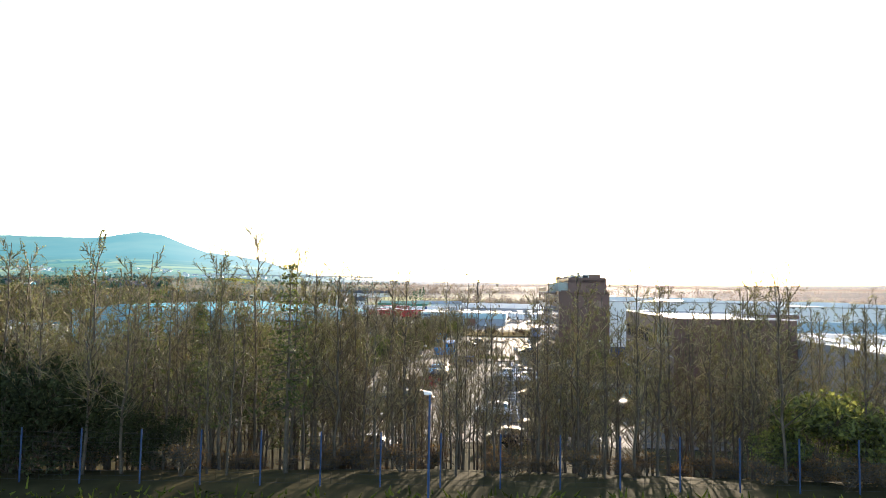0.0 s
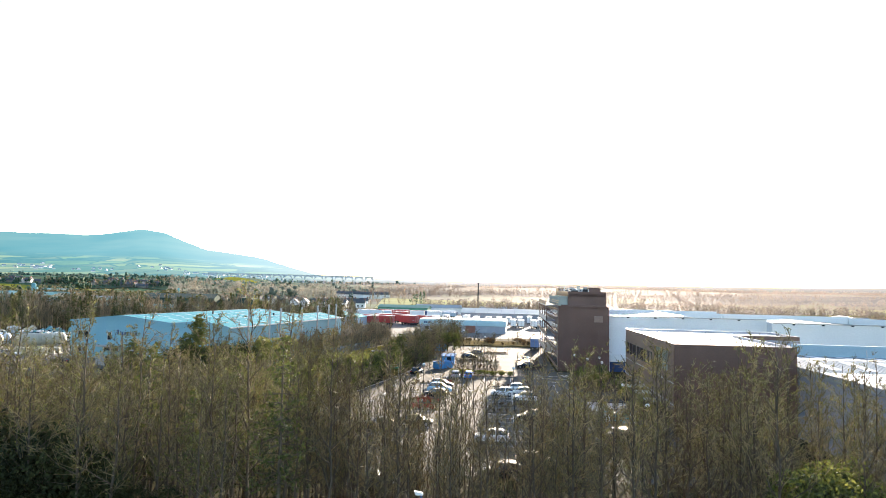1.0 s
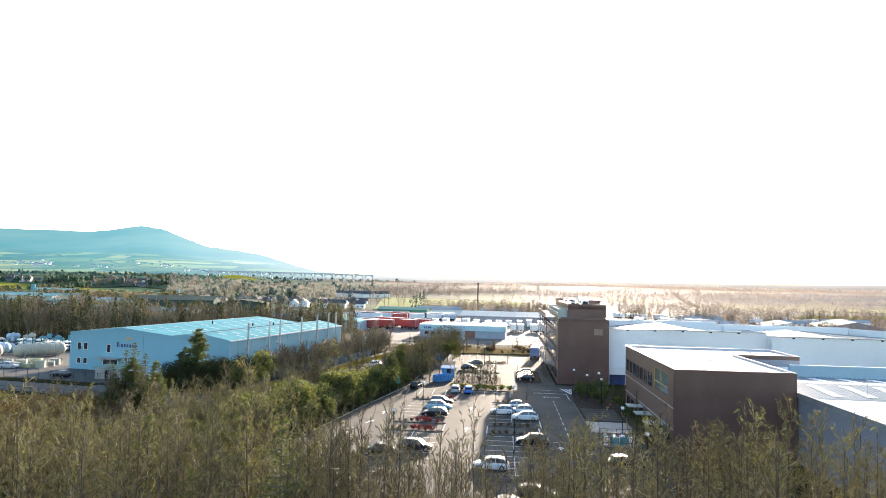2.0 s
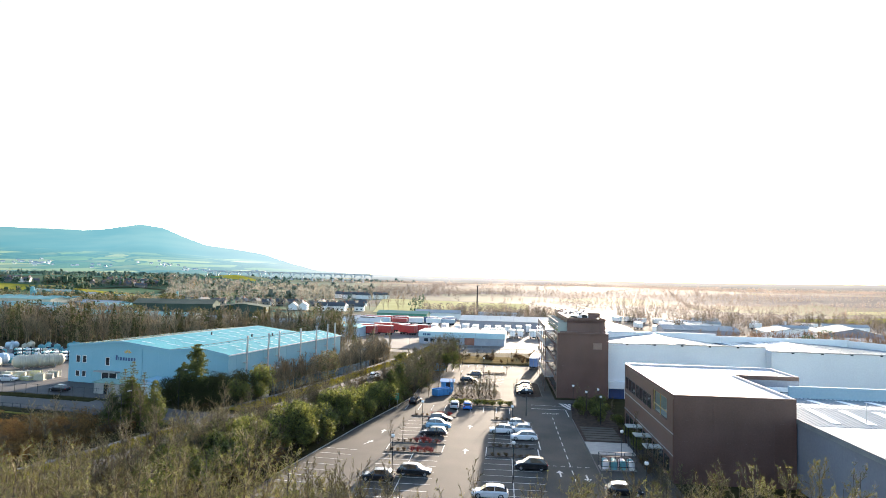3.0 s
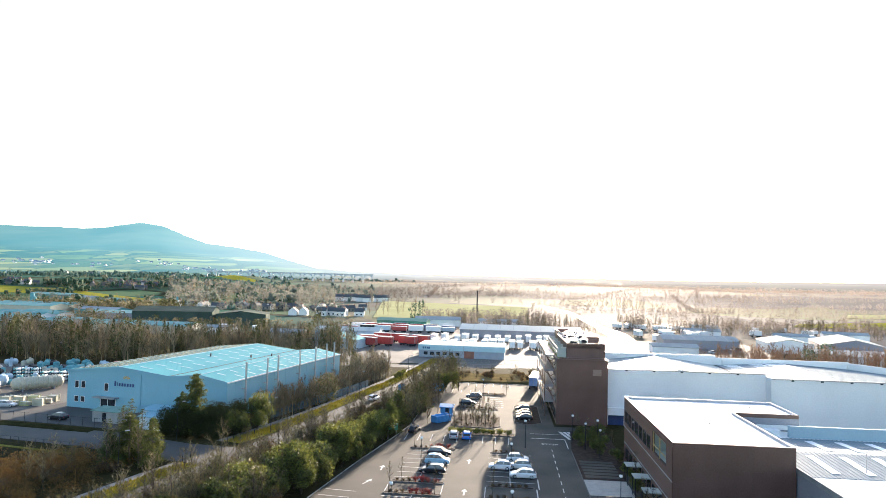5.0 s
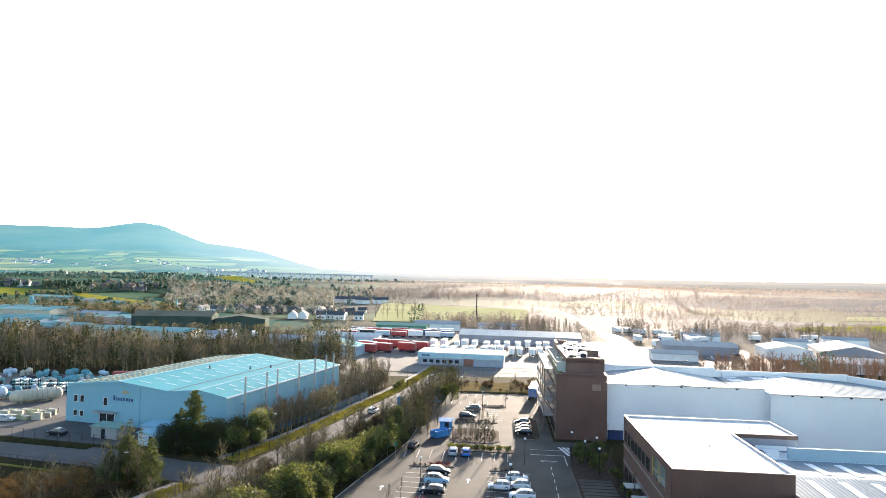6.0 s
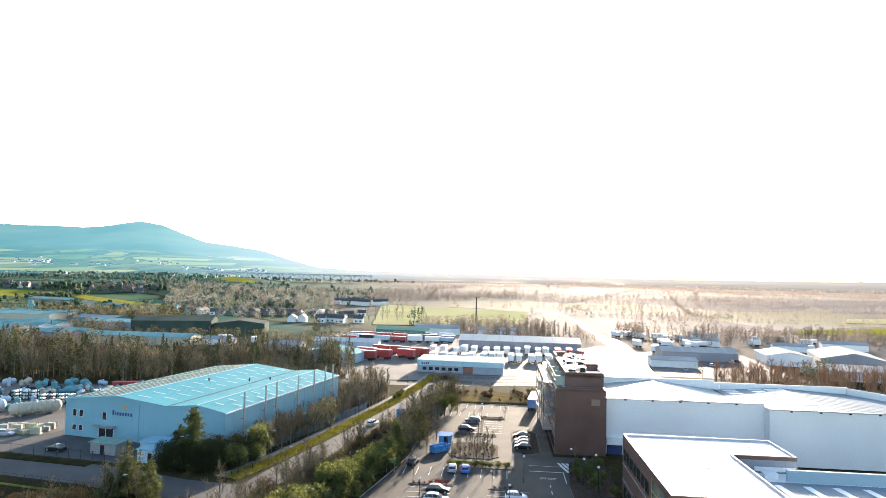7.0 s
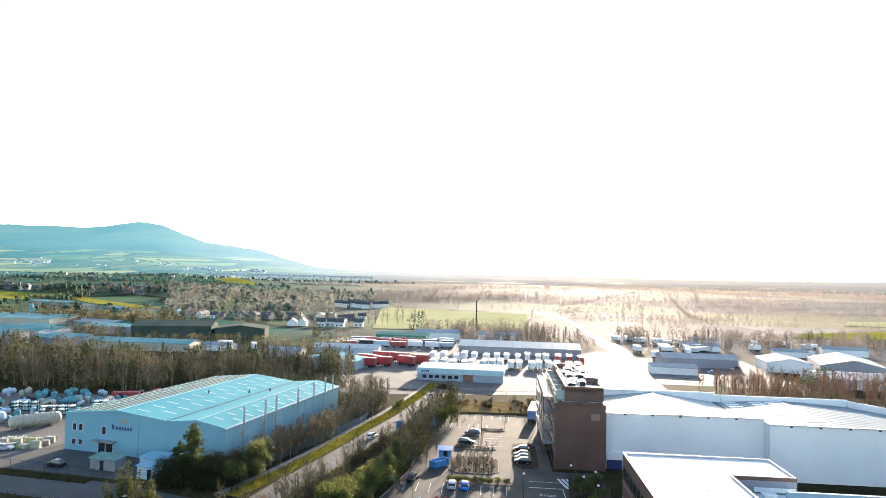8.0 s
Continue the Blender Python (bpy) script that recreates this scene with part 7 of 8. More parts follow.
# ---- houses ----
def house(x, y, turn, w, d, h, wall_mat=None, label="white rendered house with a dark slate roof"):
    ob = thing("house", pose(x, y, land(x, y) - 0.2, 0, 0, turn), label, "house", "houses in the valley")
    part("wall", Shape().box(0, w, 0, d, -2, h), wall_mat or RENDER, ob)
    part("gable", Shape().add([(xx, 0, h) for xx in (0, w)] + [(xx, d, h) for xx in (0, w)] + [(xx, d / 2, h + d * 0.42) for xx in (0, w)], [(0, 4, 2), (1, 3, 5), (0, 1, 5, 4), (2, 4, 5, 3)]), wall_mat or RENDER, ob)
    part("roof", slope(-0.25, w + 0.25, -0.35, d / 2, h - 0.15, h + d * 0.42 + 0.05, 0.14), SLATE, ob)
    part("roof", slope(-0.25, w + 0.25, d / 2, d + 0.35, h + d * 0.42 + 0.05, h - 0.15, 0.14), SLATE, ob)
    part("chimney", Shape().box(w - 0.9, w - 0.1, d / 2 - 0.5, d / 2 + 0.5, h, h + d * 0.42 + 1.1), BRICK, ob)
    for i in range(2 if y < 600 else 0):
        for zz in (1.0, 3.4):
            xx = w * (0.27 + 0.46 * i)
            if zz + 1.2 < h:
                part("window", Shape().box(xx - 0.6, xx + 0.6, -0.05, 0.03, zz, zz + 1.2), GLASS, ob)
    return ob


hr = random.Random(21)
# Wall colour darkened to stand for houses seen from their shaded side
SHADERENDER = material("rendered wall darkened for shade", (0.13, 0.125, 0.105), (0.22, 0.205, 0.18), 0.9, scale=0.3, fine=5)
DULL = "house with walls painted dark for shade and a dark slate roof"
for i in range(24):
    pale_ = hr.random() < 0.45
    house(-236 + i * 7.0 + hr.uniform(-2, 2), 560 + hr.uniform(-8, 26), hr.choice([4, 10, 88, 80]) + hr.uniform(-8, 8), 7.5, 6, hr.uniform(2.9, 3.5), RENDER if pale_ else SHADERENDER, "white rendered house with a dark slate roof" if pale_ else DULL)
for i in range(7):
    house(-112 + i * 7.2 + hr.uniform(-1, 1), 502 + hr.uniform(-3, 8), hr.choice([4, 88, 80]) + hr.uniform(-8, 8), 7.5, 6.5, hr.uniform(3.6, 4.2))
for x0, x1, y0, y1, n_, share in ((-462, -398, 836, 902, 34, 0.3), (-580, -536, 816, 846, 12, 0.7), (-536, -506, 828, 850, 7, 0.2)):
    for i in range(n_):
        pale_ = hr.random() < share
        house(hr.uniform(x0, x1), hr.uniform(y0, y1), hr.choice([10, 25, 100]) + hr.uniform(-15, 15), 7, 5.5, 3.3, RENDER if pale_ else SHADERENDER, "white rendered house with a dark slate roof" if pale_ else DULL)
for i in range(7):
    house(-125 + i * 9 + hr.uniform(-2, 2), 742 + hr.uniform(-10, 40), hr.uniform(-15, 20), 10, 7, 5.0)
for i in range(26):
    house(hr.uniform(-1300, -350), 1650 + hr.uniform(-150, 320), hr.uniform(0, 180), 9, 7, 4)


# ---- railway viaduct across the valley ----
def viaduct(x0, y0, x1, y1, top, piers):
    d = Vector((x1 - x0, y1 - y0))
    ob = thing("viaduct", pose(x0, y0, 0, 0, 0, math.degrees(math.atan2(d.y, d.x))), "long grey stone railway viaduct with many arches", "viaduct")
    span = d.length / piers
    part("deck", Shape().box(0, d.length, -3, 3, top - 1.6, top), HAZYSTONE, ob)
    part("parapet", Shape().box(0, d.length, -3.2, -2.7, top, top + 1.2), HAZYSTONE, ob), part("parapet", Shape().box(0, d.length, 2.7, 3.2, top, top + 1.2), HAZYSTONE, ob)
    r = span * 0.41
    for i in range(piers):
        part("pier", Shape().box(i * span - span * 0.09, i * span + span * 0.09, -3, 3, -8, top - 1.6 - r), HAZYSTONE, ob)
        sh = Shape()
        n = 10
        lo = [(i * span + span * 0.5 - r * 1.0 * math.cos(math.pi * k / n), top - 1.6 - r + r * 0.93 * math.sin(math.pi * k / n)) for k in range(n + 1)]
        for (xa, za), (xb, zb) in zip(lo, lo[1:]):
            sh.add([(xa, -3, za), (xb, -3, zb), (xb, -3, top - 1.6), (xa, -3, top - 1.6), (xa, 3, za), (xb, 3, zb), (xb, 3, top - 1.6), (xa, 3, top - 1.6)], [(0, 1, 2, 3), (7, 6, 5, 4), (0, 4, 5, 1)])
        part("arch", sh, HAZYSTONE, ob)
    return ob


viaduct(-493, 1332, -150, 1400, 37, 16)
mast = thing("radio_mast", pose(30, 520, land(30, 520)), "thin dark steel mast beyond the depot", "mast")
part("pole", Shape().tube((0, 0, -1), (0, 0, 21), 0.6, 0.45, 10), BLACKPOLE, mast)
part("head", Shape().tube((0, 0, 21), (0, 0, 22.5), 0.65, n=10), BLACKPOLE, mast)


# ---- fields ----
def field(outline, mat, label):
    cx, cy = sum(p[0] for p in outline) / len(outline), sum(p[1] for p in outline) / len(outline)
    sh = Shape()
    n, m_ = 12, 8
    a, b, c, d = [Vector(p) for p in outline]
    v = []
    for j in range(m_ + 1):
        for i in range(n + 1):
            p = a.lerp(b, i / n).lerp(d.lerp(c, i / n), j / m_)
            v.append((p.x, p.y, land(p.x, p.y) + 0.5))
    sh.add(v, [(j * (n + 1) + i, j * (n + 1) + i + 1, (j + 1) * (n + 1) + i + 1, (j + 1) * (n + 1) + i) for j in range(m_) for i in range(n)])
    tagged(part("field", sh, mat, smooth=True), label, "field", kind="structure")


MEADOW = material("bright meadow", (0.17, 0.175, 0.025), (0.3, 0.27, 0.055), 0.9, scale=0.02, fine=0.4, bump=0.3, coords="Position", spec=0.0)
STUBBLE = material("pale stubble field", (0.36, 0.34, 0.17), (0.47, 0.44, 0.25), 0.9, scale=0.02, fine=0.4, bump=0.3, coords="Position", spec=0.0)
PASTURE = material("green pasture", (0.03, 0.1, 0.06), (0.07, 0.16, 0.09), 0.9, scale=0.02, fine=0.4, bump=0.3, coords="Position", spec=0.0)
field([(-560, 700), (-447, 728), (-488, 806), (-580, 800)], MEADOW, "bright yellow-green meadow on a slope")
field([(-398, 714), (-313, 654), (-318, 692), (-505, 829)], MEADOW, "bright yellow-green meadow on a slope")
field([(-440, 1210), (-345, 1170), (-350, 1215), (-500, 1330)], MEADOW, "bright yellow-green meadow on a slope")
field([(-310, 672), (-268, 664), (-270, 690), (-305, 694)], MEADOW, "bright yellow-green meadow among trees")
field([(-52, 492), (70, 500), (96, 700), (-70, 770)], STUBBLE, "pale yellow field among trees")
field([(-1100, 1150), (-420, 1200), (-420, 1420), (-1100, 1400)], PASTURE, "green pasture below the hill")
field([(272, 490), (430, 478), (540, 640), (300, 530)], MEADOW, "yellow-green field beyond the estate")
field([(410, 640), (760, 600), (760, 700), (450, 700)], STUBBLE, "pale field beyond the estate")


# ---- tree belts and distant woods ----
def small_tree(rng, kind, dense=1.0):
    """A light tree for crowds: rods and leaf clumps, one unit high."""
    if kind == "bare":
        segs = [(0, 0, 0, 0, 0, 0.95, 0.013, 0.003)]
        for j in range(15):
            h, az = rng.uniform(0.08, 0.88), rng.uniform(0, 6.28)
            l_ = 0.34 * (1.1 - 0.75 * h)
            d = np.array([math.cos(az) * 0.42, math.sin(az) * 0.42, rng.uniform(0.75, 1.1)]) * l_
            b = np.array([0, 0, h])
            segs.append((*b, *(b + d), 0.006, 0.002))
            for _ in range(5):
                q = b + d * rng.uniform(0.2, 1)
                segs.append((*q, *(q + d * rng.uniform(0.25, 0.55) + rng.normal(size=3) * 0.04), 0.0034, 0.0012))
        return prisms(segs, 3), None
    segs = [(0, 0, 0, 0, 0, 0.9, 0.018, 0.004)]
    if kind == "brush":
        for j in range(6):
            h, az = rng.uniform(0.15, 0.6), rng.uniform(0, 6.28)
            segs.append((0, 0, h, math.cos(az) * 0.22, math.sin(az) * 0.22, h + 0.3, 0.008, 0.003))
    n = int((64 if kind == "fir" else 84) * dense)
    if kind == "fir":
        h = rng.uniform(0.1, 1, n)
        r = 0.2 * (1.02 - h) * np.sqrt(rng.uniform(0.3, 1.1, n))
    else:
        h = rng.uniform(0.02, 1, n)
        r = 0.36 * np.sqrt(np.clip(1 - ((h - 0.5) / 0.52) ** 2, 0.02, 1)) * np.sqrt(rng.uniform(0.3, 1.15, n))
    az = rng.uniform(0, 6.28, len(h))
    c = np.stack([r * np.cos(az), r * np.sin(az), h], 1)
    return prisms(segs, 3), petals(c, (0.06 if kind == "fir" else 0.06 if kind == "brush" else 0.085) * dense ** -0.5, rng)


CUBE = np.array([(x, y, z) for z in (-1, 1) for y in (-1, 1) for x in (-1, 1)]) * 0.577
CUBE_FACES = np.array([(0, 2, 3, 1), (4, 5, 7, 6), (0, 1, 5, 4), (1, 3, 7, 5), (3, 2, 6, 7), (2, 0, 4, 6)])


def far_tree(rng, kind):
    """A tree for the distance, one unit high: a short trunk, a few uneven clumps and loose sprays at the outline."""
    tall_, wide = (0.34, 0.13) if kind == "fir" else (0.2, 0.2)
    vs, fs = [], []
    n = 5
    for i in range(n):
        h = (i + 0.5) / n if kind == "fir" else rng.uniform(0.3, 0.8)
        out = 0.06 if kind == "fir" else 0.26 * math.sqrt(rng.uniform())
        az = rng.uniform(0, 6.28)
        grow_ = (1.15 - h) if kind == "fir" else rng.uniform(0.7, 1.2)
        p = CUBE * np.array([wide, wide, tall_]) * grow_ * rng.uniform(0.75, 1.3, (8, 3)) + np.array([math.cos(az) * out, math.sin(az) * out, h])
        fs.append(CUBE_FACES + len(vs) * 8)
        vs.append(p)
    m = 9
    h, az = rng.uniform(0.35, 1.0, m), rng.uniform(0, 6.28, m)
    r = rng.uniform(0.15, 0.38, m) * (1.1 - 0.6 * h)
    pv, pf = petals(np.stack([r * np.cos(az), r * np.sin(az), h], 1), 0.09, rng)
    v = np.concatenate(vs + [pv])
    return prisms([(0, 0, 0, 0, 0, 0.6, 0.02, 0.008)], 3), (v, np.concatenate(fs + [pf + n * 8]))


wood_rng = np.random.default_rng(77)
BASE = {k: [small_tree(wood_rng, k) for _ in range(4)] for k in ("bare", "fir", "round", "brush")}
SPARSE = {k: [far_tree(wood_rng, k) for _ in range(6)] for k in ("fir", "round")}
SPARSE["brush"] = SPARSE["bare"] = [small_tree(wood_rng, "brush", 0.7) for _ in range(6)]
NEAR = {k: [small_tree(wood_rng, k, 4.0) for _ in range(4)] for k in ("bare", "fir", "round", "brush")}
# Far bare wood and twig crowns: distance haze is put into these two colours
HAZYBARE = material("bare winter wood paled by painted haze", (0.24, 0.17, 0.1), (0.44, 0.33, 0.22), 0.85, scale=0.05, fine=0.6, bump=0, spread=0.3, coords="Position", trans=0.2, spec=0.2)
HAZYBRUSH = material("twiggy winter crowns paled by painted haze", (0.3, 0.245, 0.215), (0.42, 0.35, 0.31), 0.85, scale=0.012, fine=0.3, bump=0, spread=0.08, coords="Position", trans=0.5, spec=0.1)
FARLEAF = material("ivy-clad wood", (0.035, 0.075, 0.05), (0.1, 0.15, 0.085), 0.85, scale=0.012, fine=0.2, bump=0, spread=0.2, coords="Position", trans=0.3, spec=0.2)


# Lighter, greyer copy of the far leaf colour, to carry painted haze
HAZYLEAF = material("ivy woods greyed by painted haze", (0.09, 0.13, 0.11), (0.17, 0.21, 0.17), 0.85, scale=0.012, fine=0.2, bump=0, spread=0.15, coords="Position", trans=0.3, spec=0.1)


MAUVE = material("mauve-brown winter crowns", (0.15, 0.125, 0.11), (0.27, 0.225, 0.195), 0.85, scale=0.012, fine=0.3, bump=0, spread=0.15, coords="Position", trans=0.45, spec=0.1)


def crowd(name, spots, label, mats=(None, None, None), spread=1.0):
    """Many trees joined into one object. spots: x, y, height, kind."""
    wood, leaf, brush = [], [], []
    for x, y, h, kind in spots:
        (wv, wf), lf = (NEAR if y < 330 else BASE if y < 560 else SPARSE)[kind][wood_rng.integers(0, 4)]
        a = wood_rng.uniform(0, 6.28)
        ca, sa = math.cos(a), math.sin(a)
        wide = h * spread * wood_rng.uniform(0.8, 1.25)
        for src, dst in (((wv, wf), wood), (lf, brush if kind == "brush" else leaf)):
            if src is None:
                continue
            v, f = src
            p = np.stack([(v[:, 0] * ca - v[:, 1] * sa) * wide + x, (v[:, 0] * sa + v[:, 1] * ca) * wide + y, v[:, 2] * h + land(x, y) - 0.2], 1)
            dst.append((p, f))
    ob = tagged(new(name), label, "woodland", kind="stuff")
    if wood:
        tagged(part("twigs", array_mesh("twigs", wood, mats[0] or HAZYBARE), None, ob), kind="stuff")
    if leaf:
        tagged(part("foliage", array_mesh("foliage", leaf, mats[1] or FARLEAF, True), None, ob), kind="stuff")
    if brush:
        tagged(part("twig_crowns", array_mesh("twig_crowns", brush, mats[2] or HAZYBRUSH, True), None, ob), kind="stuff")


OLIVE = material("olive winter crowns", (0.14, 0.115, 0.065), (0.29, 0.235, 0.14), 0.85, scale=0.03, fine=0.6, bump=0, spread=0.5, coords="Position", trans=0.3, spec=0.1)
BELTWOOD = material("brown winter wood", (0.13, 0.097, 0.058), (0.34, 0.26, 0.165), 0.85, scale=0.06, fine=0.6, bump=0, spread=0.6, coords="Position", trans=0.15, spec=0.2)


def pick(weights):
    if len(weights) == 3:
        weights = [weights[0], weights[1], weights[2], 0]
    return wood_rng.choice(["bare", "fir", "round", "brush"], p=weights)


RUST = material("dead bracken and reeds", (0.09, 0.052, 0.02), (0.25, 0.145, 0.05), 0.9, scale=0.06, fine=1.5, bump=0, spread=0.4, coords="Position", trans=0.3, spec=0.1)
spots = [(x, y, wood_rng.uniform(0.8, 2.6), "brush") for x, y in zip(wood_rng.uniform(-116, -50, 1500), wood_rng.uniform(58, 111, 1500)) if x < road_side(max(y, 66), -10.5) and noise.noise((x / 14, y / 14, 3.3)) > -0.25 and y < 112 + 0.25 * (x + 60)]
crowd("scrub", spots, "rust-brown bracken and bramble on rough ground", (SCRUB, None, RUST), 1.7)
spots = []
for i in range(430):
    k = wood_rng.uniform()
    y = 139 + 66 * k
    spots.append((road_side(y, -9.5) - wood_rng.uniform(0, 6.5), y, wood_rng.uniform(3.4, 7.2), pick([0.95, 0.01, 0.02, 0.02])))
crowd("thicket", spots, "brown bare thicket between warehouse and road", (BELTWOOD, IVY, OLIVE))
spots = []
for i in range(620):
    k = wood_rng.uniform()
    x = -200 + 165 * k
    y = 220 + 6 * math.sin(k * 9) + wood_rng.uniform(0, 34) + 12 * k
    if x > -66 and y < 246:
        continue
    spots.append((x, y, wood_rng.uniform(8, 14.5), pick([0.76, 0.2, 0.04])))
spots = [(x, y, h, "brush" if k == "bare" and h < 9.5 and wood_rng.uniform() < 0.3 else k) for x, y, h, k in spots]
crowd("tree_belt", spots, "dense belt of bare trees and ivy behind the warehouse", (BELTWOOD, IVY, OLIVE))
spots = [(x, y, wood_rng.uniform(5, 9), pick([0.9, 0.06, 0.04])) for x, y in zip(wood_rng.uniform(-72, -14, 420), wood_rng.uniform(206, 276, 420)) if -64 < x < -16 - (y - 206) * 0.05 and (x / y < -0.2 or y < 226)]
spots += [(x, y, wood_rng.uniform(3.2, 5.6), pick([0.7, 0.02, 0.12, 0.16])) for x, y in zip(wood_rng.uniform(-50, -16, 150), wood_rng.uniform(206, 242, 150)) if x / y > -0.2 and x < -18 + (206 - y) * 0.05]
crowd("tree_belt", spots, "brown bare trees beside the road and the depot", (BELTWOOD, IVY, OLIVE))
spots = [(x, y, wood_rng.uniform(6, 11), pick([0.97, 0.01, 0.02])) for x, y in zip(wood_rng.uniform(104, 290, 560), wood_rng.uniform(216, 256, 560))]
crowd("tree_belt", spots, "russet bare trees behind the production hall", (material("russet twigs", (0.26, 0.15, 0.09), (0.44, 0.28, 0.17), 0.85, scale=0.1, fine=1, bump=0, spread=0.3, coords="Position", trans=0.3), None, None))


def scatter(n, x0, x1, y0, y1, lo, hi, weights, keep=None):
    out = []
    for _ in range(n):
        x, y = wood_rng.uniform(x0, x1), wood_rng.uniform(y0, y1)
        if keep is None or keep(x, y):
            out.append((x, y, wood_rng.uniform(lo, hi), pick(weights)))
    return out


def clumps(x, y):
    return noise.noise((x / 130, y / 60, 4.2)) > 0.0 and open_land(x, y)


def open_land(x, y):
    """False where a field or a road keeps the view open."""
    if -0.8 < x / y < -0.43 and 560 < y < 800:
        return False
    if -0.14 < x / y < 0.14 and 480 < y < 770:
        return False
    return abs(x - 120) > 14 or y > 760


def hedgerows(n, x0, x1, y0, y1, lo, hi, weights):
    """Lines of trees and bushes along field edges, most of them across the valley."""
    out = []
    for _ in range(n):
        x, y, a = wood_rng.uniform(x0, x1), wood_rng.uniform(y0, y1), wood_rng.normal() * 0.22 + (1.2 if wood_rng.uniform() < 0.15 else 0)
        length = wood_rng.uniform(110, 380)
        for d in np.arange(0, length, max(3.2, y / 260)):
            p, q = x + d * math.cos(a) + wood_rng.normal() * 1.2, y + d * math.sin(a) + wood_rng.normal() * 1.2
            if open_land(p, q):
                out.append((p, q, wood_rng.uniform(lo, hi) * (1.5 if wood_rng.uniform() < 0.1 else 1), pick(weights)))
    return out


spots = scatter(230, -330, -70, 448, 478, 7, 12, [0.25, 0.15, 0.3, 0.3], lambda x, y: noise.noise((x / 40, y / 40, 2.2)) > -0.15 and x < -195)
spots += scatter(520, -340, -40, 270, 470, 5, 10, [0.2, 0.1, 0.3, 0.4], lambda x, y: noise.noise((x / 30, y / 30, 7.2)) > 0.05 and not (-292 < x < -95 and 325 < y < 450))
spots += scatter(120, -190, -95, 352, 378, 4, 7.5, [0.2, 0.1, 0.3, 0.4], lambda x, y: noise.noise((x / 20, y / 20, 1.2)) > -0.1)
spots += scatter(160, -300, -190, 440, 520, 6, 10, [0.2, 0.1, 0.3, 0.4]) + scatter(60, -226, -190, 366, 400, 5, 9, [0.4, 0.1, 0.1, 0.4]) + scatter(40, -228, -214, 318, 345, 6, 10, [0.5, 0.2, 0, 0.3]) + scatter(60, -300, -225, 456, 486, 6, 10, [0.4, 0.1, 0.1, 0.4])
crowd("woodland", spots, "trees round the industrial units", (BELTWOOD, IVY, OLIVE))
tall_woods = scatter(1300, -440, -60, 600, 960, 8, 14, [0.1, 0.02, 0.14, 0.74], lambda x, y: -0.43 < x / y < -0.17 and noise.noise((x / 45, y / 60, 5.2)) > -0.22 and not (-320 < x < -262 and 650 < y < 700))
tall_woods += [(x, y, h * 0.5, k) for x, y, h, k in scatter(160, -262, -80, 520, 600, 8, 16, [0.2, 0.0, 0.2, 0.6])]
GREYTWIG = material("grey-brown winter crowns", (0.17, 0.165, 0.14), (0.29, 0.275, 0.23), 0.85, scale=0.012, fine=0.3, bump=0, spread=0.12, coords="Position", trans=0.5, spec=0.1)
# Paler copy of the ivy colour, with distance haze worked in
HAZYIVY = material("ivy on trees paled by painted haze", (0.13, 0.165, 0.135), (0.22, 0.25, 0.2), 0.85, scale=0.012, fine=0.2, bump=0, spread=0.15, coords="Position", trans=0.5, spec=0.1)
crowd("woodland", tall_woods, "tall grey-brown bare woods across the valley", (BELTWOOD, HAZYIVY, GREYTWIG))
spots = scatter(70, -475, -390, 830, 900, 4, 8, [0, 0.05, 0.45, 0.5]) + scatter(44, -512, -470, 812, 850, 7, 13, [0, 0.2, 0.7, 0.1]) + scatter(40, -590, -505, 800, 850, 4, 7, [0, 0, 0.6, 0.4])
spots += scatter(60, -470, -425, 690, 735, 4, 8, [0.1, 0, 0.4, 0.5]) + scatter(16, -452, -430, 745, 790, 7, 11, [0, 0, 0.6, 0.4]) + scatter(190, -470, -260, 540, 650, 4.5, 9, [0.1, 0, 0.3, 0.6], lambda x, y: noise.noise((x / 25, y / 25, 9.1)) > -0.2)
spots += scatter(300, -420, 40, 660, 1000, 6, 11, [0.05, 0.1, 0.55, 0.3], clumps) + hedgerows(26, -460, 60, 640, 1050, 3, 7, [0.05, 0.05, 0.6, 0.3])
# Woods split by bearing: right-hand ones get paler colours for painted haze
clear_side = [q for q in spots if q[0] / q[1] < -0.24 or (q[3] == "fir" and q[0] / q[1] < -0.1)]
crowd("woodland", clear_side, "patchy woods and hedgerow trees in the valley", (BELTWOOD, None, OLIVE))
crowd("woodland", [(x, y, h, "brush" if x / y > -0.1 or (kind == "round" and wood_rng.uniform() < 0.6) else kind) for x, y, h, kind in spots if (x, y, h, kind) not in set(clear_side)], "bare mauve woods among fields in the valley, paled by painted haze", (BELTWOOD, HAZYLEAF, MAUVE))
spots = scatter(220, -1100, -200, 900, 1150, 6, 10, [0, 0.15, 0.7, 0.15], clumps) + hedgerows(14, -1200, -250, 850, 1250, 4, 8, [0, 0.1, 0.75, 0.15]) + hedgerows(16, -1300, -300, 1400, 1800, 5, 9, [0, 0.1, 0.75, 0.15])
# Blue-green of distance haze painted into these crowns
HAZYTEAL = material("distant woods tinted by painted haze", (0.08, 0.15, 0.135), (0.15, 0.235, 0.2), 0.85, scale=0.01, fine=0.2, bump=0, spread=0.12, coords="Position", trans=0.5, spec=0.1)
crowd("woodland", spots, "hedgerow trees on the rising fields", (None, HAZYTEAL, HAZYTEAL))
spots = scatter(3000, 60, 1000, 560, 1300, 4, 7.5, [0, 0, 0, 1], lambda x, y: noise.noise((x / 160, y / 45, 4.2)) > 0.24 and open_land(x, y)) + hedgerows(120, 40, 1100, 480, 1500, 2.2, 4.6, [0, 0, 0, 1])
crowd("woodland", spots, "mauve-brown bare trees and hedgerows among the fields")
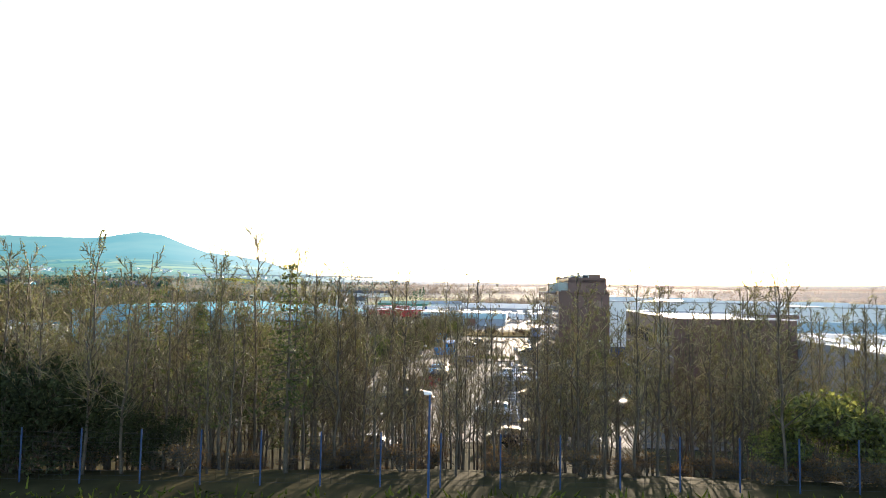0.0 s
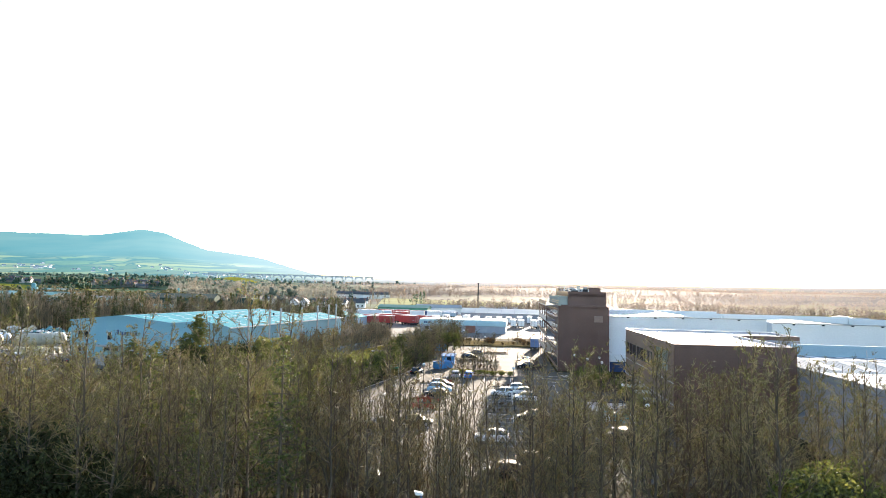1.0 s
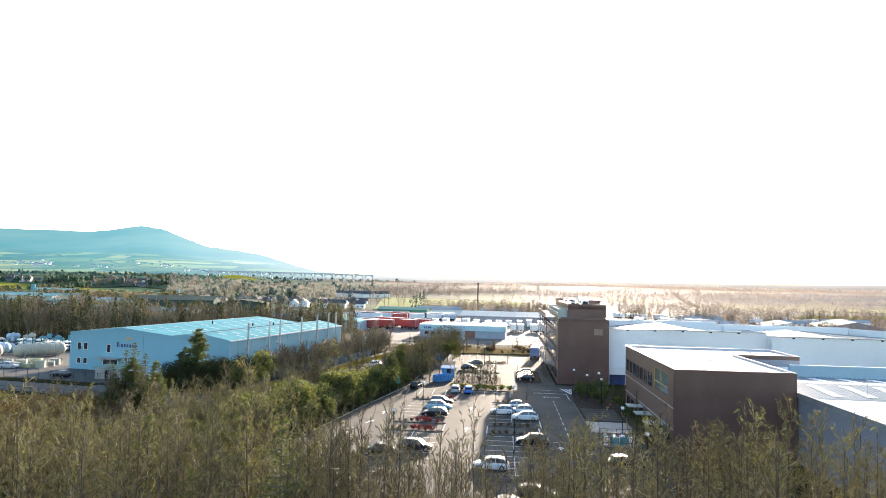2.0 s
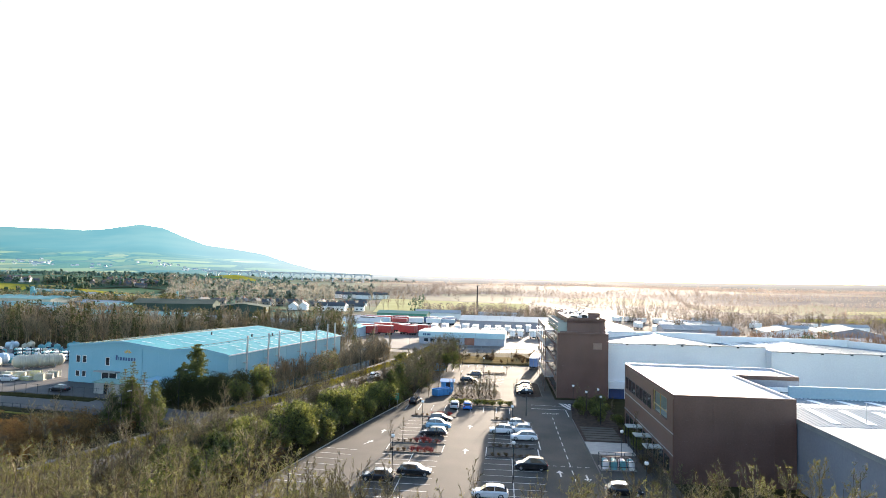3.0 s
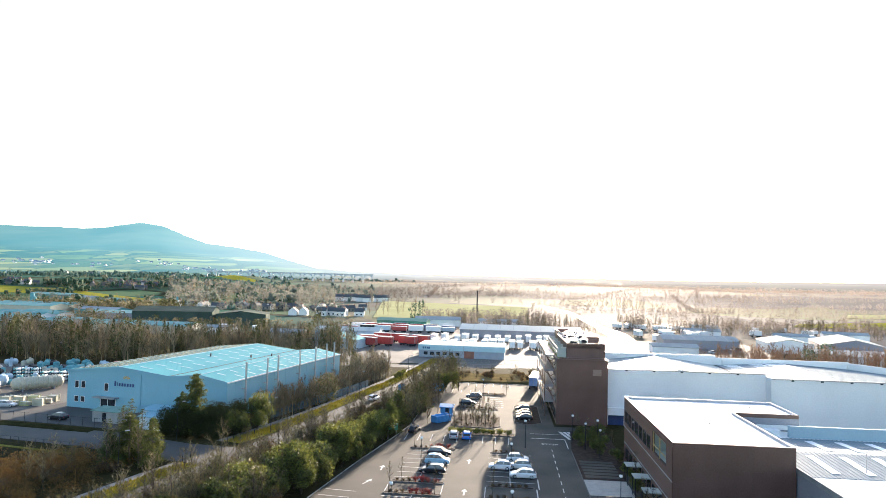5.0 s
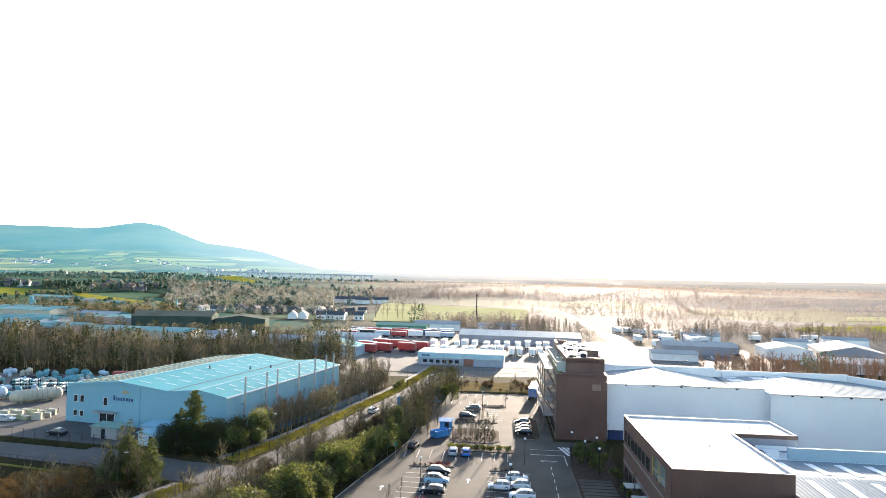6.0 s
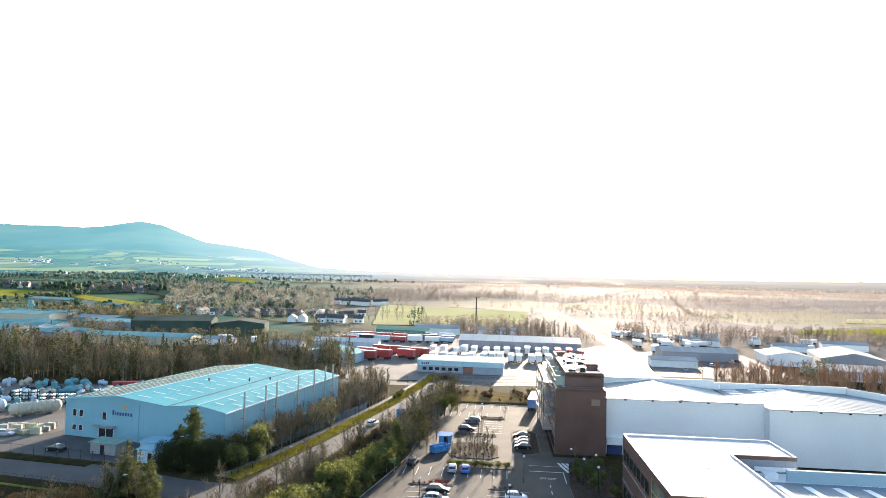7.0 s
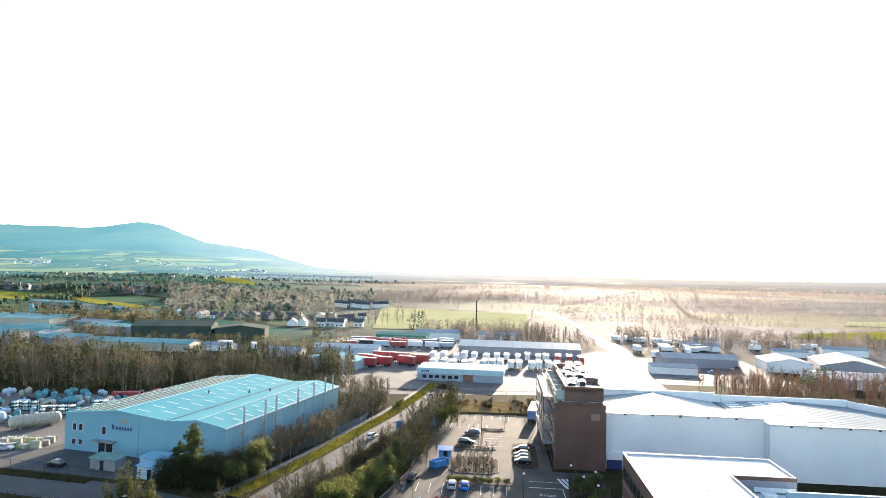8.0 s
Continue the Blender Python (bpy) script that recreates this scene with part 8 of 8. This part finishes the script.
spots = scatter(760, 10, 330, 385, 480, 5, 10, [0.6, 0, 0, 0.4], lambda x, y: noise.noise((x / 30, y / 30, 3.2)) > -0.2 and abs(x - 111) > 12)
crowd("woodland", spots, "bare brown trees behind the depot", (BELTWOOD, None, MAUVE))
spots = scatter(500, -900, 1500, 1300, 1900, 6, 11, [0, 0, 0, 1], lambda x, y: clumps(x, y) and x > 0) + hedgerows(60, -300, 1500, 1300, 1900, 3, 7, [0, 0, 0, 1])
crowd("woodland", spots, "distant hedgerows towards the hills", (None, HAZYLEAF, None))
crowd("woodland", scatter(150, -12, 76, 440, 512, 5, 10, [0.5, 0, 0, 0.5]), "bare brown trees in front of a pale field", (BELTWOOD, None, MAUVE))
spots = [(-58 + i * 5.5 + wood_rng.uniform(-2, 2), 526 + wood_rng.uniform(-8, 12), wood_rng.uniform(13, 18), "bare") for i in range(9)] + [(-14, 500, 15, "fir"), (-20, 497, 12, "round"), (-16.5, 503, 14, "fir")]
crowd("woodland", spots, "tall bare trees standing in a pale field")


# ---- hills on the skyline ----
def hill_material():
    """Moor above, a patchwork of fields, hedges and woods on the lower slopes; painted haze makes it paler with
    distance and towards the sun.
    """
    m = bpy.data.materials.new("hillside with painted haze")
    m.use_nodes = True
    t = m.node_tree
    n, link = t.nodes, t.links.new

    def math_node(op, a, b=None, c=None):
        q = n.new("ShaderNodeMath")
        q.operation = op
        for i, v in enumerate((a, b, c)):
            if v is None:
                continue
            if isinstance(v, (int, float)):
                q.inputs[i].default_value = v
            else:
                link(v, q.inputs[i])
        return q.outputs[0]

    def ranged(v, a, b, lo=0.0, hi=1.0):
        q = n.new("ShaderNodeMapRange")
        for name, val in zip(("From Min", "From Max", "To Min", "To Max"), (a, b, lo, hi)):
            q.inputs[name].default_value = val
        link(v, q.inputs["Value"])
        return q.outputs[0]

    def mixed(f, a, b):
        q = n.new("ShaderNodeMix")
        q.data_type = "RGBA"
        link(f, q.inputs[0])
        for i, v in ((6, a), (7, b)):
            if isinstance(v, tuple):
                q.inputs[i].default_value = (*v, 1)
            else:
                link(v, q.inputs[i])
        return q.outputs[2]

    geo, place = n.new("ShaderNodeNewGeometry"), n.new("ShaderNodeSeparateXYZ")
    pos = geo.outputs["Position"]
    link(pos, place.inputs[0])
    squeeze, warp, bent = n.new("ShaderNodeMapping"), n.new("ShaderNodeTexNoise"), n.new("ShaderNodeVectorMath")
    squeeze.inputs["Scale"].default_value = (0.0085, 0.0, 0.062)
    link(pos, squeeze.inputs["Vector"])
    warp.inputs["Scale"].default_value, warp.inputs["Detail"].default_value = 1.3, 3.0
    link(squeeze.outputs[0], warp.inputs["Vector"])
    bent.operation = "MULTIPLY_ADD"
    link(warp.outputs["Color"], bent.inputs[0])
    bent.inputs[1].default_value = (0.9, 0.0, 0.9)
    link(squeeze.outputs[0], bent.inputs[2])
    cells, edge, sep = n.new("ShaderNodeTexVoronoi"), n.new("ShaderNodeTexVoronoi"), n.new("ShaderNodeSeparateColor")
    edge.feature = "DISTANCE_TO_EDGE"
    link(bent.outputs[0], cells.inputs["Vector"]), link(bent.outputs[0], edge.inputs["Vector"])
    cells.inputs["Scale"].default_value = edge.inputs["Scale"].default_value = 1.0
    link(cells.outputs["Color"], sep.inputs[0])
    broad_, fine_ = n.new("ShaderNodeTexNoise"), n.new("ShaderNodeTexNoise")
    wide = n.new("ShaderNodeMapping")
    wide.inputs["Scale"].default_value = (0.0022, 0.0, 0.011)
    link(pos, wide.inputs["Vector"]), link(wide.outputs[0], broad_.inputs["Vector"]), link(bent.outputs[0], fine_.inputs["Vector"])
    broad_.inputs["Scale"].default_value, fine_.inputs["Scale"].default_value = 1.0, 6.0
    broad_.inputs["Detail"].default_value = fine_.inputs["Detail"].default_value = 5.0
    hazed_moor = mixed(ranged(broad_.outputs[0], 0.38, 0.62), (0.028, 0.075, 0.09), (0.085, 0.125, 0.12))
    woods = mixed(ranged(fine_.outputs[0], 0.35, 0.65), (0.0, 0.02, 0.03), (0.05, 0.1, 0.09))
    grass = mixed(sep.outputs[1], (0.1, 0.17, 0.075), (0.38, 0.35, 0.15))
    chosen = math_node("ADD", ranged(sep.outputs[0], 0.5, 0.62), ranged(broad_.outputs[0], 0.42, 0.6, -0.5, 0.4))
    fields = mixed(chosen, woods, grass)
    fields = mixed(ranged(edge.outputs["Distance"], 0.02, 0.07), woods, fields)
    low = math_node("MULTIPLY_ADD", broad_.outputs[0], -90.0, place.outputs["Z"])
    land_ = mixed(ranged(low, 95, 62), hazed_moor, fields)
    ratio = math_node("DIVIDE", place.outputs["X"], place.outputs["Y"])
    # Distance haze painted as a colour ramp by bearing
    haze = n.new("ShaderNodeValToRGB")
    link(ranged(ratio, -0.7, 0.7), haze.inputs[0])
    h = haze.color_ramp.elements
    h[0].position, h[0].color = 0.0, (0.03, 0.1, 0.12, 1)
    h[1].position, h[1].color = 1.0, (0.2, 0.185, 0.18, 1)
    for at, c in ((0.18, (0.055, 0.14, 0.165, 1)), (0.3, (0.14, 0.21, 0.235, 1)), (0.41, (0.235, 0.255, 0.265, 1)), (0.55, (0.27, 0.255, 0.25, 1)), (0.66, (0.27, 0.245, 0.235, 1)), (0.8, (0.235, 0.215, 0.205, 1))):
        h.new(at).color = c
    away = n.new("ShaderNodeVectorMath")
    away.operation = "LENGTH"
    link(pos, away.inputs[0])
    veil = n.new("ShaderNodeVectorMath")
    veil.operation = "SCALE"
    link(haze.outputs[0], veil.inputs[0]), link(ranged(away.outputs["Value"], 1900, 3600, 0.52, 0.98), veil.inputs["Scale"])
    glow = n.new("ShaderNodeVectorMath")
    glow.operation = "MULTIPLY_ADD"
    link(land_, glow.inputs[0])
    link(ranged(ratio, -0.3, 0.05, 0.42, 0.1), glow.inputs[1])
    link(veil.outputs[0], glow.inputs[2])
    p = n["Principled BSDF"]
    # Land colour and painted haze are emitted; the base stays nearly black
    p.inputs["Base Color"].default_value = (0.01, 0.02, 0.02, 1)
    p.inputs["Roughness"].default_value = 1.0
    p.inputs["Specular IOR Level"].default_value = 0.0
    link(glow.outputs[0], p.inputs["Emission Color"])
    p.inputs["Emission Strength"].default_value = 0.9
    return m


SKYLINE = [(-60, 0.0512), (-45, 0.0532), (-35, 0.0543), (-31, 0.0558), (-29.5, 0.0558), (-27.9, 0.059), (-26.7, 0.0642), (-25.5, 0.0679), (-23.8, 0.0647), (-22.1, 0.0522), (-20.3, 0.0419), (-18, 0.0384), (-15.7, 0.0321), (-13.3, 0.0195), (-11.3, 0.0107), (-8.3, 0.007), (-4.3, 0.0055), (1, 0.0045), (11, 0.004), (25, 0.0045), (35, 0.0065), (60, 0.008)]


def skyline(az):
    for (a0, e0), (a1, e1) in zip(SKYLINE, SKYLINE[1:]):
        if az <= a1:
            k = max((az - a0) / (a1 - a0), 0)
            return e0 + (e1 - e0) * k
    return 0.0


# Slate of the hillside houses, lightened and blued as painted haze
HAZYSLATE = material("slate paled by painted haze", (0.22, 0.28, 0.32), (0.32, 0.38, 0.42), 0.8, scale=0.1, fine=1, bump=0)


def hillside(az, k):
    """A place on the hills at an azimuth, k of the way from their foot to the skyline."""
    r = 1950 + 2550 * k
    roll_ = 7 * noise.noise((az * 0.35, k * 5, 1.3)) * math.sin(math.pi * k) if 0 < k < 1 else 0
    z = 23 + 17 * k + r * (skyline(az) * k ** 1.15 + 0.0007 * noise.noise((az * 1.5, 0.3, 0)) * k ** 2) + roll_
    return r * math.sin(radians(az)), r * math.cos(radians(az)), z


sh = Shape()
verts, cols, rows = [], 300, 80
for j in range(rows + 1):
    for i in range(cols + 1):
        x, y, z = hillside(-60 + 120 * i / cols, j / rows)
        verts.append((x, y, z - (60 if j == 0 else 0)))
sh.add(verts, [(j * (cols + 1) + i, j * (cols + 1) + i + 1, (j + 1) * (cols + 1) + i + 1, (j + 1) * (cols + 1) + i) for j in range(rows) for i in range(cols)])
tagged(part("backdrop", sh, hill_material(), smooth=True), "blue-green hills on the skyline, glowing with painted haze", "hills", kind="structure")
for a0, k0, count, spread_ in ((-33, 0.26, 26, 1.6), (-28, 0.2, 8, 2.0), (-23.5, 0.24, 12, 1.6), (-20.2, 0.2, 18, 1.5), (-16.5, 0.22, 16, 1.5)):
    for i in range(count):
        x, y, z = hillside(a0 + hr.normalvariate(0, spread_ * 0.5), max(k0 + hr.normalvariate(0, 0.035), 0.08))
        ob = thing("house", pose(x, y, z - 1, 0, 0, hr.uniform(0, 180)), "white house far off on the hillside", "house", "houses on the hillside")
        part("wall", Shape().box(0, 11, 0, 8, -3, 4.5), RENDER, ob)
        part("roof", Shape().loft([[(xx, -0.4, 4.3), (xx, 4, 7.6), (xx, 8.4, 4.3), (xx, 4, 4.1)] for xx in (-0.3, 11.3)]), HAZYSLATE, ob)

# ---- end ----
discard([*birches, *alders, *pines, *brambles, *scrubs, *thickets, *laurels, *hollies, *spruces, *broad, *low_hedge, *dogwood, *shrubs, *saplings, lamp, tall, *car_kinds.values()])
